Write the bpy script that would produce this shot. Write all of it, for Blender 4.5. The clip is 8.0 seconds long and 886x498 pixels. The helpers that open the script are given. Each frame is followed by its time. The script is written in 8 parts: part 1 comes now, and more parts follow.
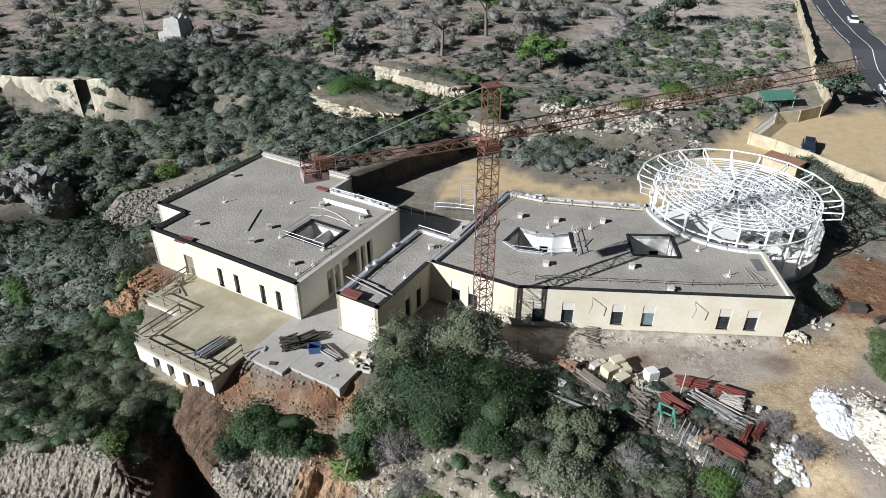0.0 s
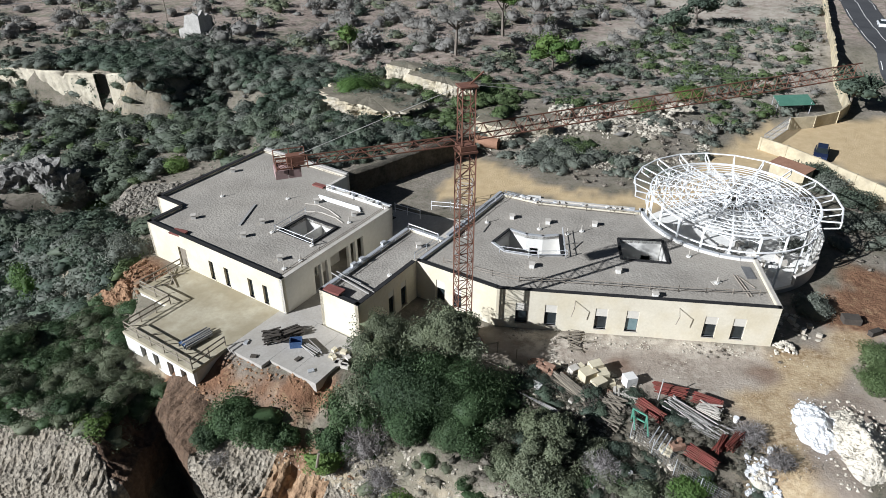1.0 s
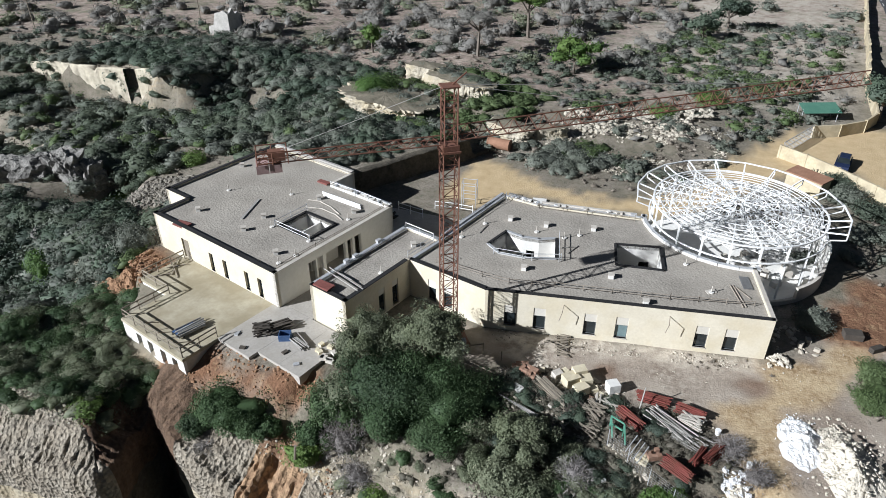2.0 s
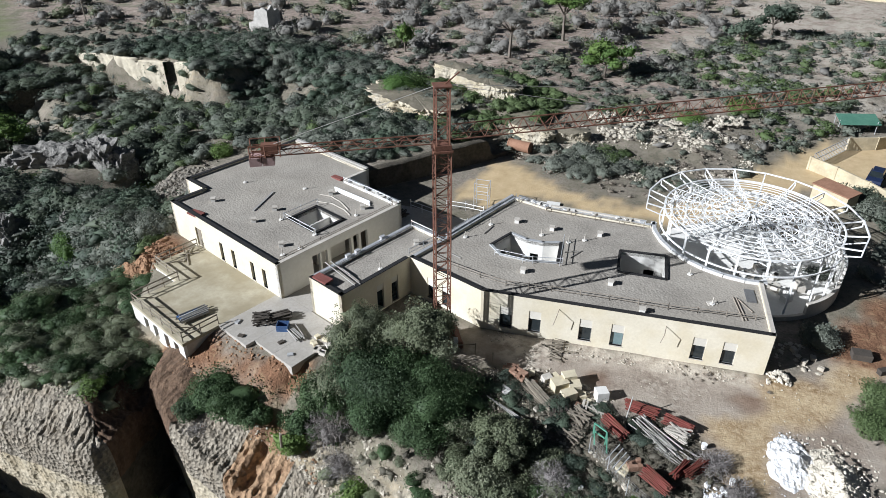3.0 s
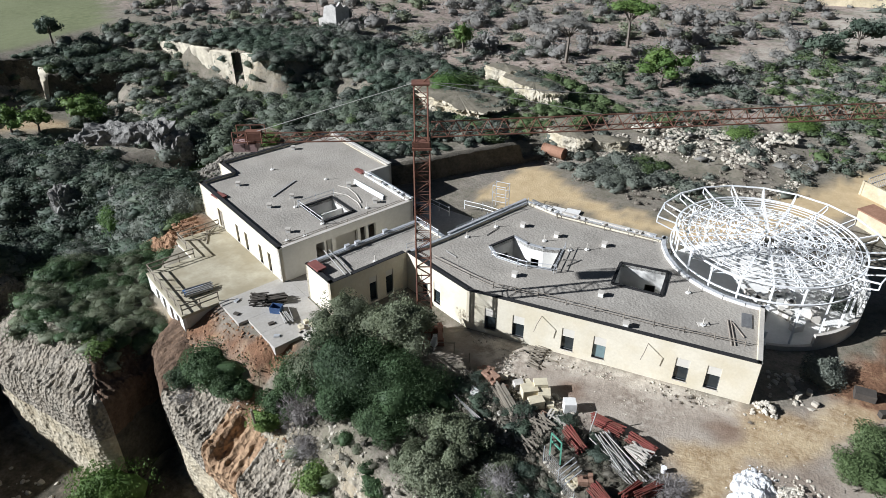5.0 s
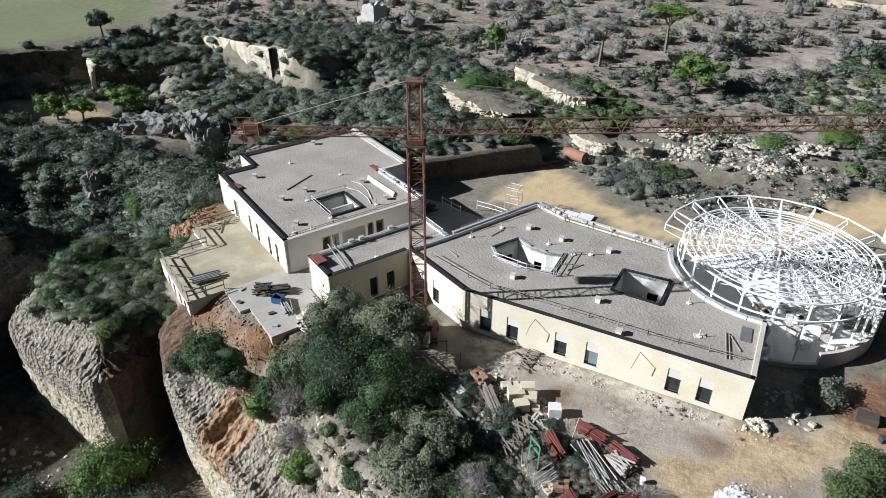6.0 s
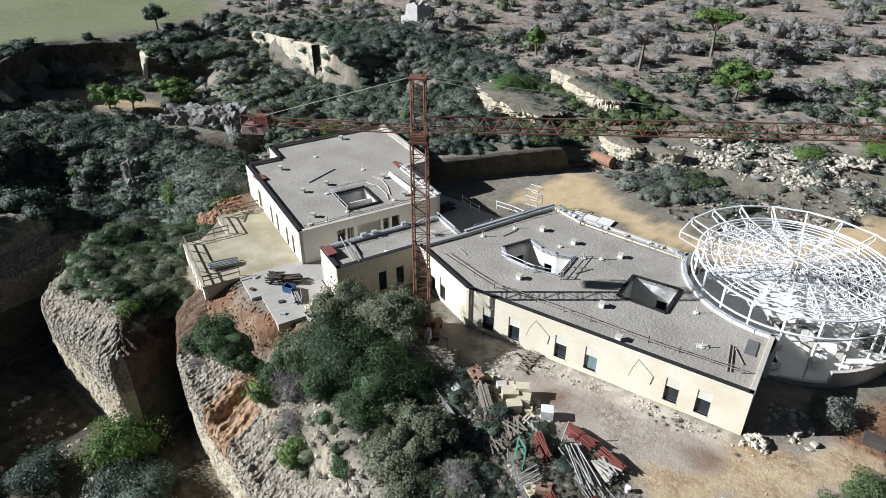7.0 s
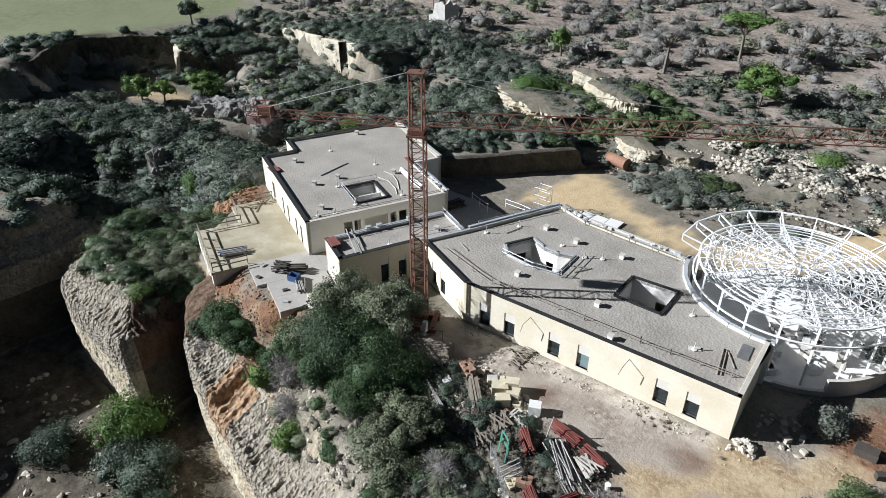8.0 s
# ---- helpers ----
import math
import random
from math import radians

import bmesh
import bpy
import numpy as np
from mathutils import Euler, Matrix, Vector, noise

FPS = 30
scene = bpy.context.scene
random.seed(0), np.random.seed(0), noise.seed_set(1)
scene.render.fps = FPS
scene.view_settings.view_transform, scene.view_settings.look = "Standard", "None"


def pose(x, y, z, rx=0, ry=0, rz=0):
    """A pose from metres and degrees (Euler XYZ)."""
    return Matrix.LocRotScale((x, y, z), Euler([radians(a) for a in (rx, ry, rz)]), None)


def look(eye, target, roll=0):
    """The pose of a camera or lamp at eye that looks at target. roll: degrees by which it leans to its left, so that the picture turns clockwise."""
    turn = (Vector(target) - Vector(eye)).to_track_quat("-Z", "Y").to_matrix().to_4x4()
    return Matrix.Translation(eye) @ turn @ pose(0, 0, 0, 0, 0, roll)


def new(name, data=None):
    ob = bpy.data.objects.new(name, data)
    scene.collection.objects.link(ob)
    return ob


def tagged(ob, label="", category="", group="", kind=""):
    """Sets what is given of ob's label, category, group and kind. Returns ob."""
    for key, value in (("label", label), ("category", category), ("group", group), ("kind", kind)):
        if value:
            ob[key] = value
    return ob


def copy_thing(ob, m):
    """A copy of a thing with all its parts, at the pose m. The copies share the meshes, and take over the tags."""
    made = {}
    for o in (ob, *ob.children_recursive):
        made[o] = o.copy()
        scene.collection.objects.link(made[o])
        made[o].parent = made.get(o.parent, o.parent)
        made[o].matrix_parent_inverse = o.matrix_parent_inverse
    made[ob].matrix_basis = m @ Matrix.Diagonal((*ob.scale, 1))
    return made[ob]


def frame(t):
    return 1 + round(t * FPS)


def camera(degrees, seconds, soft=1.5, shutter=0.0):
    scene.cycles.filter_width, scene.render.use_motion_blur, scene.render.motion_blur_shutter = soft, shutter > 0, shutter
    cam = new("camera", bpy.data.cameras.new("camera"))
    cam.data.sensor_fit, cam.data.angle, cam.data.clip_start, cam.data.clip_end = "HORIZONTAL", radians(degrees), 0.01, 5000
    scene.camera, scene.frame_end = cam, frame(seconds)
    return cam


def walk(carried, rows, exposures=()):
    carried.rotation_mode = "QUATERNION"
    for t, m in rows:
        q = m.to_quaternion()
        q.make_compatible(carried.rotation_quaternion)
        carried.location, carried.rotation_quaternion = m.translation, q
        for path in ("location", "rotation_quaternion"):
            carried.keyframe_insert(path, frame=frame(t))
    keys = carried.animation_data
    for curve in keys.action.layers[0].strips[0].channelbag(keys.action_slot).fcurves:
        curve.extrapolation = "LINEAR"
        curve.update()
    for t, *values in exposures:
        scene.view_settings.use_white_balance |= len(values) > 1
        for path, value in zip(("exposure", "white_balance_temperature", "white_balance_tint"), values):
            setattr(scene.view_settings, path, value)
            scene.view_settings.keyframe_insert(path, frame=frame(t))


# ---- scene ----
cam = camera(67.0, 8.0, 0.75)
# The drone slides along a gentle arc, about 36 m over the yard.
PATH = [
    (0, (0.767, 0.013, 36.644), (0.609, 1.706, 35.592), 0.2),
    (0.5, (2.722, 0.19, 36.682), (2.521, 1.878, 35.629), 0.1),
    (1, (4.747, 0.365, 36.708), (4.499, 2.047, 35.654), 0.1),
    (1.5, (6.778, 0.632, 36.706), (6.477, 2.306, 35.653), 0.0),
    (3, (12.78, 1.64, 36.712), (12.289, 3.27, 35.662), -0.0),
    (3.5, (14.733, 2.138, 36.667), (14.175, 3.747, 35.619), 0.0),
    (4, (16.685, 2.682, 36.694), (16.069, 4.271, 35.647), 0.0),
    (4.5, (18.653, 3.32, 36.644), (17.98, 4.887, 35.598), 0.0),
    (6, (24.345, 5.762, 36.486), (23.492, 7.241, 35.444), 0.1),
    (6.5, (26.139, 6.673, 36.388), (25.218, 8.111, 35.348), 0.1),
    (7, (27.777, 7.423, 36.343), (26.796, 8.823, 35.304), 0.1),
    (7.5, (29.29, 8.032, 36.27), (28.265, 9.401, 35.233), 0.2),
    (8, (30.654, 8.449, 36.25), (29.593, 9.79, 35.213), 0.3),
]
walk(cam, [(t, look(eye, target, roll)) for t, eye, target, roll in PATH], [(0.0, 0.55, 5830, 10), (4.5, 0.68, 5800, 10), (8.0, 0.82, 5780, 10)])

# ---- light: low clear winter sun from behind the drone's shoulder ----
SUN_AZ, SUN_EL = 35.0, 27.3          # the way the shadows fall (from +x towards +y), and the sun's height
sun_data = bpy.data.lights.new("sun", "SUN")
sun_data.energy, sun_data.angle, sun_data.color = 5.2, radians(0.53), (1.0, 0.975, 0.93)
sun = new("sun", sun_data)
shine = Vector((math.cos(radians(SUN_AZ)) * math.cos(radians(SUN_EL)), math.sin(radians(SUN_AZ)) * math.cos(radians(SUN_EL)), -math.sin(radians(SUN_EL))))
sun.matrix_world = look((0, 0, 120), Vector((0, 0, 120)) + shine)
world = bpy.data.worlds.new("sky")
scene.world = world
world.use_nodes = True
wn = world.node_tree
sky = wn.nodes.new("ShaderNodeTexSky")
sky.sky_type, sky.sun_disc = "NISHITA", False
sky.sun_elevation, sky.sun_rotation = radians(SUN_EL), radians(270 - SUN_AZ - 0)
wn.nodes["Background"].inputs[1].default_value = 0.0125
wn.links.new(sky.outputs[0], wn.nodes["Background"].inputs[0])

# ---- materials ----
def mat(name, dark, light, rough=0.85, grain=8.0, blotch=0.6, bump=0.15, bump_scale=25.0, metal=0.0, tint=None, tint_scale=0.25, tint_amount=0.5, detail=6.0, island=0.0, objrand=0.0, spec=0.3, voro=0.0, bump_dist=0.05, streak=1.0, crack=0.0):
    """A weathered surface: two tones mixed by fine and coarse noise, with relief."""
    m = bpy.data.materials.new(name)
    m.use_nodes = True
    t = m.node_tree
    b = t.nodes["Principled BSDF"]
    b.inputs["Roughness"].default_value, b.inputs["Metallic"].default_value = rough, metal
    b.inputs["Specular IOR Level"].default_value = spec
    geo = t.nodes.new("ShaderNodeNewGeometry")
    place = geo.outputs["Position"]
    if streak != 1.0:
        v = t.nodes.new("ShaderNodeVectorMath")
        v.operation = "MULTIPLY"
        v.inputs[1].default_value = (1, 1, streak)
        t.links.new(place, v.inputs[0])
        place = v.outputs[0]
    def noise_at(scale, det=detail):
        n = t.nodes.new("ShaderNodeTexNoise")
        n.inputs["Scale"].default_value, n.inputs["Detail"].default_value = scale, det
        n.inputs["Roughness"].default_value = 0.62
        t.links.new(place, n.inputs["Vector"])
        return n.outputs["Fac"]
    def maths(op, a, c, clamp=False):
        n = t.nodes.new("ShaderNodeMath")
        n.operation, n.use_clamp = op, clamp
        for k, v in enumerate((a, c)):
            if hasattr(v, "links"):
                t.links.new(v, n.inputs[k])
            else:
                n.inputs[k].default_value = v
        return n.outputs[0]
    def mix(fac, a, c):
        n = t.nodes.new("ShaderNodeMix")
        n.data_type = "RGBA"
        for k, v in ((0, fac), (6, a), (7, c)):
            if hasattr(v, "links"):
                t.links.new(v, n.inputs[k])
            else:
                n.inputs[k].default_value = (*v, 1) if isinstance(v, tuple) else v
        return n.outputs[2]
    fine, coarse = noise_at(grain), noise_at(blotch, 4.0)
    f = maths("ADD", maths("MULTIPLY", fine, 0.55), maths("MULTIPLY", coarse, 0.55))
    f = maths("MULTIPLY_ADD", maths("SUBTRACT", f, 0.55), 2.4)
    f.node.inputs[2].default_value = 0.5
    f.node.use_clamp = True
    if island:
        f = maths("ADD", maths("MULTIPLY", f, 1 - island), maths("MULTIPLY", geo.outputs["Random Per Island"], island), True)
    if objrand:
        info = t.nodes.new("ShaderNodeObjectInfo")
        f = maths("ADD", maths("MULTIPLY", f, 1 - objrand), maths("MULTIPLY", info.outputs["Random"], objrand), True)
    col = mix(f, dark, light)
    if tint:
        g = maths("MULTIPLY", maths("SUBTRACT", noise_at(tint_scale, 3.0), 0.42), 5.0, True)
        col = mix(maths("MULTIPLY", g, tint_amount), col, tint)
    if crack:
        v = t.nodes.new("ShaderNodeTexVoronoi")
        v.feature = "DISTANCE_TO_EDGE"
        v.inputs["Scale"].default_value = crack
        t.links.new(place, v.inputs["Vector"])
        g = maths("SUBTRACT", 1.0, maths("MULTIPLY", maths("ADD", v.outputs["Distance"], maths("MULTIPLY", maths("SUBTRACT", fine, 0.5), 0.3)), 5.0, True), True)
        col = mix(maths("MULTIPLY", g, 0.2), col, tuple(c * 0.5 for c in dark))
    t.links.new(col, b.inputs["Base Color"])
    if bump:
        n = t.nodes.new("ShaderNodeBump")
        n.inputs["Strength"].default_value, n.inputs["Distance"].default_value = bump, bump_dist
        h = noise_at(bump_scale)
        if voro:
            v = t.nodes.new("ShaderNodeTexVoronoi")
            v.inputs["Scale"].default_value = voro
            t.links.new(place, v.inputs["Vector"])
            h = maths("ADD", maths("MULTIPLY", h, 0.5), v.outputs["Distance"])
        t.links.new(h, n.inputs["Height"])
        t.links.new(n.outputs[0], b.inputs["Normal"])
    return m


STONE = mat("limestone_cladding", (0.565, 0.515, 0.405), (0.70, 0.65, 0.53), 0.9, 5, 0.5, 0.08, 30, tint=(0.52, 0.43, 0.25), tint_scale=0.35, tint_amount=0.3)
CONCRETE = mat("pale_concrete", (0.42, 0.39, 0.34), (0.62, 0.58, 0.52), 0.9, 4, 0.5, 0.1, 25, tint=(0.34, 0.31, 0.26), tint_scale=0.4, tint_amount=0.4)
APRONGREY = mat("grey_damp_concrete", (0.31, 0.29, 0.26), (0.50, 0.47, 0.43), 0.9, 4, 0.5, 0.1, 25, tint=(0.26, 0.24, 0.2), tint_scale=0.5, tint_amount=0.5)
TERRACE = mat("terrace_screed", (0.33, 0.295, 0.215), (0.48, 0.435, 0.325), 0.9, 3, 0.25, 0.08, 20, tint=(0.26, 0.22, 0.14), tint_scale=0.3, tint_amount=0.7)
PLASTER = mat("white_plaster", (0.64, 0.625, 0.585), (0.78, 0.765, 0.73), 0.9, 3, 0.5, 0.06, 30, tint=(0.5, 0.48, 0.43), tint_scale=0.5, tint_amount=0.25)
GRAVEL = mat("roof_gravel", (0.178, 0.162, 0.14), (0.435, 0.402, 0.352), 0.95, 7, 0.25, 0.55, 9, tint=(0.36, 0.325, 0.275), tint_scale=0.10, tint_amount=0.4, voro=4.6, bump_dist=0.05)
BITUMEN = mat("black_bitumen", (0.012, 0.012, 0.013), (0.035, 0.034, 0.034), 0.75, 6, 0.8, 0.1, 20)
LIGHTSTEEL = mat("galvanised_steel", (0.42, 0.43, 0.44), (0.62, 0.63, 0.64), 0.5, 10, 1.0, 0.05, 30, metal=0.4)
WHITESTEEL = mat("white_painted_steel", (0.74, 0.75, 0.75), (0.86, 0.86, 0.85), 0.45, 6, 0.8, 0.03, 20, tint=(0.55, 0.52, 0.47), tint_scale=1.2, tint_amount=0.2)
CRANERED = mat("rusty_red_crane_paint", (0.105, 0.05, 0.036), (0.26, 0.128, 0.09), 0.75, 6, 0.9, 0.1, 30, tint=(0.12, 0.055, 0.03), tint_scale=0.9, tint_amount=0.6)
REDPIPE = mat("red_oxide_props", (0.09, 0.022, 0.018), (0.23, 0.06, 0.048), 0.7, 8, 1.2, 0.1, 30, objrand=0.4, tint=(0.1, 0.05, 0.03), tint_scale=1.5, tint_amount=0.5)
GREYPIPE = mat("dusty_grey_tubes", (0.13, 0.125, 0.115), (0.44, 0.425, 0.40), 0.7, 6, 1.2, 0.1, 30, objrand=0.6)
TIMBER = mat("weathered_timber", (0.13, 0.11, 0.085), (0.34, 0.30, 0.24), 0.85, 9, 1.0, 0.15, 30, objrand=0.4)
DARKWOOD = mat("dark_wet_timber", (0.03, 0.027, 0.024), (0.10, 0.085, 0.07), 0.85, 9, 1.0, 0.15, 30, objrand=0.4)
TUFA = mat("yellow_tufa_block", (0.48, 0.42, 0.29), (0.66, 0.60, 0.45), 0.92, 5, 0.9, 0.2, 20, objrand=0.3)
REDTILE = mat("terracotta_sheet", (0.14, 0.05, 0.042), (0.25, 0.095, 0.08), 0.8, 6, 1.0, 0.1, 30)
DARKGLASS = mat("dark_window_glass", (0.012, 0.016, 0.018), (0.03, 0.038, 0.042), 0.08, 3, 0.5, 0.0, spec=0.5)
BLUEGLASS = mat("filmed_window_glass", (0.13, 0.19, 0.20), (0.2, 0.27, 0.28), 0.2, 3, 0.5, 0.0, spec=0.5)
FRAMEGREY = mat("grey_aluminium_frame", (0.10, 0.10, 0.10), (0.18, 0.18, 0.18), 0.5, 5, 1, 0.02, 20)
BLUEPLASTIC = mat("blue_plastic", (0.035, 0.07, 0.16), (0.08, 0.14, 0.28), 0.5, 6, 2, 0.05, 20)
SHUTTER = mat("dusty_shutter_box", (0.52, 0.49, 0.43), (0.68, 0.65, 0.58), 0.85, 5, 0.8, 0.05, 30, objrand=0.4)
LIME = mat("cream_quarry_spoil", (0.46, 0.41, 0.33), (0.72, 0.67, 0.57), 0.95, 3, 0.7, 0.8, 6, island=0.3, bump_dist=0.15)
RUBBLE = mat("white_lime_rubble", (0.60, 0.60, 0.60), (0.83, 0.83, 0.84), 0.95, 5, 0.8, 0.8, 6, island=0.3, bump_dist=0.15)
ROCKY = mat("broken_limestone", (0.27, 0.24, 0.19), (0.60, 0.55, 0.46), 0.95, 4, 0.7, 0.5, 8, island=0.45, bump_dist=0.15)
DARKROCK = mat("lichened_dark_stone", (0.10, 0.092, 0.078), (0.33, 0.30, 0.25), 0.95, 4, 0.7, 0.5, 8, island=0.45, bump_dist=0.15)
REDROCK = mat("red_earth_clods", (0.16, 0.085, 0.045), (0.40, 0.25, 0.15), 0.95, 4, 0.7, 0.5, 8, island=0.5, bump_dist=0.15)
ASPHALT = mat("asphalt", (0.045, 0.046, 0.05), (0.075, 0.076, 0.08), 0.9, 12, 0.2, 0.1, 40)
ROADPAINT = mat("road_paint", (0.6, 0.6, 0.58), (0.75, 0.75, 0.73), 0.7, 6, 1, 0.0)
BLACKRUBBER = mat("black_rubber", (0.015, 0.015, 0.015), (0.03, 0.03, 0.03), 0.8, 6, 1, 0.0)
WHITECAR = mat("white_car_paint", (0.72, 0.73, 0.74), (0.80, 0.80, 0.80), 0.25, 3, 0.5, 0.0, spec=0.5)
BLUECAR = mat("dark_blue_car_paint", (0.012, 0.018, 0.045), (0.02, 0.03, 0.07), 0.25, 3, 0.5, 0.0, spec=0.5)
GREENNET = mat("green_tarpaulin", (0.05, 0.14, 0.10), (0.10, 0.22, 0.16), 0.8, 5, 0.8, 0.1, 20)
BARK = mat("grey_brown_bark", (0.10, 0.085, 0.07), (0.22, 0.19, 0.16), 0.95, 6, 1, 0.3, 15)

def leafmat(name, dark, light, tint, tint_amount=0.5, island=0.2):
    """Foliage: each plant has its own tone, and the leaves in it differ a little."""
    m = bpy.data.materials.new(name)
    m.use_nodes = True
    t = m.node_tree
    b = t.nodes["Principled BSDF"]
    b.inputs["Roughness"].default_value, b.inputs["Specular IOR Level"].default_value = 0.6, 0.25
    geo = t.nodes.new("ShaderNodeNewGeometry")
    tone = t.nodes.new("ShaderNodeAttribute")
    tone.attribute_name = "tone"
    speck = t.nodes.new("ShaderNodeTexNoise")
    speck.inputs["Scale"].default_value, speck.inputs["Detail"].default_value = 2.2, 5.0
    t.links.new(geo.outputs["Position"], speck.inputs["Vector"])
    def calc(a, gain, base):
        n = t.nodes.new("ShaderNodeMath")
        n.operation = "MULTIPLY_ADD"
        t.links.new(a, n.inputs[0])
        n.inputs[1].default_value = gain
        if hasattr(base, "links"):
            t.links.new(base, n.inputs[2])
        else:
            n.inputs[2].default_value = base
        return n.outputs[0]
    f = calc(geo.outputs["Random Per Island"], island, calc(tone.outputs["Fac"], 0.55, calc(speck.outputs["Fac"], 0.7, -0.30)))
    f.node.use_clamp = True
    def mix(fac, a, c):
        n = t.nodes.new("ShaderNodeMix")
        n.data_type = "RGBA"
        for k, v in ((0, fac), (6, a), (7, c)):
            if hasattr(v, "links"):
                t.links.new(v, n.inputs[k])
            else:
                n.inputs[k].default_value = (*v, 1)
        return n.outputs[2]
    wrap = t.nodes.new("ShaderNodeMath")
    wrap.operation = "FRACT"
    t.links.new(calc(tone.outputs["Fac"], 7.31, 0.0), wrap.inputs[0])
    col = mix(calc(wrap.outputs[0], tint_amount, 0.0), mix(f, dark, light), tint)
    t.links.new(col, b.inputs["Base Color"])
    thin = t.nodes.new("ShaderNodeBsdfTranslucent")
    t.links.new(col, thin.inputs["Color"])
    both = t.nodes.new("ShaderNodeMixShader")
    both.inputs[0].default_value = 0.3
    t.links.new(b.outputs[0], both.inputs[1])
    t.links.new(thin.outputs[0], both.inputs[2])
    t.links.new(both.outputs[0], t.nodes["Material Output"].inputs["Surface"])
    return m

LEAF_DARK = leafmat("evergreen_leaves", (0.042, 0.06, 0.047), (0.14, 0.172, 0.13), (0.085, 0.125, 0.072), 0.45)
LEAF_GREY = leafmat("grey_green_olive_leaves", (0.09, 0.102, 0.084), (0.245, 0.262, 0.22), (0.16, 0.178, 0.135), 0.45)
LEAF_LENTISK = leafmat("lentisk_leaves", (0.032, 0.056, 0.028), (0.125, 0.18, 0.085), (0.075, 0.135, 0.05), 0.4)
LEAF_OLIVE = leafmat("olive_tree_leaves", (0.095, 0.112, 0.068), (0.255, 0.275, 0.185), (0.165, 0.195, 0.105), 0.45)
LEAF_MID = leafmat("mid_green_scrub", (0.055, 0.072, 0.054), (0.175, 0.20, 0.148), (0.11, 0.14, 0.085), 0.45)
LEAF_GROVE = leafmat("bare_grove_twigs", (0.15, 0.142, 0.13), (0.31, 0.30, 0.28), (0.22, 0.215, 0.18), 0.4)
LEAF_FRESH = leafmat("fresh_green_scrub", (0.055, 0.082, 0.035), (0.165, 0.21, 0.10), (0.10, 0.155, 0.05), 0.45)
LEAF_BRIGHT = leafmat("bright_green_leaves", (0.06, 0.12, 0.03), (0.165, 0.25, 0.075), (0.16, 0.215, 0.055), 0.4)
LEAF_DRY = leafmat("dry_twigs", (0.16, 0.138, 0.112), (0.36, 0.32, 0.27), (0.26, 0.225, 0.175), 0.45)
LEAF_LILAC = leafmat("bare_grey_twigs", (0.20, 0.18, 0.175), (0.40, 0.375, 0.365), (0.28, 0.265, 0.235), 0.4)

# ---- the lie of the land ----
rng = np.random.RandomState(7)
TABLE = rng.rand(256, 256)

def vnoise(x, y, off=0):
    """Smooth value noise from 0 to 1 on arrays."""
    x, y = np.asarray(x, float) + off * 17.3, np.asarray(y, float) + off * 31.7
    i, j = np.floor(x).astype(int), np.floor(y).astype(int)
    u, v = x - i, y - j
    u, v = u * u * (3 - 2 * u), v * v * (3 - 2 * v)
    g = lambda a, c: TABLE[a % 256, c % 256]
    return (g(i, j) * (1 - u) + g(i + 1, j) * u) * (1 - v) + (g(i, j + 1) * (1 - u) + g(i + 1, j + 1) * u) * v

def fbm(x, y, off=0, octaves=4):
    s, a, k = 0, 0.5, 1.0
    for o in range(octaves):
        s = s + a * vnoise(np.asarray(x) * k, np.asarray(y) * k, off + o)
        a, k = a * 0.5, k * 2.03
    return s

def smooth(a, b, v):
    t = np.clip((v - a) / (b - a), 0, 1)
    return t * t * (3 - 2 * t)

def outside(x, y, poly):
    """Distance to a closed outline, negative inside."""
    x, y = np.asarray(x, float), np.asarray(y, float)
    best, inner = np.full(x.shape, 1e9), np.zeros(x.shape, bool)
    for (ax, ay), (bx, by) in zip(poly, poly[1:] + poly[:1]):
        dx, dy = bx - ax, by - ay
        s = np.clip(((x - ax) * dx + (y - ay) * dy) / (dx * dx + dy * dy), 0, 1)
        best = np.minimum(best, np.hypot(x - ax - s * dx, y - ay - s * dy))
        if dy:
            cross = (ay > y) != (by > y)
            inner ^= cross & (x < ax + (y - ay) * dx / dy)
    return np.where(inner, -best, best)

PAD = [(-36, 60), (-29.5, 74), (-18, 71), (-6, 80.5), (6, 79), (18, 76), (30, 95), (40, 100), (62, 108), (60, 90), (46, 76), (40, 62), (38, 50), (34, 38),
       (30, 33), (22, 35), (12, 38), (2, 41), (-8, 40), (-10.5, 37.8), (-15.5, 38.8), (-19.5, 40.5), (-24, 44), (-33, 52)]
QUARRY = [(-23.8, 36.2), (-21.9, 34.8), (-19.6, 32.9), (-17.6, 32.0), (-14.8, 31.1), (-11.0, 30.2), (-6.5, 29.0), (0, 27.5), (8, 24), (18, 17), (32, 4), (18, -14), (-10, -16), (-34, -10), (-44, 0), (-48.5, 10), (-48.5, 20),
          (-47.5, 28), (-47, 33), (-49, 40), (-45, 42), (-42.8, 36.5), (-42.0, 33.0), (-39.8, 30.5), (-36, 29.6), (-31, 29.2), (-26, 28.6), (-23.8, 28.8), (-23.5, 30.2), (-24.3, 33.4)]
RAVINE = [(-72, 46), (-60, 55), (-50, 56), (-42, 52.5), (-37.5, 49), (-38, 45), (-44, 41), (-52, 40), (-70, 36)]
OLD_PIT = [(-98, 44), (-110, 58), (-117, 72), (-106, 88.5), (-100, 84), (-90, 95), (-76, 88), (-66, 76), (-74, 64), (-84, 52)]
PIT_FLOOR = [(-110, 68), (-107, 80), (-100, 81), (-90, 88), (-80, 84), (-82, 74), (-96, 63)]
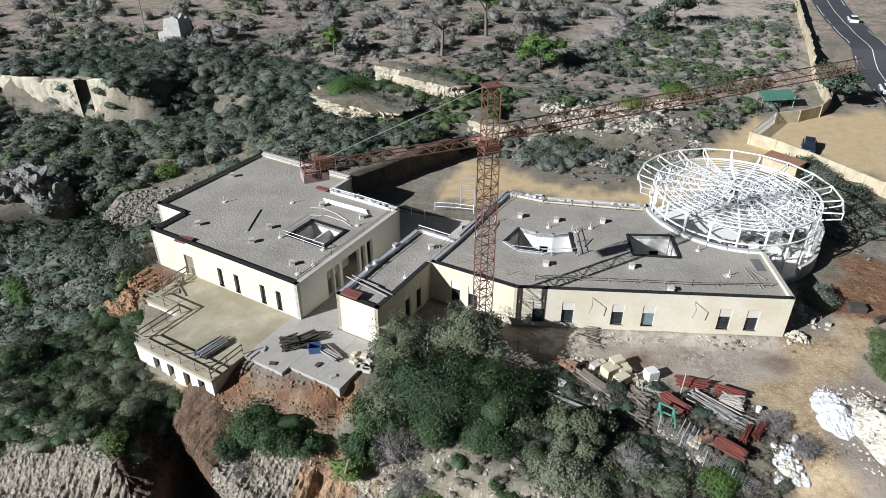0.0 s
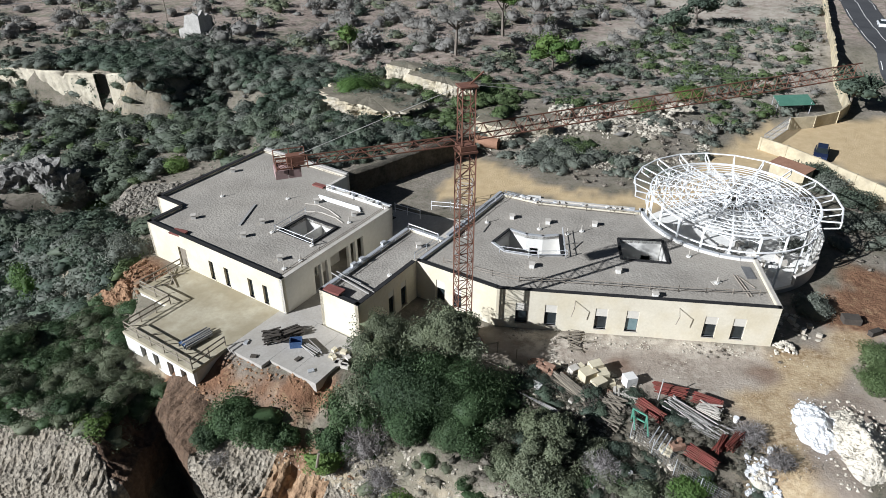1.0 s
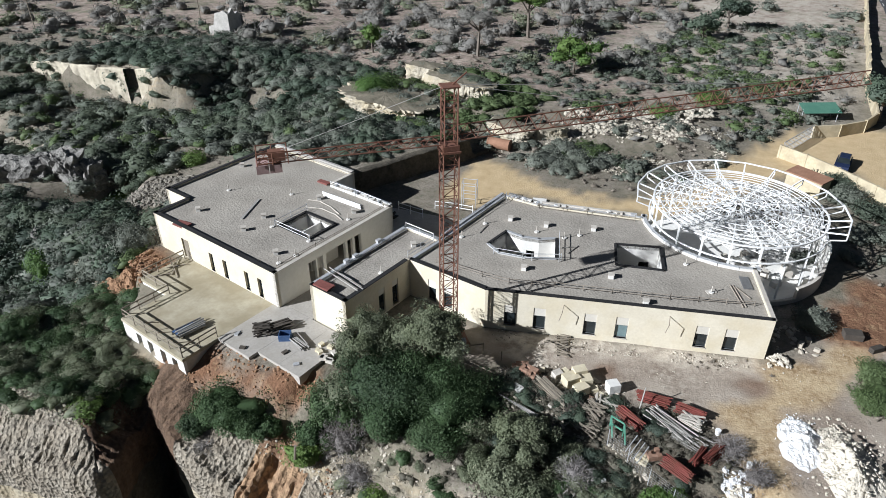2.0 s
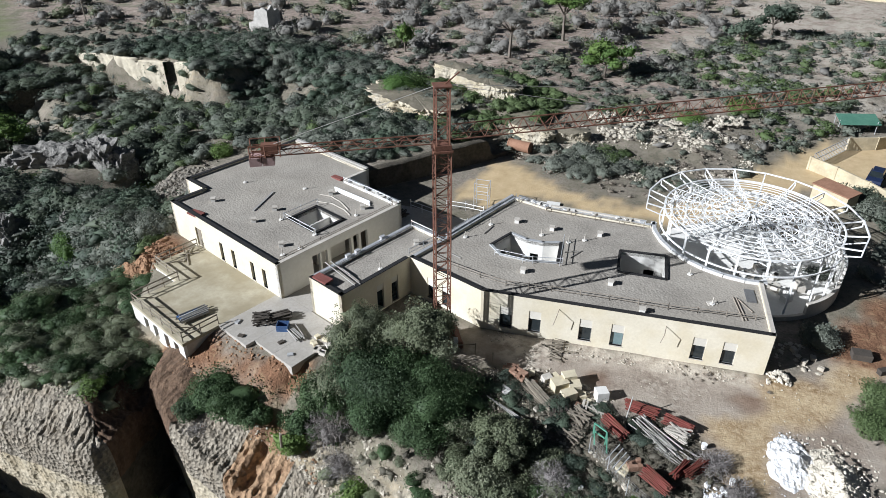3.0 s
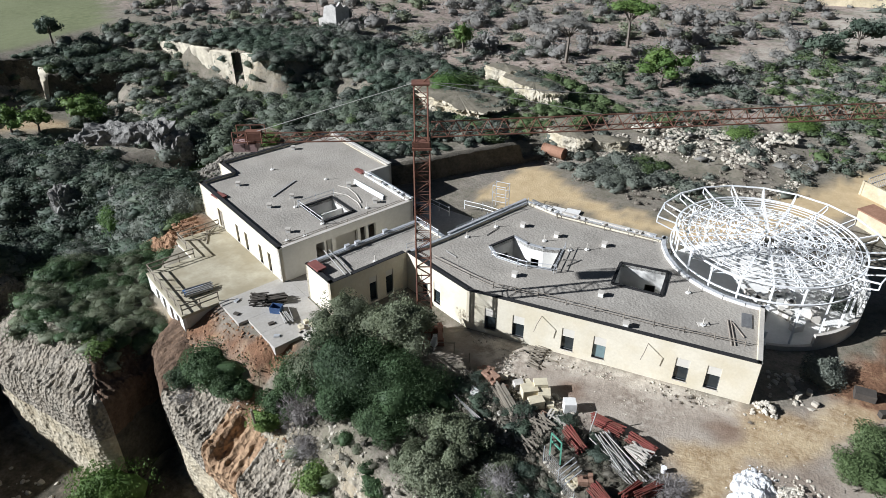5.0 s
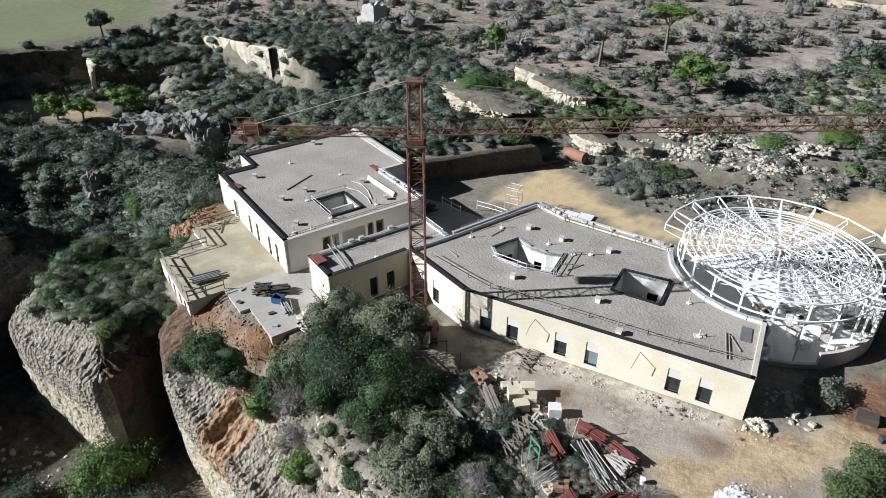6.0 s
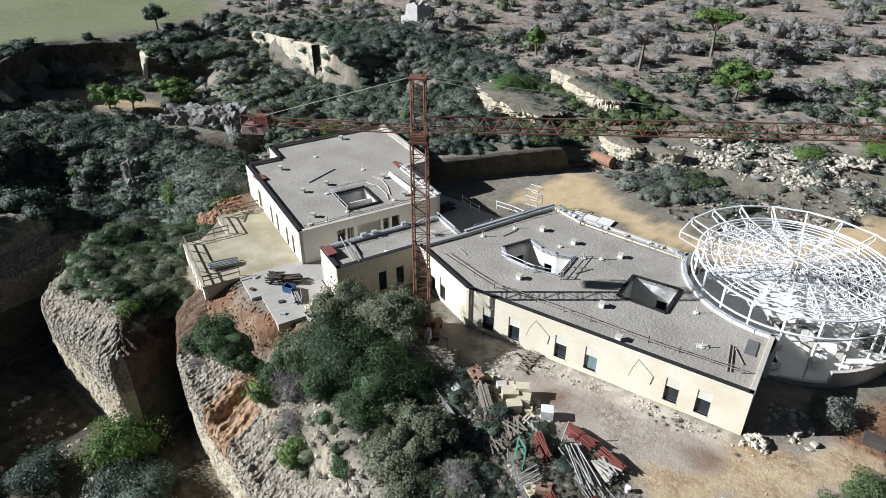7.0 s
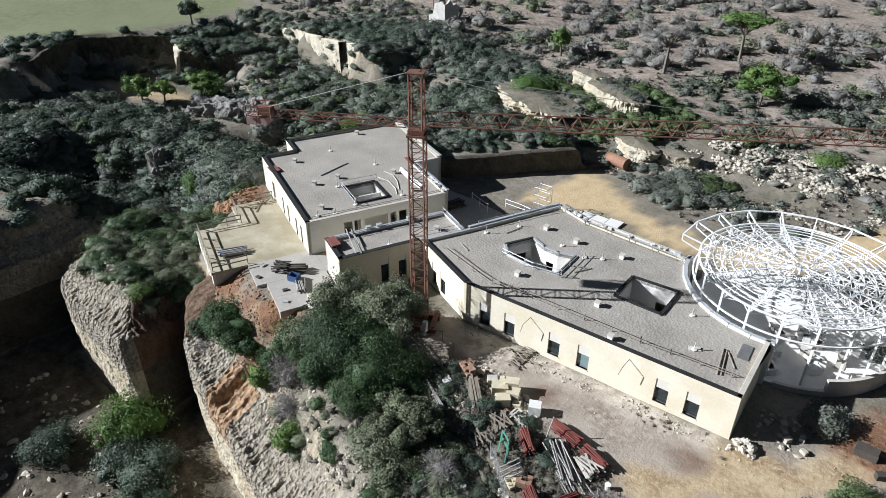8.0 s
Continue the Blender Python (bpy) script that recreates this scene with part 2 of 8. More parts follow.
FIELD = [(-128, 64), (-117.5, 75), (-115.5, 86), (-114.5, 96), (-113.5, 111), (-127, 123), (-175, 165), (-260, 160), (-260, 40)]
SAND = [(-6.5, 70), (-5, 75), (-4.2, 81.5), (-1.5, 82), (2.0, 79.2), (7.5, 76.3), (13, 73.6), (18, 74.2), (26, 83), (33, 94), (40, 101), (60, 107), (64, 98), (61, 84), (51, 81), (45, 85), (41, 89), (35, 86), (27, 77), (20, 72.0), (13, 70.4), (7, 72.0), (3, 73.2), (0, 70.5), (-3, 69.0)]
YARD = [(1, 46.5), (26, 47), (34, 52), (38, 60), (44, 62), (42, 50), (36, 41), (31, 37), (26.5, 31), (22, 31.5), (21, 37), (15, 40.5), (8, 42.5), (2, 43)]
DIRT = [(-20, 40), (-15.5, 38.3), (-10.5, 38), (-9.3, 36.6), (-12.5, 35.8), (-17, 36.2), (-20, 36.4), (-23.4, 37.6), (-24.5, 38.5), (-22, 40)]
BARE = [(-13.4, 32.0), (-13.2, 34.4), (-11.2, 35.2), (-9.5, 34.0), (-10.0, 32.0), (-11.6, 31.3)]
MEADOW = [(10, 128), (22, 112), (34, 106), (48, 110), (54, 124), (61, 150), (73, 190), (40, 200), (24, 165)]
CRAG_FOOT = [(-57.5, 77), (-50, 76), (-48, 71), (-49, 63), (-57, 60), (-62, 66), (-60, 70.5), (-57, 72.5)]
PIT_PATH = [(-106, 70), (-98, 71), (-90, 78.5), (-91, 81), (-98, 77.5), (-106, 74)]
RED = [(31.5, 51.5), (33, 55), (37, 62), (43, 60), (40, 51), (34.5, 50)]
DUFF_SHADE = [(3, 38), (5, 41.5), (9, 42.3), (11, 39.6), (13.5, 40), (15.2, 39.2), (17, 40), (20.6, 39), (21.2, 37.4), (22.2, 36.6), (21.8, 34.2), (21, 30.5), (14, 29.5), (8, 31), (3, 34)]
TAN = [(33, 52), (30, 48.2), (26.3, 47.6), (25.2, 46), (25.4, 43.6), (23.6, 41.8), (21.4, 41), (21.6, 39.2), (23, 38), (22.2, 35.6), (21.2, 33), (22.4, 30), (25.5, 30), (25.0, 34), (25.2, 38), (26.2, 41.5), (29.5, 43), (31.5, 46), (36, 51)]

def step_line(x):
    """Where the land steps up to the northern plain."""
    return np.interp(x, [-130, -88, -80, -66, -58, -52, -40, -24, -17, -8, 0, 14, 22, 36, 60], [113, 105, 103.4, 101.3, 97.3, 104, 104, 98, 91.5, 95, 88.5, 93, 92, 104, 130])

def height(x, y, quarried=True):
    """The height of the land; with quarried off, as if the quarry were not cut into it."""
    x, y = np.asarray(x, float), np.asarray(y, float)
    rough = fbm(x * 0.11, y * 0.11, 1) - 0.5
    low = np.interp(x, [-113, -104, -90, -75, -50, -30, -12, 40], [0.9, -0.6, -2.4, -4.0, -3.6, -1.0, -0.2, 0.3])
    low = np.where(y < 62, np.interp(y, [35, 62], [-1.2, 0]) + low * smooth(45, 70, y), low)
    d = y - step_line(x) + 3.0 * (vnoise(x * 0.35, y * 0.35, 5) - 0.5)
    top = np.interp(x, [-120, -60, -40, -16, 10, 30, 60], [1.6, 2.8, 1.4, 2.2, 1.5, 1.2, 2.5])
    wide = np.interp(x, [-92, -87, -57, -53, -26, -23, -14, -10], [7, 0.9, 0.9, 8, 6, 1.5, 1.5, 4])
    z = low + (top - low) * smooth(-wide, wide, d) + rough * 1.3
    # the bank behind the west building
    bank = outside(x, y, [(-31, 74), (-17.4, 69.8), (-5.6, 82.6), (-10, 88), (-26, 88)])
    z = np.where(bank < 2, np.maximum(z, 2.2 - 2.2 * smooth(-0.5, 0.5, bank + 0.3)), z)
    pad = outside(x, y, PAD)
    z = z + (0.12 * (fbm(x * 0.4, y * 0.4, 3) - 0.5) - z) * smooth(3.5, 0.0, pad)
    z = np.where((bank < 0.2), np.maximum(z, 2.3 * smooth(0.2, -0.6, bank) + rough), z)
    # lower ground on the west side of the terrace
    foot = outside(x, y, [(-22, 36.3), (-30.5, 41.2), (-33, 47), (-36, 50), (-40, 46), (-36, 36), (-27, 33)])
    z = z + (-1.95 + 0.5 * rough - z) * smooth(2.0, 0.0, foot)
    ravine = outside(x, y, RAVINE) + 2.5 * (vnoise(x * 0.3, y * 0.3, 8) - 0.5)
    z = z - 6.5 * smooth(2.5, -5.0, ravine)
    hollow = outside(x, y, CRAG_FOOT) + 1.5 * (vnoise(x * 0.35, y * 0.35, 18) - 0.5)
    z = z - 4.5 * smooth(1.0, -3.6, hollow)
    pit = outside(x, y, OLD_PIT) + 1.5 * (vnoise(x * 0.4, y * 0.4, 9) - 0.5)
    z = z - 6.0 * smooth(0.8, np.where(x > -90, -8.0, -0.8), pit)
    # the quarry, with a worn, grooved lip
    lip = outside(x, y, QUARRY)
    fall = np.interp(x, [-45, -38, -25, -20, -14, -6, 0, 12], [3.5, 3.5, 3.5, 3.0, 4.6, 6.2, 6.6, 6.0])
    reach = np.interp(x, [-40, -24, -20, -6, 2], [4.5, 4.5, 5.0, 8.0, 5.0])
    fall = fall * smooth(0.5, 4.5, np.hypot(x + 22.3, y - 37.6))
    lip = np.maximum(lip, 0) if not quarried else lip
    ridged = np.abs(fbm(x * 0.9, y * 0.9, 11) - 0.47) * 4.2
    z = z - fall * (1 - smooth(0, 1, lip / reach)) + (0.55 - ridged) * 0.12 * smooth(8, 2, lip) * smooth(1.5, 4.5, np.hypot(x + 22.3, y - 37.6))
    gully = np.abs(x + 10.2 + (38.0 - y) * 0.3 + 0.5 * (vnoise(x * 0.8, y * 0.8, 16) - 0.5))
    z = z - 0.95 * smooth(0.9, 0.05, gully) * smooth(29, 30.5, y) * smooth(38.6, 37.4, y)
    floor_z = -15.0 + 1.6 * (fbm(x * 0.2, y * 0.2, 14) - 0.5)
    if quarried:
        z = np.where(lip < 1.3, floor_z + (z - floor_z) * smooth(0.25, 1.2, lip), z)
    far = np.hypot(x, y - 60)
    return z + smooth(250, 1500, far) * 6 * (fbm(x * 0.004, y * 0.004, 15) - 0.5)

def spread(lo, a, b, hi, fine, growth):
    mid = list(np.arange(a, b + 1e-6, fine))
    s, v, up = fine, b, []
    while v < hi:
        s *= growth
        v += s
        up.append(v)
    s, v, down = fine, a, []
    while v > lo:
        s *= growth
        v -= s
        down.append(v)
    return np.array(down[::-1] + mid + up)

gx = spread(-2500, -42, 34, 2500, 0.5, 1.05)
gy = spread(-500, 25, 50, 4000, 0.5, 1.034)
GX, GY = np.meshgrid(gx, gy)
GZ = height(GX, GY)

def sheet(name, X, Y, Z):
    h, w = X.shape
    me = bpy.data.meshes.new(name)
    k = np.arange(h * w).reshape(h, w)
    quads = np.stack([k[:-1, :-1], k[:-1, 1:], k[1:, 1:], k[1:, :-1]], -1).reshape(-1, 4)
    me.vertices.add(h * w)
    me.vertices.foreach_set("co", np.stack([X, Y, Z], -1).ravel().astype(np.float32))
    me.loops.add(quads.size)
    me.loops.foreach_set("vertex_index", quads.ravel().astype(np.int32))
    me.polygons.add(len(quads))
    me.polygons.foreach_set("loop_start", np.arange(0, quads.size, 4, dtype=np.int32))
    me.polygons.foreach_set("use_smooth", np.ones(len(quads), bool))
    me.update(calc_edges=True)
    return me

ground_mesh = sheet("ground", GX, GY, GZ)

def zone(name, value):
    a = ground_mesh.attributes.new(name, "FLOAT", "POINT")
    a.data.foreach_set("value", np.clip(value, 0, 1).ravel().astype(np.float32))

wob = 3.0 * (fbm(GX * 0.3, GY * 0.3, 21) - 0.5) + 1.6 * (fbm(GX * 1.3, GY * 1.3, 22) - 0.5)
zone("sand", smooth(0.8, -1.2, outside(GX, GY, SAND) + wob * 1.5))
zone("duff_shade", smooth(0.9, -0.6, outside(GX, GY, DUFF_SHADE) + wob * 0.6))
zone("tan", np.maximum(smooth(0.9, -0.7, outside(GX, GY, TAN) + wob * 0.7), smooth(1.2, -1.0, outside(GX, GY, PIT_PATH) + wob * 0.8)))
zone("damp", smooth(0.7, -0.5, np.minimum(np.hypot(GX - 24.4, GY - 44.0) - 1.0, np.hypot(GX - 13, GY - 43.4) - 1.2) + wob * 0.6))
zone("dust", smooth(2.6, 0.0, np.abs(GY - 46.6 - 0.02 * GX)) * smooth(0, 6, GX) * smooth(27, 24, GX) + smooth(3.5, 1.0, np.hypot(GX - 7, GY - 44.6)))
zone("yard", smooth(0.8, -0.8, outside(GX, GY, YARD) + wob * 0.8))
dirt = np.minimum(outside(GX, GY, DIRT), outside(GX, GY, RED))
dirt = np.minimum(dirt, outside(GX, GY, [(-37, 47), (-30, 50), (-33, 53), (-38, 50)]))
zone("dirt", np.maximum(smooth(0.8, -0.8, dirt + wob), 0.85 * smooth(0.5, -0.6, outside(GX, GY, BARE) + 0.6 * wob)))
gzy, gzx = np.gradient(GZ, gy, gx)
steep = np.hypot(gzx, gzy)
lipd = outside(GX, GY, QUARRY)
zone("rock", np.maximum(smooth(1.2, 2.2, steep), smooth(4.6, 2.4, lipd + 1.2 * wob) * smooth(-3, -1, lipd)))
zone("floor", smooth(-0.5, -1.5, lipd))
zone("meadow", smooth(4, -4, outside(GX, GY, MEADOW) + 2.5 * wob))
zone("field", smooth(1, -2, outside(GX, GY, FIELD) + wob))
zone("plain", smooth(0, 12, GY - step_line(GX) - 6))

def ground_material():
    m = bpy.data.materials.new("ground")
    m.use_nodes = True
    t = m.node_tree
    b = t.nodes["Principled BSDF"]
    b.inputs["Roughness"].default_value, b.inputs["Specular IOR Level"].default_value = 0.95, 0.2
    geo = t.nodes.new("ShaderNodeNewGeometry")
    def noise_at(scale, det=6.0, squash=1.0):
        n = t.nodes.new("ShaderNodeTexNoise")
        n.inputs["Scale"].default_value, n.inputs["Detail"].default_value, n.inputs["Roughness"].default_value = scale, det, 0.65
        v = t.nodes.new("ShaderNodeVectorMath")
        v.operation = "MULTIPLY"
        v.inputs[1].default_value = (1, 1, squash)
        t.links.new(geo.outputs["Position"], v.inputs[0])
        t.links.new(v.outputs[0], n.inputs["Vector"])
        return n.outputs["Fac"]
    def ramp(fac, lo, hi):
        n = t.nodes.new("ShaderNodeMapRange")
        n.inputs[1].default_value, n.inputs[2].default_value = lo, hi
        t.links.new(fac, n.inputs[0])
        return n.outputs[0]
    def mix(fac, a, c):
        n = t.nodes.new("ShaderNodeMix")
        n.data_type = "RGBA"
        for k, v in ((0, fac), (6, a), (7, c)):
            if hasattr(v, "links"):
                t.links.new(v, n.inputs[k])
            else:
                n.inputs[k].default_value = (*v, 1) if isinstance(v, tuple) else v
        return n.outputs[2]
    def att(name):
        n = t.nodes.new("ShaderNodeAttribute")
        n.attribute_name = name
        return n.outputs["Fac"]
    def calc(op, a, c):
        k = t.nodes.new("ShaderNodeMath")
        k.operation = op
        for i, v in enumerate((a, c)):
            if hasattr(v, "links"):
                t.links.new(v, k.inputs[i])
            else:
                k.inputs[i].default_value = v
        return k.outputs[0]
    fine, mid, big = ramp(noise_at(3.5), 0.32, 0.68), ramp(noise_at(0.7), 0.35, 0.65), ramp(noise_at(0.09, 4), 0.38, 0.62)
    soil = mix(mid, (0.115, 0.10, 0.078), (0.24, 0.205, 0.165))
    soil = mix(fine, soil, mix(big, (0.16, 0.15, 0.105), (0.31, 0.275, 0.23)))
    plain = mix(mid, (0.235, 0.18, 0.15), (0.40, 0.335, 0.285))
    plain = mix(ramp(noise_at(0.25), 0.5, 0.62), plain, mix(fine, (0.13, 0.125, 0.08), (0.26, 0.24, 0.18)))
    col = mix(att("plain"), soil, plain)
    col = mix(calc("MULTIPLY", ramp(noise_at(1.5, 9), 0.5, 0.62), 0.5), col, mix(big, (0.062, 0.068, 0.045), (0.125, 0.13, 0.09)))
    col = mix(calc("MULTIPLY", att("meadow"), ramp(noise_at(0.35, 7), 0.36, 0.58)), col, mix(fine, (0.31, 0.275, 0.225), (0.48, 0.435, 0.37)))
    col = mix(att("field"), col, mix(ramp(noise_at(0.05, 5), 0.35, 0.65), mix(mid, (0.125, 0.14, 0.07), (0.185, 0.20, 0.105)), mix(fine, (0.15, 0.17, 0.085), (0.21, 0.215, 0.125))))
    yard = mix(ramp(noise_at(0.3, 5), 0.36, 0.64), (0.215, 0.172, 0.137), (0.375, 0.325, 0.27))
    yard = mix(ramp(noise_at(2.2, 7), 0.42, 0.66), yard, mix(big, (0.29, 0.235, 0.185), (0.45, 0.40, 0.335)))
    yard = mix(calc("MULTIPLY", att("dust"), ramp(noise_at(0.9, 7), 0.38, 0.6)), yard, (0.60, 0.54, 0.45))
    col = mix(att("yard"), col, yard)
    tan = mix(ramp(noise_at(0.5, 6), 0.36, 0.62), (0.27, 0.185, 0.10), (0.47, 0.365, 0.225))
    # brush litter round the stores, with the shade among it painted in
    col = mix(att("duff_shade"), col, mix(fine, (0.075, 0.066, 0.05), (0.20, 0.175, 0.135)))
    col = mix(att("tan"), col, mix(ramp(noise_at(2.6, 6), 0.45, 0.68), tan, (0.52, 0.415, 0.275)))
    col = mix(att("damp"), col, mix(mid, (0.16, 0.105, 0.075), (0.27, 0.20, 0.15)))
    sand = mix(mid, (0.42, 0.31, 0.17), (0.60, 0.47, 0.29))
    col = mix(att("sand"), col, mix(fine, sand, (0.50, 0.38, 0.22)))
    rock = mix(ramp(noise_at(1.6, 8, 0.35), 0.35, 0.62), (0.095, 0.083, 0.065), (0.45, 0.40, 0.31))
    rock = mix(ramp(noise_at(0.5, 4, 3.0), 0.45, 0.7), rock, (0.42, 0.34, 0.22))
    flute = t.nodes.new("ShaderNodeTexVoronoi")
    flute.feature = "DISTANCE_TO_EDGE"
    flute.inputs["Scale"].default_value = 1.0
    v = t.nodes.new("ShaderNodeVectorMath")
    v.operation = "MULTIPLY"
    v.inputs[1].default_value = (2.4, 1.5, 1.0)
    warp = t.nodes.new("ShaderNodeVectorMath")
    warp.operation = "ADD"
    t.links.new(geo.outputs["Position"], v.inputs[0])
    t.links.new(v.outputs[0], warp.inputs[0])
    jitter = calc("MULTIPLY", noise_at(2.0, 5), 0.5)
    t.links.new(jitter, warp.inputs[1])
    t.links.new(warp.outputs[0], flute.inputs["Vector"])
    joint = ramp(flute.outputs["Distance"], 0.0, 0.14)
    rock = mix(calc("ADD", calc("MULTIPLY", joint, 0.12), 0.88), (0.05, 0.043, 0.033), rock)
    col = mix(att("rock"), col, rock)
    # quarry floor: dark soil, its tone lowered further to deepen the shadow there
    col = mix(att("floor"), col, mix(mid, (0.045, 0.042, 0.03), mix(fine, (0.10, 0.085, 0.062), (0.20, 0.165, 0.125))))
    red = mix(mid, (0.085, 0.043, 0.025), (0.25, 0.14, 0.082))
    red = mix(ramp(noise_at(1.1, 7, 0.4), 0.52, 0.66), red, (0.38, 0.27, 0.155))
    col = mix(att("dirt"), col, mix(fine, red, (0.22, 0.12, 0.07)))
    t.links.new(col, b.inputs["Base Color"])
    n = t.nodes.new("ShaderNodeBump")
    n.inputs["Strength"].default_value, n.inputs["Distance"].default_value = 0.6, 0.13
    crack = calc("MULTIPLY", calc("ADD", calc("MULTIPLY", joint, 0.15), noise_at(2.6, 9)), calc("MULTIPLY", calc("MULTIPLY", att("rock"), calc("SUBTRACT", 1.0, att("dirt"))), 3.8))
    crack = calc("ADD", crack, calc("MULTIPLY", att("dirt"), calc("MULTIPLY", noise_at(1.6, 10, 0.5), 3.6)))
    t.links.new(calc("ADD", noise_at(4.5, 10), crack), n.inputs["Height"])
    t.links.new(n.outputs[0], b.inputs["Normal"])
    return m

ground_mesh.materials.append(ground_material())
ground = tagged(new("ground", ground_mesh), "dry scrubland soil with sandy tracks and quarried limestone cliffs", "ground", kind="structure")

# ---- helpers for solid things ----
def quad_box(bm, corners):
    """Eight corners: four below, four above, each going round."""
    v = [bm.verts.new(c) for c in corners]
    for f in ((3, 2, 1, 0), (4, 5, 6, 7), (0, 1, 5, 4), (1, 2, 6, 5), (2, 3, 7, 6), (3, 0, 4, 7)):
        bm.faces.new([v[i] for i in f])

def box(bm, x0, y0, z0, x1, y1, z1):
    quad_box(bm, [(x0, y0, z0), (x1, y0, z0), (x1, y1, z0), (x0, y1, z0), (x0, y0, z1), (x1, y0, z1), (x1, y1, z1), (x0, y1, z1)])

def turned_box(bm, centre, size, yaw=0.0, tilt=0.0, roll=0.0):
    m = Matrix.Translation(centre) @ Euler((radians(tilt), radians(roll), radians(yaw))).to_matrix().to_4x4()
    a, b, c = (s / 2 for s in size)
    quad_box(bm, [m @ Vector(p) for p in ((-a, -b, -c), (a, -b, -c), (a, b, -c), (-a, b, -c), (-a, -b, c), (a, -b, c), (a, b, c), (-a, b, c))])

def bar(bm, p, q, w, h=None):
    """A square bar from p to q."""
    p, q = Vector(p), Vector(q)
    d = (q - p).normalized()
    side = d.cross(Vector((0, 0, 1)))
    side = side.normalized() if side.length > 1e-3 else Vector((1, 0, 0))
    up = side.cross(d)
    s, u = side * w / 2, up * (h or w) / 2
    quad_box(bm, [p - s - u, p + s - u, p + s + u, p - s + u, q - s - u, q + s - u, q + s + u, q - s + u])

def tube(bm, p, q, r, n=6):
    p, q = Vector(p), Vector(q)
    d = (q - p).normalized()
    side = d.cross(Vector((0, 0, 1)))
    side = side.normalized() if side.length > 1e-3 else Vector((1, 0, 0))
    up = side.cross(d)
    a, b = [], []
    for k in range(n):
        o = side * math.cos(2 * math.pi * k / n) * r + up * math.sin(2 * math.pi * k / n) * r
        a.append(bm.verts.new(p + o))
        b.append(bm.verts.new(q + o))
    for k in range(n):
        bm.faces.new((a[k], a[(k + 1) % n], b[(k + 1) % n], b[k]))
    bm.faces.new(a[::-1])
    bm.faces.new(b)

def prism(bm, pts, z0, z1):
    """An upright prism on an outline that goes anticlockwise."""
    lo, hi = [bm.verts.new((x, y, z0)) for x, y in pts], [bm.verts.new((x, y, z1)) for x, y in pts]
    n = len(pts)
    for k in range(n):
        bm.faces.new((lo[k], lo[(k + 1) % n], hi[(k + 1) % n], hi[k]))
    bm.faces.new(lo[::-1])
    bm.faces.new(hi)

def meshed(name, bm, material):
    me = bpy.data.meshes.new(name)
    bmesh.ops.recalc_face_normals(bm, faces=bm.faces)
    bm.to_mesh(me)
    bm.free()
    me.materials.append(material)
    return me

def thing(name, loc, label, category, group="", kind=""):
    """An Empty at the base of a thing."""
    ob = tagged(new(name), label, category, group, kind)
    ob.location = loc
    ob.empty_display_size = 0.2
    return ob

def part(name, bm, material, parent, label="", local=False):
    """One mesh as a part of a thing or of a part; in world metres, or in those of the thing if local."""
    ob = new(name, meshed(name, bm, material))
    ob.parent = parent
    if not local and parent.type == "EMPTY":
        ob.matrix_parent_inverse = Matrix.Translation(-parent.location)
    if label:
        ob["label"] = label
    return ob

def single(name, bm, material, label, category, group="", kind=""):
    """A thing of one mesh, with its origin at the middle of its base."""
    lo = Vector([min(v.co[k] for v in bm.verts) for k in range(3)])
    hi = Vector([max(v.co[k] for v in bm.verts) for k in range(3)])
    o = Vector(((lo.x + hi.x) / 2, (lo.y + hi.y) / 2, lo.z))
    for v in bm.verts:
        v.co -= o
    ob = tagged(new(name, meshed(name, bm, material)), label, category, group, kind)
    ob.location = o
    return ob

# ---- the buildings ----
ORIGIN, AU, AV = Vector((-16.0, 45.5)), Vector((0.425, 0.905)), Vector((-0.905, 0.425))

def uv(u, v):
    p = ORIGIN + AU * u + AV * v
    return (p.x, p.y)

ROOF_Z, TOP_Z, WALL = 3.74, 4.0, 0.34

def wall(name, p, q, z0, z1, parent, openings=(), material=None, thick=WALL, skin=None):
    """A straight wall from p to q (its outer face; the inside lies to its left), cut through by openings (u0, u1, z0, z1)."""
    p, q = Vector(p), Vector(q)
    d = (q - p).normalized()
    n = Vector((-d.y, d.x)) * thick
    length = (q - p).length
    us = sorted({0.0, length, *(o[0] for o in openings), *(o[1] for o in openings)})
    zs = sorted({z0, z1, *(o[2] for o in openings), *(o[3] for o in openings)})
    bm = bmesh.new()
    solid = {(i, k) for i in range(len(us) - 1) for k in range(len(zs) - 1)
             if not any(o[0] < (us[i] + us[i + 1]) / 2 < o[1] and o[2] < (zs[k] + zs[k + 1]) / 2 < o[3] for o in openings)}
    made = {}
    def at(i, k, back):
        if (i, k, back) not in made:
            e = p + d * us[i] + (n if back else Vector((0, 0)))
            made[i, k, back] = bm.verts.new((e.x, e.y, zs[k]))
        return made[i, k, back]
    for i, k in solid:
        bm.faces.new((at(i, k, 0), at(i + 1, k, 0), at(i + 1, k + 1, 0), at(i, k + 1, 0)))
        bm.faces.new((at(i, k + 1, 1), at(i + 1, k + 1, 1), at(i + 1, k, 1), at(i, k, 1)))
        for (di, dk), (a, b) in (((-1, 0), ((i, k + 1), (i, k))), ((1, 0), ((i + 1, k), (i + 1, k + 1))), ((0, -1), ((i, k), (i + 1, k))), ((0, 1), ((i + 1, k + 1), (i, k + 1)))):
            if (i + di, k + dk) not in solid:
                bm.faces.new((at(*b, 0), at(*a, 0), at(*a, 1), at(*b, 1)))
    return part(name, bm, material or STONE, parent)

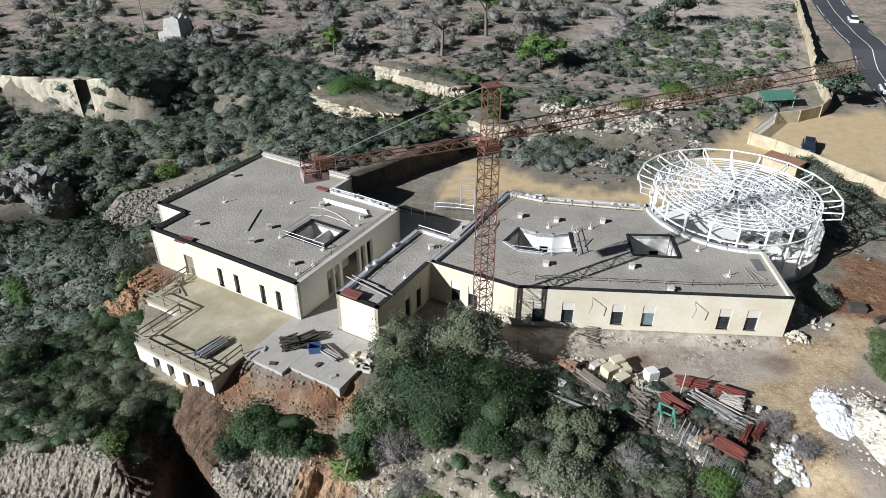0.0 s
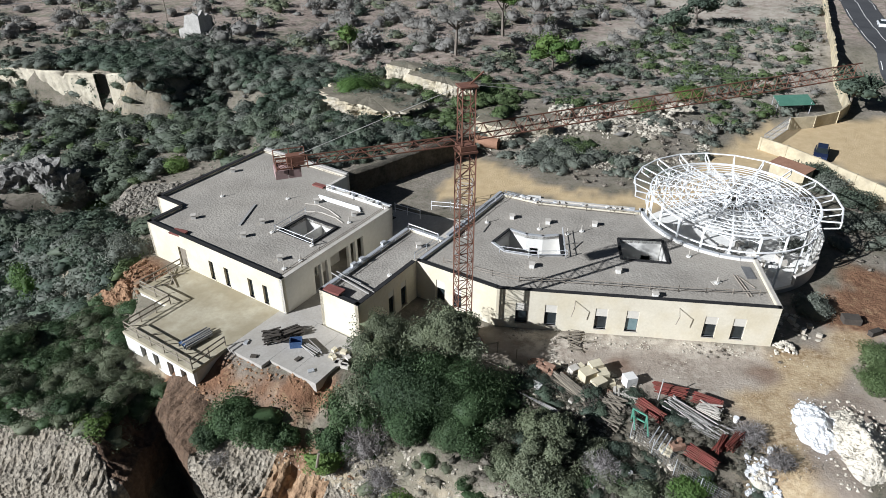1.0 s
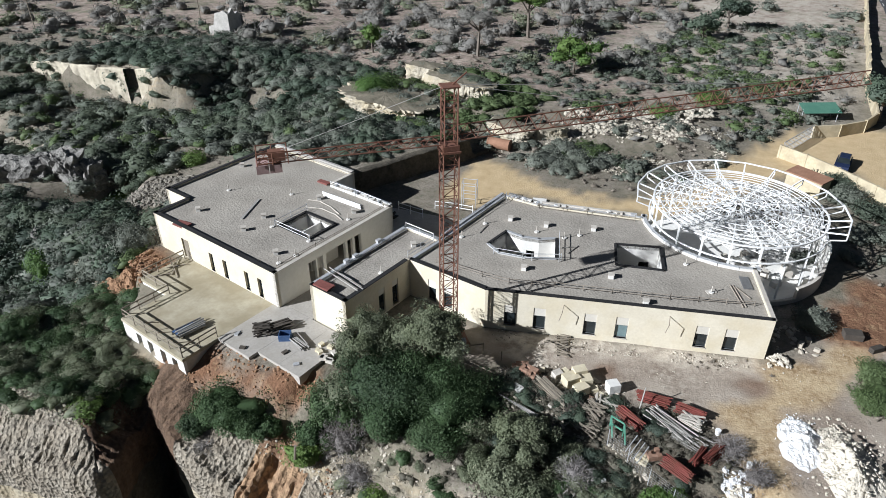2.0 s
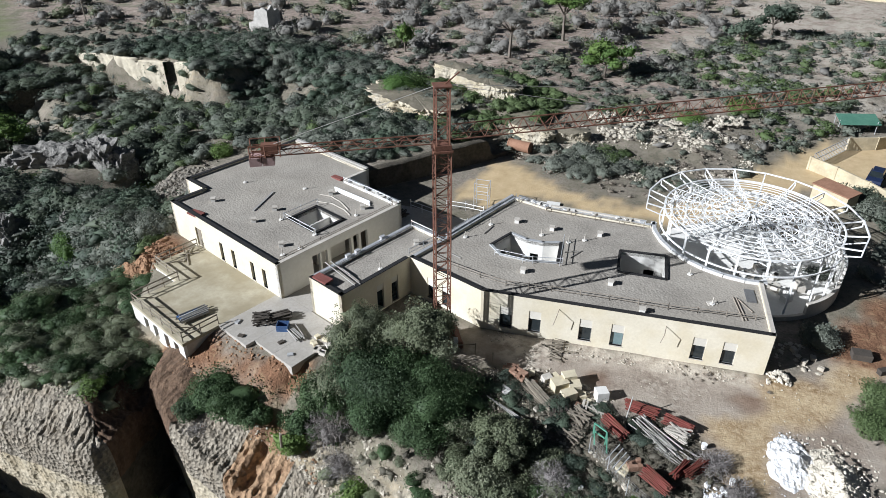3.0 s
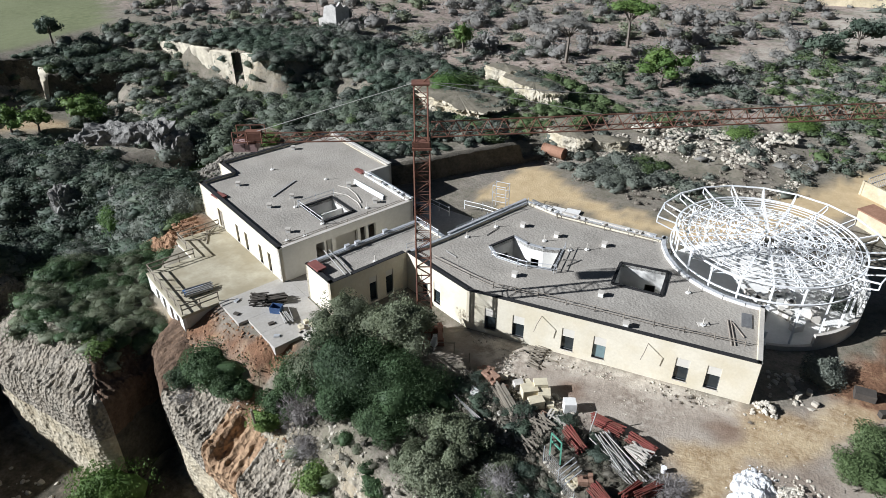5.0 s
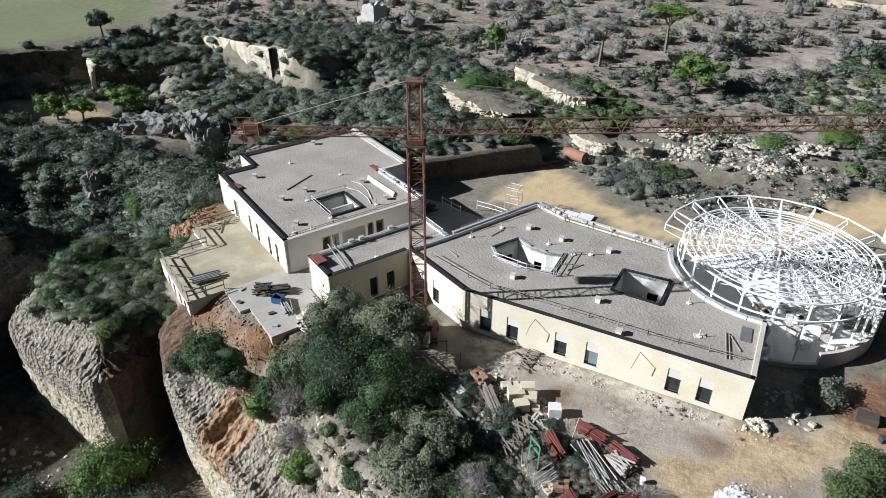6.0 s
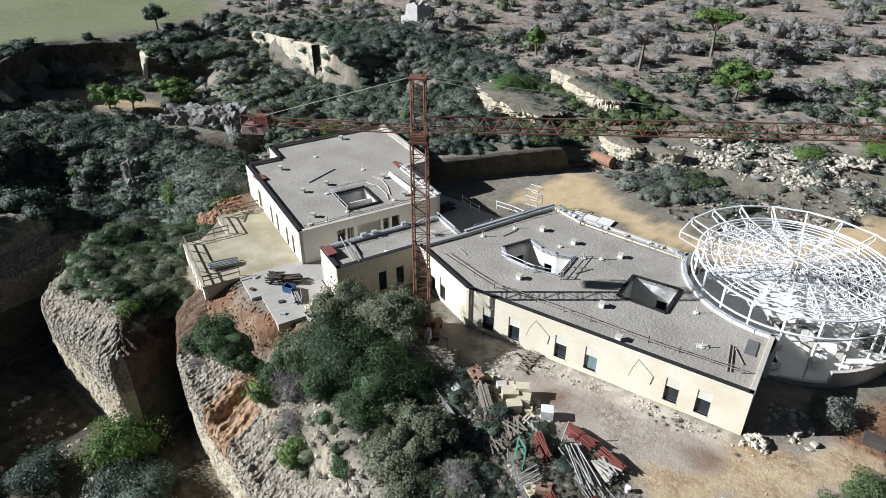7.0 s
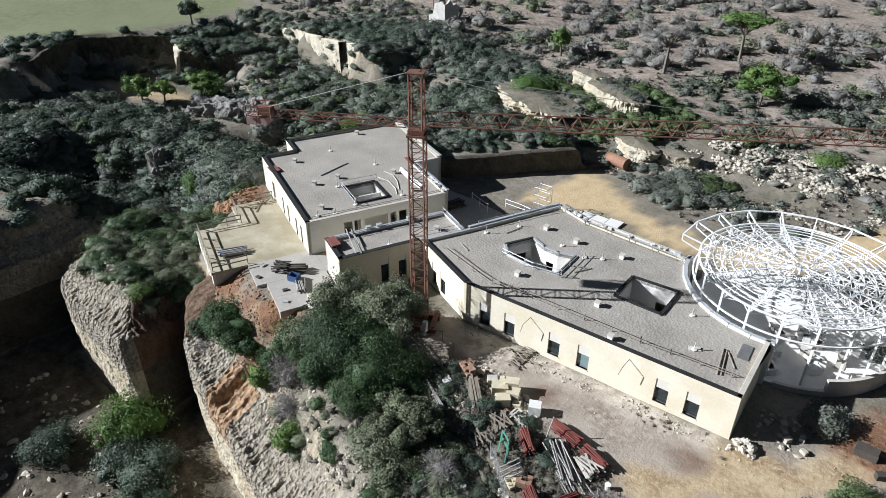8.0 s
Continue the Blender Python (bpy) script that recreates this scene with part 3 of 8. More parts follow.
def window(p, q, u0, u1, z0, zm, z1, parent, glass=None, panel=True, depth=0.16):
    """A tall window set in the wall p-q: pane below, closed shutter box above."""
    p, q = Vector(p), Vector(q)
    d = (q - p).normalized()
    n = Vector((-d.y, d.x))
    def slab(a, b, c, e, near, far, bm):
        A, B = p + d * a, p + d * b
        quad_box(bm, [(*(A + n * near), c), (*(B + n * near), c), (*(B + n * far), c), (*(A + n * far), c),
                      (*(A + n * near), e), (*(B + n * near), e), (*(B + n * far), e), (*(A + n * far), e)])
    bm = bmesh.new()
    t = 0.05
    slab(u0, u0 + t, z0, zm, depth, depth + 0.07, bm)
    slab(u1 - t, u1, z0, zm, depth, depth + 0.07, bm)
    slab(u0 + t, u1 - t, z0, z0 + t, depth, depth + 0.07, bm)
    slab(u0 + t, u1 - t, zm - t, zm, depth, depth + 0.07, bm)
    win = part("window", bm, FRAMEGREY, parent)
    bm = bmesh.new()
    slab(u0 + t, u1 - t, z0 + t, zm - t, depth + 0.03, depth + 0.045, bm)
    part("pane", bm, glass or DARKGLASS, win)
    if panel:
        bm = bmesh.new()
        slab(u0, u1, zm + 0.003, z1, 0.06, 0.13, bm)
        part("shutter_box", bm, SHUTTER, win, "pale plastered shutter box")
    bm = bmesh.new()
    slab(u0 - 0.04, u1 + 0.04, z0 - 0.06, z0, -0.05, depth, bm)
    part("sill", bm, CONCRETE, win)
    return win

def roof_with_holes(name, outline, holes, z0, z1, parent, material):
    """A flat slab with wells through it."""
    bm = bmesh.new()
    def loop(pts, z):
        v = [bm.verts.new((x, y, z)) for x, y in pts]
        return v, [bm.edges.new((v[k], v[(k + 1) % len(v)])) for k in range(len(v))]
    for z in (z0, z1):
        es = []
        for pts in (outline, *holes):
            es += loop(pts, z)[1]
        bmesh.ops.triangle_fill(bm, edges=es, use_beauty=True)
    for pts in (outline, *holes):
        lo, hi = [bm.verts.new((x, y, z0)) for x, y in pts], [bm.verts.new((x, y, z1)) for x, y in pts]
        for k in range(len(pts)):
            j = (k + 1) % len(pts)
            bm.faces.new((lo[k], lo[j], hi[j], hi[k]))
    return part(name, bm, material, parent)

def inset(poly, d):
    """The outline moved inwards by d (anticlockwise)."""
    out, n = [], len(poly)
    for k in range(n):
        a, b, c = Vector(poly[k - 1]), Vector(poly[k]), Vector(poly[(k + 1) % n])
        e, f = (b - a).normalized(), (c - b).normalized()
        ne, nf = Vector((-e.y, e.x)), Vector((-f.y, f.x))
        m = (ne + nf)
        m = m / max(0.3, m.dot(ne))
        p = b + m * d
        out.append((p.x, p.y))
    return out

def coping(a, b, w, z0, z1, parent, material, name="coping", off=0.0):
    """A capping strip along the roof's edge, from a to b, w wide inwards."""
    a, b = Vector(a), Vector(b)
    d = (b - a).normalized()
    n = Vector((-d.y, d.x))
    A, B, C, D = a - d * off + n * -0.03, b + d * off + n * -0.03, b + d * off + n * w, a - d * off + n * w
    bm = bmesh.new()
    quad_box(bm, [(*A, z0), (*B, z0), (*C, z0), (*D, z0), (*A, z1), (*B, z1), (*C, z1), (*D, z1)])
    return part(name, bm, material, parent)

def well(holes_pts, z0, parent, material, openings=()):
    """The plastered walls of a light well under a hole in the roof."""
    n = len(holes_pts)
    for k in range(n):
        a, b = holes_pts[(k + 1) % n], holes_pts[k]
        wall("court_wall", a, b, z0, ROOF_Z + 0.02, parent, [o[1:] for o in openings if o[0] == k], material, 0.2)

# --- west building
WEST = [uv(*p) for p in ((0, 0), (15.75, 0), (15.75, 8.75), (19.2, 8.75), (19.2, 22.4), (3.95, 22.4), (3.95, 18.6), (0, 18.6))]
west = thing("west_building", (*uv(8, 9), 0), "unfinished single-storey building of cream limestone with flat gravel roof", "building")
west_open = {
    0: [(3.9, 4.8, 0.3, 3.05), (5.0, 5.7, 0.3, 3.05), (6.1, 8.7, 0.3, 3.05), (9.0, 9.7, 0.3, 3.05), (10.0, 10.9, 0.3, 3.05)],
    7: [(18.6 - v - 0.3, 18.6 - v + 0.3, 0.45, 2.45) for v in (9.6, 7.5, 4.3, 2.4)] + [(18.6 - 14.35, 18.6 - 13.15, 0.3, 2.5)],
}
for k in range(8):
    a, b = WEST[k], WEST[(k + 1) % 8]
    wall("wall", a, b, -0.3 if k in (0, 7) else -1.2, TOP_Z - 0.03, west, west_open.get(k, ()), PLASTER if k in (0, 1, 2) else STONE)
for v in (9.6, 7.5, 4.3, 2.4):
    window(uv(0, 18.6), uv(0, 0), 18.6 - v - 0.3, 18.6 - v + 0.3, 0.45, 2.45, 2.45, west, None, False, 0.2)
bm = bmesh.new()
turned_box(bm, (*(Vector(uv(0.17, 13.75))), 1.4), (1.2, 0.06, 2.2), math.degrees(math.atan2(AV.y, AV.x)))
part("door", bm, TIMBER, west, "closed brown boarded door")
A_HOLE = [uv(*p) for p in ((6.3, 2.35), (9.6, 2.35), (9.6, 6.35), (6.3, 6.35))]
roof_with_holes("roof", inset(WEST, 0.3), [A_HOLE], ROOF_Z - 0.3, ROOF_Z, west, GRAVEL)
for k in range(8):
    dark = k in (4, 5, 6, 7)
    coping(WEST[k], WEST[(k + 1) % 8], 0.42 if dark else 0.36, TOP_Z - 0.026, TOP_Z + 0.03, west, BITUMEN if dark else CONCRETE)
well(A_HOLE, 0.05, west, PLASTER, [(1, 0.7, 1.6, 0.05, 2.3), (1, 2.3, 3.2, 0.05, 2.3), (2, 1.2, 2.1, 0.05, 2.3)])
for k in range(4):
    coping(A_HOLE[(k + 1) % 4], A_HOLE[k], 0.24, ROOF_Z + 0.022, ROOF_Z + 0.16, west, BITUMEN, "kerb", 0.2)
bm = bmesh.new()
prism(bm, inset(WEST, 0.36), -0.3, 0.05)
part("floor_slab", bm, CONCRETE, west)
# a partition inside, seen through the open bays
wall("partition", uv(2.0, 4.2), uv(15.0, 4.2), 0.05, ROOF_Z - 0.3, west, [(1.5, 2.6, 0.05, 2.3), (9.5, 10.6, 0.05, 2.3)], PLASTER, 0.15)

# --- the low wing between the two buildings
WING = [uv(*p) for p in ((0.75, -7.9), (13.6, -7.9), (13.6, -3.65), (0.75, -3.65))]
wing = thing("link_wing", (*uv(7, -5.7), 0), "low cream limestone linking wing with a flat gravel roof", "building")
wing_open = {0: [(4.0, 4.8, 0.25, 2.85), (5.8, 6.6, 0.25, 2.85)]}
for k in range(4):
    a, b = WING[k], WING[(k + 1) % 4]
    if k == 0:
        b = uv(9.0, -7.9)
    wall("wall", a, b, -1.0, TOP_Z - 0.03, wing, wing_open.get(k, ()), STONE)
for u0 in (4.0, 5.8):
    window(uv(0.75, -7.9), uv(9, -7.9), u0, u0 + 0.8, 0.25, 2.2, 2.85, wing)
roof_with_holes("roof", inset(WING, 0.3), [], ROOF_Z - 0.3, ROOF_Z, wing, GRAVEL)
for k in range(4):
    b = uv(8.8, -7.9) if k == 0 else WING[(k + 1) % 4]
    coping(WING[k], b, 0.4, TOP_Z - 0.026, TOP_Z + 0.03, wing, (BITUMEN, LIGHTSTEEL, LIGHTSTEEL, BITUMEN)[k])
bm = bmesh.new()
prism(bm, inset(WING, 0.36), -0.3, 0.05)
part("floor_slab", bm, CONCRETE, wing)

# --- east building
DOME = Vector((24.9, 64.0))
DRUM_R = 8.75
arc = []
for k in range(9):
    a = radians(-84 - k * 11.6)
    arc.append((DOME.x + DRUM_R * math.cos(a), DOME.y + DRUM_R * math.sin(a)))
EAST = [uv(9.0, -7.9), (2.5, 47.0), (25.7, 47.6), (25.45, 55.25)] + arc + [(15.9, 62.9), (5.5, 63.5), (1.7, 64.9), uv(13.6, -8.0)]
east = thing("east_building", (12, 55, 0), "unfinished single-storey building of cream limestone with gravel roof and light wells", "building")
east_open = {
    0: [(2.1, 3.0, 0.5, 2.65), (3.85, 4.75, 0.5, 2.65)],
    1: [(c - 0.52, c + 0.52, 0.5, 2.65) for c in (2.2, 4.7, 8.95, 11.55, 17.95, 20.25)],
}
for k in range(len(EAST)):
    a, b = EAST[k], EAST[(k + 1) % len(EAST)]
    wall("wall", a, b, -0.6, TOP_Z - 0.03, east, east_open.get(k, ()), STONE if k < 3 or k > 12 else PLASTER)
for u0, u1, *_ in east_open[0]:
    window(EAST[0], EAST[1], u0, u1, 0.5, 1.83, 2.65, east)
for i, (u0, u1, *_) in enumerate(east_open[1]):
    window(EAST[1], EAST[2], u0, u1, 0.5, 1.83, 2.65, east, BLUEGLASS if i == 3 else None)
C_HOLE = [(2.8, 53.45), (5.4, 53.1), (7.9, 53.5), (7.7, 57.0), (6.2, 56.55), (4.6, 56.65), (2.95, 57.4), (1.6, 54.8)]
C_HOLE2 = [(13.45, 53.65), (17.4, 53.6), (17.35, 57.4), (13.4, 57.15)]
roof_with_holes("roof", inset(EAST, 0.3), [C_HOLE, C_HOLE2], ROOF_Z - 0.3, ROOF_Z, east, GRAVEL)
for k in range(len(EAST)):
    a, b = EAST[k], EAST[(k + 1) % len(EAST)]
    coping(a, b, 0.36 if k < 2 else 0.3, TOP_Z - 0.026, TOP_Z + 0.03, east, BITUMEN if k < 2 else CONCRETE if k == 2 else LIGHTSTEEL)
well(C_HOLE, 0.05, east, PLASTER, [(6, 0.6, 2.3, 0.05, 2.4), (4, 0.4, 1.2, 0.05, 2.4)])
well(C_HOLE2, 0.05, east, PLASTER, [(3, 0.8, 2.2, 0.05, 2.3), (2, 2.3, 3.2, 0.05, 2.1)])
# a thin dark sheet laid over the second well's floor
bm = bmesh.new()
prism(bm, inset(C_HOLE2, 0.05), 0.054, 0.09)
part("court_floor", bm, DARKWOOD, east, "dark floor sheet of the light well")
for hole in (C_HOLE, C_HOLE2):
    for k in range(len(hole)):
        coping(hole[(k + 1) % len(hole)], hole[k], 0.22, ROOF_Z + 0.022, ROOF_Z + 0.14, east, BITUMEN if hole is C_HOLE2 or k in (2, 6) else LIGHTSTEEL, "kerb", 0.1)
bm = bmesh.new()
prism(bm, inset(EAST, 0.36), -0.3, 0.05)
part("floor_slab", bm, CONCRETE, east)

# --- the terrace in front of the west building
TERR = [uv(*p) for p in ((0, 0.85), (0, 14.3), (-5.0, 14.3), (-5.0, 10.0), (-9.6, 10.0), (-9.6, 0.85))]
terrace = thing("terrace", (*uv(-5, 6), -2.2), "raised concrete terrace over a lower storey with openings", "terrace")
bm = bmesh.new()
prism(bm, TERR, 0.0, 0.3)
part("deck", bm, TERRACE, terrace, "damp tan screed deck")
wall("wall", uv(-9.55, 9.95), uv(-9.55, 0.9), -3.2, 0.0, terrace, [(c - 0.4, c + 0.4, -1.9, -0.35) for c in (2.4, 4.1, 6.0, 7.7)], PLASTER, 0.3)
wall("wall", uv(-9.25, 0.9), uv(-0.3, 0.9), -3.2, 0.0, terrace, (), CONCRETE, 0.3)
wall("wall", uv(-5.3, 9.95), uv(-9.2, 9.95), -3.2, 0.0, terrace, (), PLASTER, 0.3)
wall("wall", uv(-4.95, 14.2), uv(-4.95, 9.95), -3.2, 0.0, terrace, [(1.0, 2.2, -1.9, -0.3)], PLASTER, 0.3)
apron = thing("apron", (*uv(-2.5, -3.5), -0.6), "bare grey concrete slab before the linking wing", "slab")
APRON = [uv(*p) for p in ((15.5, -0.05), (-0.0, -0.05), (-0.0, 0.85), (-6.1, 0.85), (-6.1, -3.2), (-5.2, -3.3), (-5.2, -8.3), (0.6, -8.2), (0.7, -3.6), (15.5, -3.6))]
for pts in (((-6.1, 0.85), (-6.1, -3.24), (0.6, -3.24), (0.6, -0.05), (-0.02, -0.05), (-0.02, 0.85)), ((-5.2, -3.26), (-5.2, -5.8), (0.6, -5.8), (0.6, -3.26)), ((-5.2, -5.82), (-5.2, -8.3), (0.6, -8.2), (0.6, -5.82)), ((0.62, -0.05), (0.62, -3.6), (15.5, -3.6), (15.5, -0.05))):
    bm = bmesh.new()
    prism(bm, [uv(*p) for p in pts], -0.55, 0.296)
    part("slab", bm, APRONGREY, apron)

# ---- the tower crane ----
MAST = Vector((-0.1, 44.15))
JIB = Vector((0.887, 0.4617))
SIDE = Vector((-JIB.y, JIB.x))
crane = thing("tower_crane", (MAST.x, MAST.y, 0), "rusty red lattice tower crane with level jib", "crane")

def lattice_mast(bm, w, z0, z1, bay, chord, brace):
    c = [MAST + JIB * (sx * w / 2) + SIDE * (sy * w / 2) for sx, sy in ((-1, -1), (1, -1), (1, 1), (-1, 1))]
    for p in c:
        bar(bm, (*p, z0), (*p, z1), chord)
    n = round((z1 - z0) / bay)
    for k in range(n):
        a, b = z0 + (z1 - z0) * k / n, z0 + (z1 - z0) * (k + 1) / n
        for i in range(4):
            p, q = (c[i], c[(i + 1) % 4]) if (k + i) % 2 else (c[(i + 1) % 4], c[i])
            bar(bm, (*p, a), (*q, b), brace)
            bar(bm, (*p, b), (*q, b), brace)

bm = bmesh.new()
lattice_mast(bm, 1.15, 0.3, 17.6, 0.82, 0.09, 0.042)
part("mast", bm, CRANERED, crane)
bm = bmesh.new()
lattice_mast(bm, 0.95, 18.2, 22.3, 0.8, 0.085, 0.045)
part("tower_head", bm, CRANERED, crane)
bm = bmesh.new()
turned_box(bm, (*MAST, 17.7), (1.4, 1.4, 0.16), math.degrees(math.atan2(JIB.y, JIB.x)))
turned_box(bm, (*MAST, 18.0), (1.2, 1.2, 0.36), math.degrees(math.atan2(JIB.y, JIB.x)))
part("slewing_ring", bm, CRANERED, crane)
bm = bmesh.new()
turned_box(bm, (*MAST, 22.36), (1.25, 1.1, 0.1), math.degrees(math.atan2(JIB.y, JIB.x)))
bar(bm, (*(MAST + JIB * 0.2), 22.4), (*(MAST + JIB * 1.2), 23.2), 0.08)
part("head_platform", bm, CRANERED, crane)

def lattice_jib(bm, s0, s1, w, h, z, bay, chord, brace):
    n = round((s1 - s0) / bay)
    P = lambda s, side, up: (*(MAST + JIB * s + SIDE * side), z + 0.03 * max(s, 0) + up)
    bar(bm, P(s0, -w / 2, 0), P(s1, -w / 2, 0), chord)
    bar(bm, P(s0, w / 2, 0), P(s1, w / 2, 0), chord)
    bar(bm, P(s0, 0, h), P(s1, 0, h), chord)
    for k in range(n):
        a, b = s0 + (s1 - s0) * k / n, s0 + (s1 - s0) * (k + 1) / n
        m = (a + b) / 2
        for s in (-w / 2, w / 2):
            bar(bm, P(a, s, 0), P(m, 0, h), brace)
            bar(bm, P(m, 0, h), P(b, s, 0), brace)
        bar(bm, P(a, -w / 2, 0), P(a, w / 2, 0), brace)
        bar(bm, P(a, -w / 2, 0), P(b, w / 2, 0), brace)

bm = bmesh.new()
lattice_jib(bm, 0.7, 35.3, 1.0, 0.95, 18.55, 1.15, 0.075, 0.04)
part("jib", bm, CRANERED, crane)
bm = bmesh.new()
lattice_jib(bm, -13.2, -0.7, 1.0, 0.5, 18.35, 1.3, 0.07, 0.035)
part("counter_jib", bm, CRANERED, crane)
for i, s in enumerate((-12.9, -12.05)):
    bm = bmesh.new()
    turned_box(bm, (*(MAST + JIB * s), 17.98), (0.8, 1.2, 0.6), math.degrees(math.atan2(JIB.y, JIB.x)))
    part("counterweight", bm, mat("counterweight_concrete", (0.30, 0.20, 0.19), (0.46, 0.33, 0.315), 0.9, 4, 0.7) if i == 0 else bpy.data.materials["counterweight_concrete"], crane, "pinkish concrete counterweight block")
bm = bmesh.new()
for s in (-13.2, -12.2, -11.2):
    for e in (-0.7, 0.7):
        p = MAST + JIB * s + SIDE * e
        bar(bm, (*p, 18.3), (*p, 19.2), 0.06)
for e in (-0.7, 0.7):
    a, b = MAST + JIB * -13.2 + SIDE * e, MAST + JIB * -11.2 + SIDE * e
    bar(bm, (*a, 19.2), (*b, 19.2), 0.06)
    bar(bm, (*a, 18.75), (*b, 18.75), 0.05)
turned_box(bm, (*(MAST + JIB * -11.9), 18.7), (1.1, 0.8, 0.6), math.degrees(math.atan2(JIB.y, JIB.x)))
part("winch_frame", bm, CRANERED, crane)
for s0, z0, s1, z1 in ((0.2, 22.4, 13.0, 19.9), (0.2, 22.4, 26.0, 20.3), (-0.3, 22.4, -11.6, 19.0)):
    bm = bmesh.new()
    tube(bm, (*(MAST + JIB * s0), z0), (*(MAST + JIB * s1), z1), 0.02, 4)
    part("stay_cable", bm, GREYPIPE, crane, "thin steel stay cable")
bm = bmesh.new()
for e in (-1, 1):
    turned_box(bm, (*(MAST + SIDE * e * 0.9), 0.25), (3.2, 0.5, 0.5), math.degrees(math.atan2(JIB.y, JIB.x)))
    turned_box(bm, (*(MAST + JIB * e * 1.3), 0.62), (0.4, 2.4, 0.25), math.degrees(math.atan2(JIB.y, JIB.x)))
part("base_frame", bm, CRANERED, crane)

# ---- the round steel hall ----
hall = thing("round_steel_hall", (DOME.x, DOME.y, 0), "bare white-painted steel frame of a round hall under construction", "steel frame")
RING_Z, RING_R, OUT_R, OUT_Z = 5.75, 8.05, 9.8, 6.2

def rim(r, a, z):
    return (DOME.x + r * math.cos(a), DOME.y + r * math.sin(a), z)

def hoop(r, z, w, a0=0.0, a1=360.0, n=60, h=None):
    """A bent square bar as one closed shell."""
    bm = bmesh.new()
    h = h or w
    full = a1 - a0 >= 360
    k = max(3, round(n * (a1 - a0) / 360))
    rings = []
    for i in range(k if full else k + 1):
        a = radians(a0 + (a1 - a0) * i / k)
        rings.append([bm.verts.new(rim(r + dr, a, z + dz)) for dr, dz in ((-w / 2, -h / 2), (w / 2, -h / 2), (w / 2, h / 2), (-w / 2, h / 2))])
    for p, q in zip(rings, rings[1:] + (rings[:1] if full else [])):
        for i in range(4):
            bm.faces.new((p[i], p[(i + 1) % 4], q[(i + 1) % 4], q[i]))
    if not full:
        bm.faces.new(rings[0])
        bm.faces.new(rings[-1][::-1])
    return bm

SECTORS = 20
for k in range(SECTORS):
    a = radians(k * 360 / SECTORS + 6)
    bm = bmesh.new()
    bar(bm, rim(RING_R, a, 0.0), rim(RING_R, a, RING_Z), 0.16)
    part("post", bm, WHITESTEEL, hall)
    # radial truss: two chords and zigzag
    bm = bmesh.new()
    inner = 0.55 if k % 2 else 2.45
    for side in (0,):
        bar(bm, rim(RING_R, a, RING_Z), rim(inner, a, RING_Z + 0.45 * (RING_R - inner) / 8), 0.075)
        bar(bm, rim(RING_R, a, RING_Z - 0.75), rim(inner, a, RING_Z - 0.75 + 0.6 * (RING_R - inner) / 8), 0.065)
        n = 9
        for i in range(n):
            r0, r1 = RING_R + (inner - RING_R) * i / n, RING_R + (inner - RING_R) * (i + 0.5) / n
            r2 = RING_R + (inner - RING_R) * (i + 1) / n
            zt = lambda r: RING_Z + 0.45 * (RING_R - r) / 8
            zb = lambda r: RING_Z - 0.75 + 0.6 * (RING_R - r) / 8
            bar(bm, rim(r0, a, zt(r0)), rim(r1, a, zb(r1)), 0.05)
            bar(bm, rim(r1, a, zb(r1)), rim(r2, a, zt(r2)), 0.05)
    part("radial_truss", bm, WHITESTEEL, hall)
part("ring_beam", hoop(RING_R, RING_Z, 0.13), WHITESTEEL, hall)
part("ring_beam", hoop(RING_R + 0.25, 4.25, 0.12), WHITESTEEL, hall)
for i, r in enumerate((7.5, 6.95, 6.35, 5.6, 4.7, 3.7, 2.6)):
    part("purlin_ring", hoop(r, RING_Z + 0.45 * (RING_R - r) / 8 + 0.06, 0.055, n=40), WHITESTEEL, hall)
for i, r in enumerate((7.2, 5.8, 4.4, 3.0)):
    part("tie_ring", hoop(r, RING_Z - 0.75 + 0.6 * (RING_R - r) / 8, 0.05, n=40), WHITESTEEL, hall)
# the lower lattice of slanting ties
ties = (7.9, 7.0, 6.1, 5.2, 4.3, 3.4, 2.5, 1.6, 0.8)
for k in range(SECTORS):
    a, b, c = (radians((k + e) * 360 / SECTORS + 6) for e in (0, 0.5, 1))
    bm = bmesh.new()
    for r0, r1 in zip(ties, ties[1:]):
        z0, z1 = (RING_Z - 0.75 + 0.6 * (RING_R - r) / 8 for r in (r0, r1))
        bar(bm, rim(r0, a, z0), rim(r1, b, z1), 0.055)
        bar(bm, rim(r1, b, z1), rim(r0, c, z0), 0.055)
        bar(bm, rim(r1, a, z1), rim(r1, c, z1), 0.055)
    part("tie_lattice", bm, WHITESTEEL, hall)
part("hub", hoop(0.55, RING_Z + 0.35, 0.09, n=12, h=0.16), WHITESTEEL, hall)
for k in range(SECTORS):
    deg = k * 360 / SECTORS + 6
    if -36 < (deg + 180) % 360 - 180 or (deg + 180) % 360 - 180 < -170:
        a = radians(deg)
        bm = bmesh.new()
        bar(bm, rim(RING_R, a, RING_Z + 0.02), rim(OUT_R, a, OUT_Z), 0.11)
        bar(bm, rim(RING_R, a, RING_Z - 0.8), rim(OUT_R, a, OUT_Z - 0.6), 0.09)
        bar(bm, rim(OUT_R, a, OUT_Z - 0.6), rim(OUT_R, a, OUT_Z), 0.09)
        part("canopy_arm", bm, WHITESTEEL, hall)
part("canopy_ring", hoop(OUT_R, OUT_Z, 0.12, -30, 186, SECTORS), WHITESTEEL, hall)
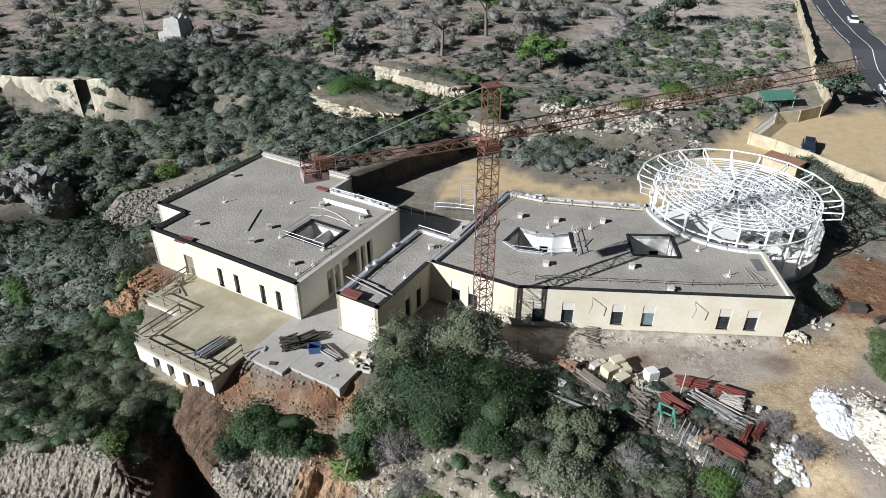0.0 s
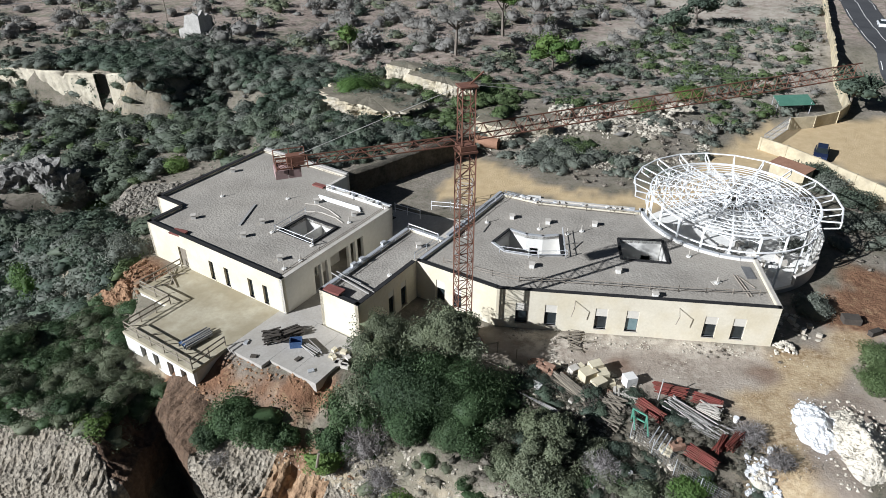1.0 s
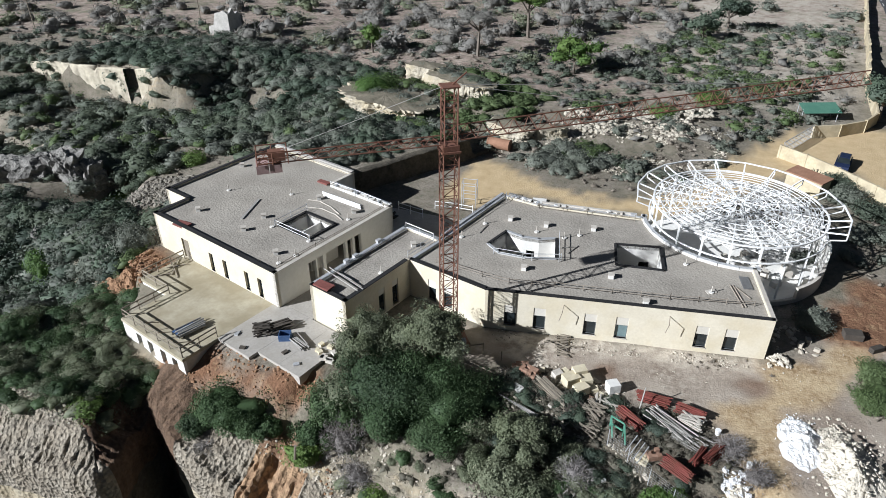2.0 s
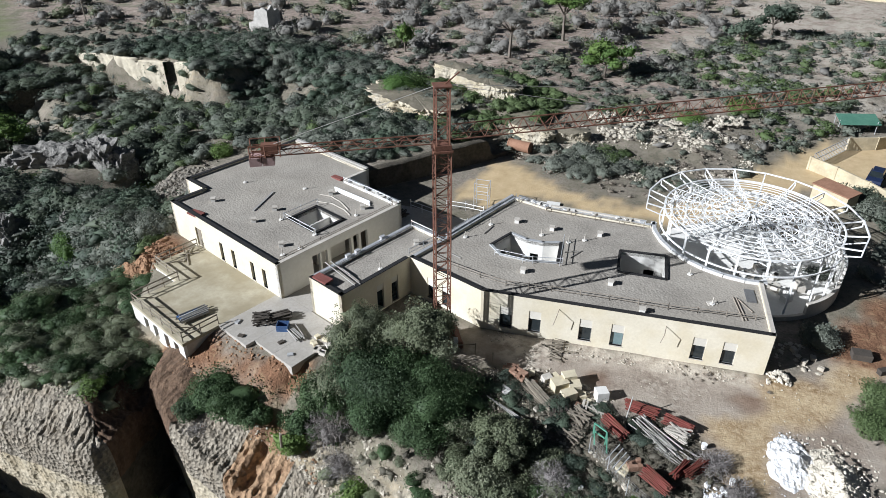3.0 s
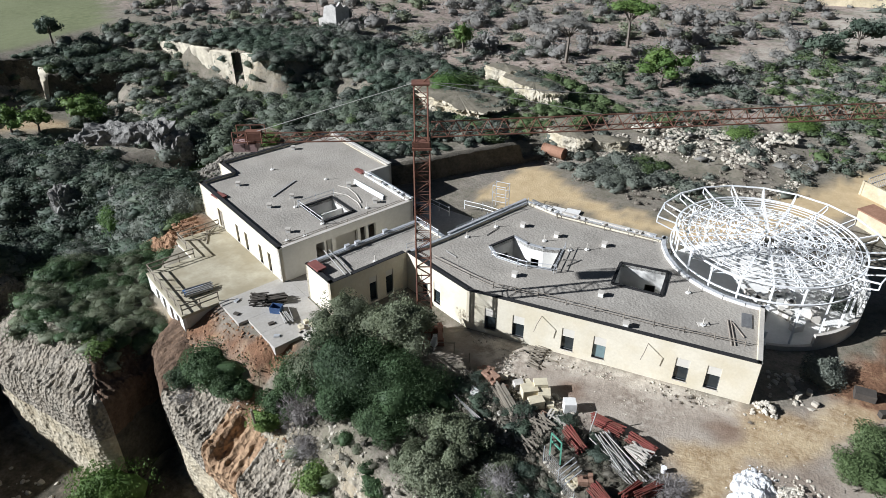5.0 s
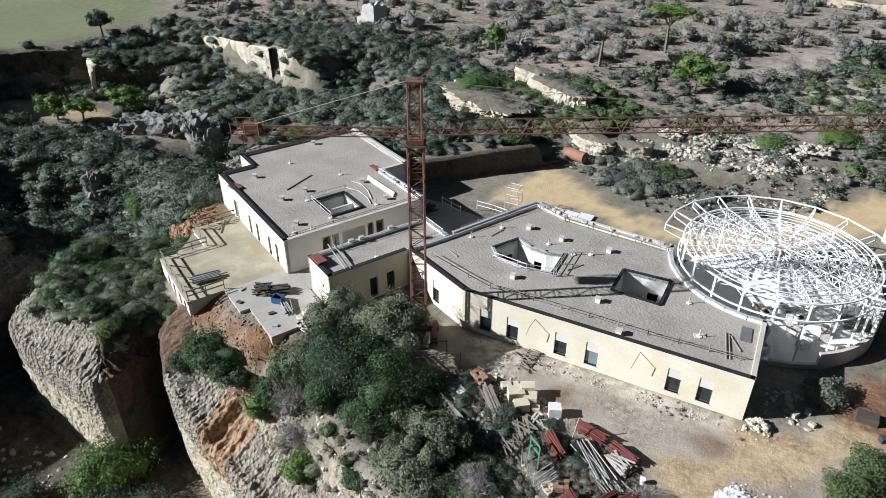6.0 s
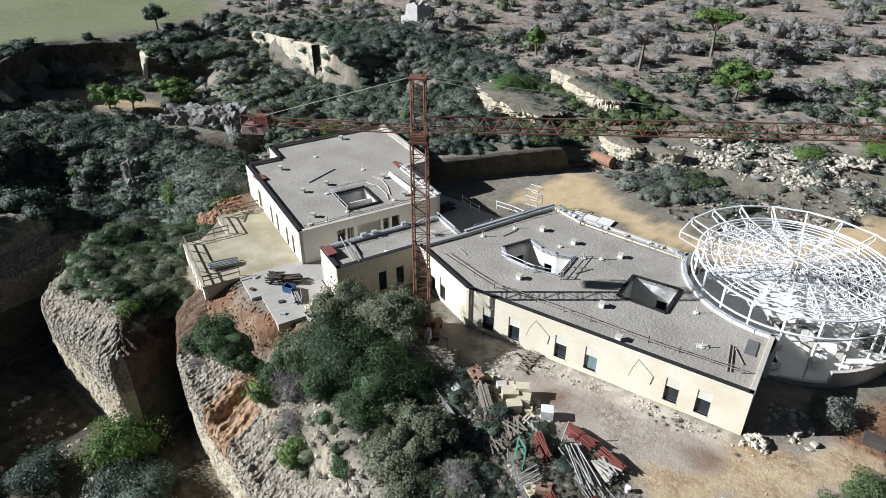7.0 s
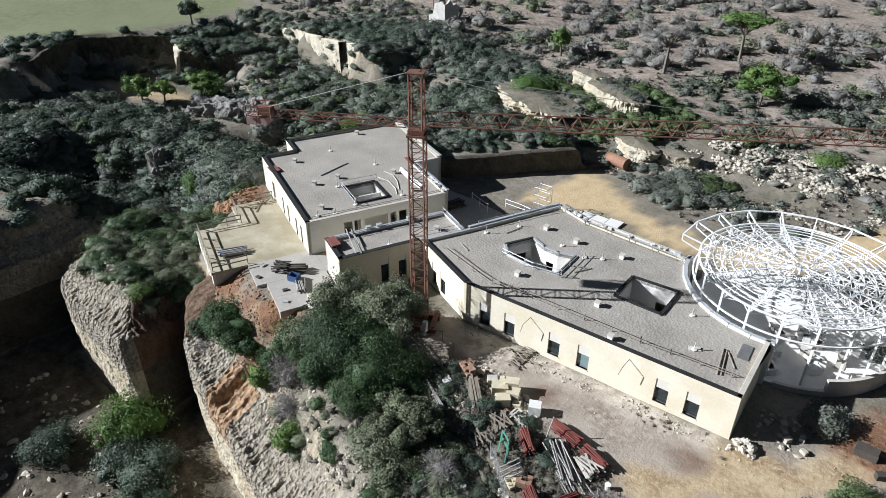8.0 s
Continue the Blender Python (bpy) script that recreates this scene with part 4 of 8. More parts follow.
def curved_wall(r, t, a0, a1, z0, z1):
    """A bent wall as one closed shell."""
    n = round((a1 - a0) / 4)
    bm = bmesh.new()
    rings = []
    for k in range(n + 1):
        a = radians(a0 + (a1 - a0) * k / n)
        rings.append([bm.verts.new(rim(q, a, z)) for q, z in ((r - t, z0), (r, z0), (r, z1), (r - t, z1))])
    for p, q in zip(rings, rings[1:]):
        for k in range(4):
            bm.faces.new((p[k], p[(k + 1) % 4], q[(k + 1) % 4], q[k]))
    bm.faces.new(rings[0])
    bm.faces.new(rings[-1][::-1])
    return bm
part("drum_wall", curved_wall(8.95, 0.3, -80, -56, -0.4, 0.45), CONCRETE, hall, "low curved concrete drum wall")
part("drum_wall", curved_wall(8.95, 0.3, -55.9, -18, -0.4, 1.5), CONCRETE, hall, "low curved concrete drum wall")
part("drum_wall", curved_wall(8.95, 0.3, -17.9, 44, -0.4, 3.1), PLASTER, hall, "tall curved white plastered drum wall")
bm = bmesh.new()
prism(bm, [(DOME.x + 8.6 * math.cos(radians(k * 6)), DOME.y + 8.6 * math.sin(radians(k * 6))) for k in range(60)], -0.3, 0.12)
part("floor_slab", bm, PLASTER, hall, "dusty white floor slab")

# ---- plants ----
GOLD = (1 + 5 ** 0.5) / 2
ICO_V = np.array([(-1, GOLD, 0), (1, GOLD, 0), (-1, -GOLD, 0), (1, -GOLD, 0), (0, -1, GOLD), (0, 1, GOLD), (0, -1, -GOLD), (0, 1, -GOLD), (GOLD, 0, -1), (GOLD, 0, 1), (-GOLD, 0, -1), (-GOLD, 0, 1)]) / 1.902
ICO_F = np.array([(0, 11, 5), (0, 5, 1), (0, 1, 7), (0, 7, 10), (0, 10, 11), (1, 5, 9), (5, 11, 4), (11, 10, 2), (10, 7, 6), (7, 1, 8),
                  (3, 9, 4), (3, 4, 2), (3, 2, 6), (3, 6, 8), (3, 8, 9), (4, 9, 5), (2, 4, 11), (6, 2, 10), (8, 6, 7), (9, 8, 1)])

def ball(level):
    """A unit ball of triangles."""
    v, f = [tuple(p) for p in ICO_V], [tuple(t) for t in ICO_F]
    for _ in range(level):
        mid, out = {}, []
        def half(i, j):
            key = (min(i, j), max(i, j))
            if key not in mid:
                m = (np.array(v[i]) + np.array(v[j])) / 2
                v.append(tuple(m / np.linalg.norm(m)))
                mid[key] = len(v) - 1
            return mid[key]
        for x, y, z in f:
            p, q, r = half(x, y), half(y, z), half(z, x)
            out += [(x, p, r), (y, q, p), (z, r, q), (p, q, r)]
        f = out
    return np.array(v), np.array(f)

BALLS = [ball(k) for k in range(4)]

def leaf_cloud(n, rad=1.0, flat=0.8, size=0.15, lumps=7, seed=0, level=2, core=0.93, thin=1.0, fuzz=0.12, stand=True):
    """A bush: a lumpy body of foliage bristling with leaf sprays, standing on z = 0. Vertices and triangles."""
    r = np.random.RandomState(seed)
    c = r.normal(size=(lumps, 3)) * [0.42, 0.42, 0.2] * rad
    c[:, 2] = np.abs(c[:, 2]) + rad * 0.38
    cr = rad * r.uniform(0.34, 0.58, lumps)
    o = np.array([0, 0, 0.35 * rad])
    def reach(d):
        best = np.full(len(d), 0.25 * rad)
        for k in range(lumps):
            oc = c[k] - o
            b = d @ oc
            disc = b * b - oc @ oc + cr[k] ** 2
            best = np.maximum(best, np.where(disc > 0, b + np.sqrt(np.maximum(disc, 0)), 0))
        return best
    V, F, k0 = [], [], 0
    if core:
        d, f = BALLS[level]
        v = o + d * (reach(d) * core * r.uniform(0.86, 1.02, len(d)))[:, None]
        f = f[(v[f][:, :, 2] > (0.0 if stand else -9)).any(1)]
        V.append(v)
        F.append(f)
        k0 = len(v)
    d = r.normal(size=(n, 3))
    d /= np.linalg.norm(d, axis=1)[:, None]
    d[:, 2] = np.where(d[:, 2] < -0.35, -d[:, 2], d[:, 2])
    p = o + d * (reach(d) * r.uniform(core if core else 0.35, 1 + fuzz, n))[:, None]
    nrm = d + r.normal(size=(n, 3)) * 0.45
    nrm /= np.linalg.norm(nrm, axis=1)[:, None]
    t = np.cross(nrm, r.normal(size=(n, 3))) if thin > 0.5 else d + 0.5 * r.normal(size=(n, 3))
    t /= np.linalg.norm(t, axis=1)[:, None]
    b = np.cross(nrm, t)
    s = (size * r.uniform(0.5, 1.3, n))[:, None]
    w = s * thin
    V.append(np.stack([p + t * s, p - t * s * 0.7 + b * w * 0.75, p - t * s * 0.7 - b * w * 0.75 + nrm * s * 0.2], 1).reshape(-1, 3))
    F.append(np.arange(n * 3).reshape(-1, 3) + k0)
    v = np.concatenate(V) * [1, 1, flat]
    if stand:
        v[:, 2] = np.maximum(v[:, 2], -0.12)
    return v, np.concatenate(F)

def tri_mesh(name, v, f, material, soft=True, tone=0.5):
    me = bpy.data.meshes.new(name)
    me.vertices.add(len(v))
    me.vertices.foreach_set("co", np.asarray(v, np.float32).ravel())
    me.loops.add(f.size)
    me.loops.foreach_set("vertex_index", f.astype(np.int32).ravel())
    me.polygons.add(len(f))
    me.polygons.foreach_set("loop_start", np.arange(0, f.size, 3, dtype=np.int32))
    me.polygons.foreach_set("use_smooth", np.full(len(f), soft))
    me.update(calc_edges=True)
    a = me.attributes.new("tone", "FLOAT", "POINT")
    a.data.foreach_set("value", np.broadcast_to(np.asarray(tone, np.float32), len(v)).copy())
    me.materials.append(material)
    return me

def scatter(name, spots, clouds, material, label, category):
    """Many small plants joined in one object: spots are rows of x, y, size."""
    r = np.random.RandomState(len(spots))
    z = height(spots[:, 0], spots[:, 1])
    V, F, T, o = [], [], [], 0
    for (x, y, s), zz in zip(spots, z):
        v, f = clouds[r.randint(len(clouds))]
        a = r.uniform(0, 6.28)
        ca, sa = math.cos(a), math.sin(a)
        w = v * [s * r.uniform(0.75, 1.3), s * r.uniform(0.75, 1.3), s * r.uniform(0.65, 1.15)]
        V.append(np.stack([w[:, 0] * ca - w[:, 1] * sa + x, w[:, 0] * sa + w[:, 1] * ca + y, w[:, 2] + zz - 0.08 * s], 1))
        F.append(f + o)
        T.append(np.full(len(v), r.rand()))
        o += len(v)
    ob = new(name, tri_mesh(name, np.concatenate(V), np.concatenate(F), material, tone=np.concatenate(T)))
    return tagged(ob, label, category, kind="stuff")

BUILT = [WEST, WING, EAST, TERR, APRON]
ROADLINE = [(62, 105), (64, 115), (72, 150), (84, 195), (110, 290)]

STONE_BANK = [(-48.4, 68.9), (-48.1, 74.3), (-39.7, 75.2), (-36.8, 67.1), (-44.7, 64.5)]
OPEN_WEST = [(-47.5, 76.0), (-42.4, 81.7), (-33.6, 84.5), (-31.4, 82.2), (-35.1, 77.2), (-38.7, 73.2), (-45.4, 73.1)]

def clear(x, y, gap=0.6):
    """True where scrub may grow."""
    ok = np.ones(np.shape(x), bool)
    for p in BUILT:
        ok &= outside(x, y, p) > gap + 0.4
    for p in (SAND, YARD):
        ok &= outside(x, y, p) > gap
    ok &= np.hypot(x - DOME.x, y - DOME.y) > 10
    ok &= (outside(x, y, STONE_BANK) > 0) & (outside(x, y, OPEN_WEST) > 0)
    ok &= np.hypot((x - 14.3) / 4.2, (y - 88.6) / 2.6) > 1
    ok &= np.hypot((x + 21.0) / 8.0, (y - 97.0) / 4.0) > 1
    ok &= np.hypot((x + 66.0) / 10.0, (y - 69.8) / 2.0) > 1
    ok &= outside(x, y, FIELD) > 0
    ok &= (outside(x, y, PIT_FLOOR) > 0) | (fbm(x * 0.3, y * 0.3, 77) > 0.6)
    return ok

def spots_in(n, poly, lo, hi, seed, density=0.0, gap=0.6):
    r = np.random.RandomState(seed)
    xs, ys = [p[0] for p in poly], [p[1] for p in poly]
    x, y = r.uniform(min(xs), max(xs), n), r.uniform(min(ys), max(ys), n)
    ok = (outside(x, y, poly) < 0) & clear(x, y, gap) & (fbm(x * 0.12, y * 0.12, 40 + seed) > density)
    x, y = x[ok], y[ok]
    return np.stack([x, y, r.uniform(lo, hi, len(x)) ** 1.0], 1)

LEAF_BRUSH = leafmat("dark_dry_brushwood", (0.075, 0.068, 0.055), (0.25, 0.225, 0.185), (0.12, 0.125, 0.08), 0.5)
SMALL = [leaf_cloud(205, 1.0, 0.85, 0.096, 11, s, 1, 0.9, fuzz=0.13) for s in range(8)]
NEAR = [leaf_cloud(700, 1.0, 0.85, 0.065, 11, 60 + s, 1, 0.86, fuzz=0.16) for s in range(7)]
FAR = [leaf_cloud(105, 1.0, 0.75, 0.135, 9, 20 + s, 0, 0.86, fuzz=0.16) for s in range(8)]
TWIGS = [leaf_cloud(110, 1.0, 0.8, 0.2, 5, 40 + s, 1, 0.6, 0.16, 0.15) for s in range(6)]
BRUSH = [leaf_cloud(80, 1.0, 0.75, 0.24, 6, 90 + s, 0, 0.66, 0.2, 0.3) for s in range(6)]
TUFTS = [leaf_cloud(30, 1.0, 0.7, 0.26, 4, 80 + s, 0, 0.72, 0.2, 0.2) for s in range(6)]

WEST_SCRUB = [(-110, 40), (-110, 112), (-88, 112), (-58, 98), (-24, 98), (-18, 90), (-9, 82), (-19, 71), (-29, 74), (-37, 59), (-34, 50), (-40, 42), (-60, 38)]
RAVINE_SIDE = [(-80, 32), (-80, 62), (-60, 66), (-44, 62), (-37, 57), (-35, 50), (-40, 42), (-44, 40), (-60, 33)]
MID_SCRUB = [(-24, 98), (-10, 84), (0, 83), (20, 78), (30, 88), (36, 98), (50, 112), (58, 140), (62, 160), (30, 160), (20, 130), (-30, 130), (-80, 128), (-120, 120)]
RUBBLE_FIELD = [(-6, 84), (4, 80), (18, 79), (28, 88), (30, 97), (10, 97), (-4, 94)]
PLAIN = [(-200, 130), (-115, 116), (-60, 104), (-20, 104), (10, 98), (40, 110), (60, 150), (72, 190), (150, 420), (-400, 420)]
L_BLOCK = [(-25.8, 35.5), (-26.2, 32.4), (-37, 31.6), (-40, 36), (-42, 43), (-36, 49), (-31, 47), (-29.8, 41), (-23, 37)]
M_BLOCK = [(-8.5, 33.5), (-8, 41.5), (-1.5, 42.0), (3, 39.5), (6, 37.5), (13, 35.5), (15, 33), (19, 31.5), (24, 28), (14, 23), (5, 29), (-2, 30.5), (-7, 32)]
EAST_SCRUB = [(36, 66), (41, 74), (46, 75), (60, 90), (75, 90), (70, 50), (48, 30), (34, 34), (37, 42), (45, 52), (45, 60), (39, 60)]
NORTHWEST = [(-60, 97), (-54, 96), (-40, 94), (-25, 96), (-24, 108), (-34, 116), (-60, 122), (-80, 116), (-84, 108)]
FAR_WEST = [(-50, 40), (-49.2, 28), (-50, 14), (-90, 10), (-100, 42), (-80, 46)]
OLD_RIM = [(-112, 60), (-106, 80), (-92, 86), (-88, 100), (-106, 102), (-112, 86), (-126, 66), (-124, 52)]
BANK_TOP = [(-30, 75), (-18.5, 72.5), (-8, 82), (-11, 88), (-26, 90)]
SLOPE = [(-22, 36), (-16, 37), (-10, 36), (-8, 33), (-6, 30), (-12, 31), (-18, 33)]

scatter("scrub_ravine_grey", spots_in(460, RAVINE_SIDE, 0.8, 1.8, 21, 0.40), SMALL, LEAF_GREY, "grey-green bushes in the hollow", "scrub")
scatter("scrub_ravine", spots_in(760, RAVINE_SIDE, 0.8, 2.0, 1, 0.0), SMALL, LEAF_DARK, "dense dark evergreen maquis in the hollow", "scrub")
scatter("scrub_west", spots_in(1500, WEST_SCRUB, 0.8, 2.2, 2, 0.44), SMALL, LEAF_MID, "dense dark evergreen maquis scrub", "scrub")
scatter("scrub_west_grey", spots_in(1300, WEST_SCRUB, 0.7, 1.9, 3, 0.40), SMALL, LEAF_GREY, "grey-green scrub bushes", "scrub")
scatter("scrub_west_dry", spots_in(1700, WEST_SCRUB, 0.4, 1.2, 4, 0.40), TUFTS, LEAF_DRY, "leafless dry brushwood", "scrub")
scatter("scrub_mid", spots_in(1500, MID_SCRUB, 0.5, 1.6, 5, 0.48), FAR, LEAF_MID, "scattered dark evergreen bushes", "scrub")
scatter("scrub_mid_grey", spots_in(2500, MID_SCRUB, 0.4, 1.4, 6, 0.42), FAR, LEAF_GREY, "scattered grey-green bushes", "scrub")
scatter("scrub_mid_dry", spots_in(2400, MID_SCRUB, 0.35, 1.1, 7, 0.32), TUFTS, LEAF_DRY, "dry grass tufts and twigs", "scrub")
scatter("brush_bare", spots_in(800, MID_SCRUB, 0.8, 1.9, 8, 0.46), BRUSH, LEAF_GROVE, "bare grey leafless bushes", "scrub")
scatter("olive_grove", spots_in(900, PLAIN, 1.5, 2.7, 9, 0.44), FAR, LEAF_GREY, "far grove of grey olive trees", "trees")
scatter("grove_bare", spots_in(900, PLAIN, 1.2, 2.4, 10, 0.44), TUFTS, LEAF_GROVE, "far leafless trees of the grove", "trees")
scatter("scrub_bank", spots_in(240, BANK_TOP, 0.6, 1.4, 22, 0.3), SMALL, LEAF_GREY, "grey-green bushes along the bank", "scrub")
scatter("scrub_bank_dark", spots_in(160, BANK_TOP, 0.6, 1.5, 23, 0.4), SMALL, LEAF_DARK, "dark bushes along the bank", "scrub")
scatter("scrub_north", spots_in(640, NORTHWEST, 0.7, 1.9, 24, 0.36), SMALL, LEAF_DARK, "dense dark scrub above the old quarry", "scrub")
scatter("scrub_north_grey", spots_in(700, NORTHWEST, 0.7, 1.7, 25, 0.36), SMALL, LEAF_GREY, "grey-green scrub above the old quarry", "scrub")
scatter("scrub_far_west", spots_in(230, FAR_WEST, 0.8, 2.0, 26, 0.0), SMALL, LEAF_DARK, "dark maquis on the plateau beyond the quarry", "scrub")
scatter("scrub_old_rim", spots_in(420, OLD_RIM, 0.8, 2.0, 27, 0.3), SMALL, LEAF_DARK, "dark scrub round the old pit", "scrub")
scatter("scrub_rubble", spots_in(130, RUBBLE_FIELD, 0.7, 1.6, 11, 0.35), SMALL, LEAF_GREY, "grey-green bushes among the rubble", "scrub")
scatter("scrub_ridge", spots_in(150, L_BLOCK, 0.6, 1.2, 12, 0.3, 0.2), NEAR, LEAF_LENTISK, "dense dark bushes along the quarry ridge", "scrub")
scatter("scrub_ridge_grey", spots_in(270, L_BLOCK, 0.5, 1.15, 13, 0.0, 0.2), NEAR, LEAF_OLIVE, "grey-green bushes along the quarry ridge", "scrub")
scatter("scrub_front", spots_in(90, M_BLOCK, 0.5, 1.1, 14, 0.42, 0.3), NEAR, LEAF_LENTISK, "bushes before the yard", "scrub")
scatter("scrub_front_grey", spots_in(150, M_BLOCK, 0.5, 1.05, 15, 0.36, 0.3), NEAR, LEAF_OLIVE, "grey-green bushes before the yard", "scrub")
scatter("scrub_front_dry", spots_in(760, M_BLOCK, 0.3, 0.8, 16, 0.0, 0.3), BRUSH, LEAF_BRUSH, "dry brushwood before the yard", "scrub")
scatter("scrub_east", spots_in(260, EAST_SCRUB, 0.7, 1.5, 18, 0.42), SMALL, LEAF_GREY, "grey-green bushes along the enclosure", "scrub")
scatter("scrub_east_dry", spots_in(900, EAST_SCRUB, 0.4, 1.1, 19, 0.3), TUFTS, LEAF_DRY, "dry brushwood beside the yard", "scrub")

def bush(x, y, r, h, material, label, n=900, size=0.11, seed=1, twig=False, dz=0.0):
    v, f = leaf_cloud(n, 1.0, 0.85, size / r, 16, seed, 2, 0.45 if twig else 0.82, 0.16 if twig else 1.0, 0.16)
    v = v * [r, r, h / max(v[:, 2].max(), 0.1)]
    ob = tagged(new("bush", tri_mesh("bush", v, f, material, tone=(seed * 0.37) % 1)), label, "bush")
    ob.location = (x, y, float(height(np.array(x), np.array(y))) - 0.15 + dz)
    return ob

def tree(x, y, h, r, material, label, shape="round", n=1100, size=0.2, seed=1, twig=False):
    """A tapered trunk with limbs and a loose crown of leaf sprays at their ends."""
    z = float(height(np.array(x), np.array(y)))
    t = thing("tree", (x, y, z), label if len(label.split()) > 3 else label, "tree")
    rr = random.Random(seed)
    bm = bmesh.new()
    def limb(p, q, a, b):
        p, q = Vector(p), Vector(q)
        d = (q - p).normalized()
        s = d.orthogonal().normalized()
        u = d.cross(s)
        lo = [bm.verts.new(p + (s * math.cos(k * 1.0472) + u * math.sin(k * 1.0472)) * a) for k in range(6)]
        hi = [bm.verts.new(q + (s * math.cos(k * 1.0472) + u * math.sin(k * 1.0472)) * b) for k in range(6)]
        for k in range(6):
            bm.faces.new((lo[k], lo[(k + 1) % 6], hi[(k + 1) % 6], hi[k]))
    fork = h * (0.55 if shape == "umbrella" else 0.35)
    bend = (rr.uniform(-0.3, 0.3), rr.uniform(-0.3, 0.3))
    limb((0, 0, -0.3), (bend[0] * 0.5, bend[1] * 0.5, fork * 0.5), 0.045 * h, 0.036 * h)
    limb((bend[0] * 0.5, bend[1] * 0.5, fork * 0.5), (*bend, fork), 0.036 * h, 0.028 * h)
    tips = []
    for k in range(8):
        a = k * 0.785 + rr.uniform(-0.3, 0.3)
        d = r * rr.uniform(0.35, 0.75)
        top = h * (rr.uniform(0.78, 0.9) if shape == "umbrella" else rr.uniform(0.5, 0.85))
        tip = (bend[0] + d * math.cos(a), bend[1] + d * math.sin(a), top)
        limb((*bend, fork), tip, 0.018 * h, 0.006 * h)
        tips.append(tip)
    tips.append((*bend, h * 0.8))
    part("trunk", bm, BARK, t, local=True)
    V, F, o = [], [], 0
    for k, tip in enumerate(tips):
        v, f = leaf_cloud(n // len(tips), 1.0, 1.0, size / (r * 0.5), 6, seed * 31 + k, 1, 0.6 if twig else 0.82, 0.14 if twig else 1.0, 0.18, False)
        v = v * [r * 0.48, r * 0.48, (0.13 if shape == "umbrella" else 0.26) * h] + [tip[0], tip[1], tip[2] - (0.06 if shape == "umbrella" else 0.16) * h]
        V.append(v)
        F.append(f + o)
        o += len(v)
    c = new("crown", tri_mesh("crown", np.concatenate(V), np.concatenate(F), material, tone=np.concatenate([np.full(len(v), (seed * 0.37) % 0.6 + 0.4 * rr.random()) for v in V])))
    c.parent = t
    return t

tree(-3.6, 140.0, 9.0, 4.6, LEAF_BRIGHT, "umbrella pine with a flat olive-green crown", "umbrella", 1500, 0.3, 3)
tree(6.6, 118.0, 6.2, 4.2, LEAF_BRIGHT, "round-headed yellow-green tree among scrub", "round", 1500, 0.24, 5)
tree(-11.0, 122.5, 8.2, 4.5, LEAF_GROVE, "leafless grey tree with a spreading crown", "umbrella", 4200, 0.34, 6, True)
tree(-30.7, 121.5, 5.5, 2.2, LEAF_BRIGHT, "young bright green pine among scrub", "round", 700, 0.2, 7)
tree(-88.0, 81.4, 6.0, 4.0, LEAF_BRIGHT, "bright green pine in the old pit", "round", 1500, 0.24, 8)
tree(-95.0, 71.8, 5.5, 3.2, LEAF_BRIGHT, "bright green pine in the old pit", "round", 1300, 0.24, 9)
tree(-91.6, 74.4, 5.0, 3.0, LEAF_BRIGHT, "bright green pine in the old pit", "round", 900, 0.24, 19)
tree(-112, 96.0, 6.0, 2.6, LEAF_DARK, "dark green tree at the field's edge", "round", 900, 0.24, 10)
tree(52.5, 108.5, 6.5, 4.6, LEAF_DARK, "leafy green tree beside the road", "round", 1800, 0.24, 11)
tree(62.5, 97.0, 6.0, 5.0, LEAF_DARK, "leafy green tree before the gate", "round", 1800, 0.24, 12)
tree(37.0, 155.0, 6.5, 3.8, LEAF_DARK, "dark green pine beside the field wall", "round", 1300, 0.3, 13)
tree(31.0, 146.0, 5.5, 3.4, LEAF_DARK, "dark green pine beside the field wall", "round", 1300, 0.3, 16)
tree(6.9, 34.6, 3.6, 2.2, LEAF_OLIVE, "grey-green olive tree before the yard", "round", 13000, 0.095, 15)
tree(-0.9, 41.3, 5.2, 3.0, LEAF_OLIVE, "grey-green olive tree beside the crane", "round", 15000, 0.095, 17)
tree(-5.6, 40.6, 4.0, 2.6, LEAF_OLIVE, "grey-green olive tree before the linking wing", "round", 13000, 0.095, 18)
for i, (x, y, r, h) in enumerate(((-3.4, 38.0, 3.2, 4.6), (-0.4, 37.6, 3.2, 4.8), (2.0, 38.4, 2.3, 3.0), (-2.6, 35.2, 2.2, 2.6), (0.8, 34.8, 1.8, 2.0))):
    bush(x, y, r, h, LEAF_LENTISK, "large dark evergreen lentisk bush", 13000, 0.08, 100 + i)
for i, (x, y, r, h) in enumerate(((-6.6, 37.4, 1.9, 2.4), (6.4, 32.0, 1.7, 2.3), (8.4, 31.4, 1.3, 1.6), (3.6, 36.4, 1.3, 1.6), (4.4, 33.0, 1.2, 1.3), (10.4, 34.6, 1.2, 1.4), (-4.4, 40.0, 1.6, 2.4))):
    bush(x, y, r, h, LEAF_OLIVE, "grey-green rounded bush before the yard", 4200, 0.085, 180 + i)
for i, (x, y, r, h) in enumerate(((-16.6, 34.8, 2.5, 3.0), (-14.2, 34.4, 1.6, 1.9), (-18.6, 34.2, 1.3, 1.4), (-12.6, 34.6, 1.1, 1.2), (-7.6, 35.8, 1.7, 2.6), (-8.6, 34.4, 1.2, 1.9))):
    bush(x, y, r, h, LEAF_LENTISK, "dark bush on the red earth slope", 5500, 0.09, 120 + i)
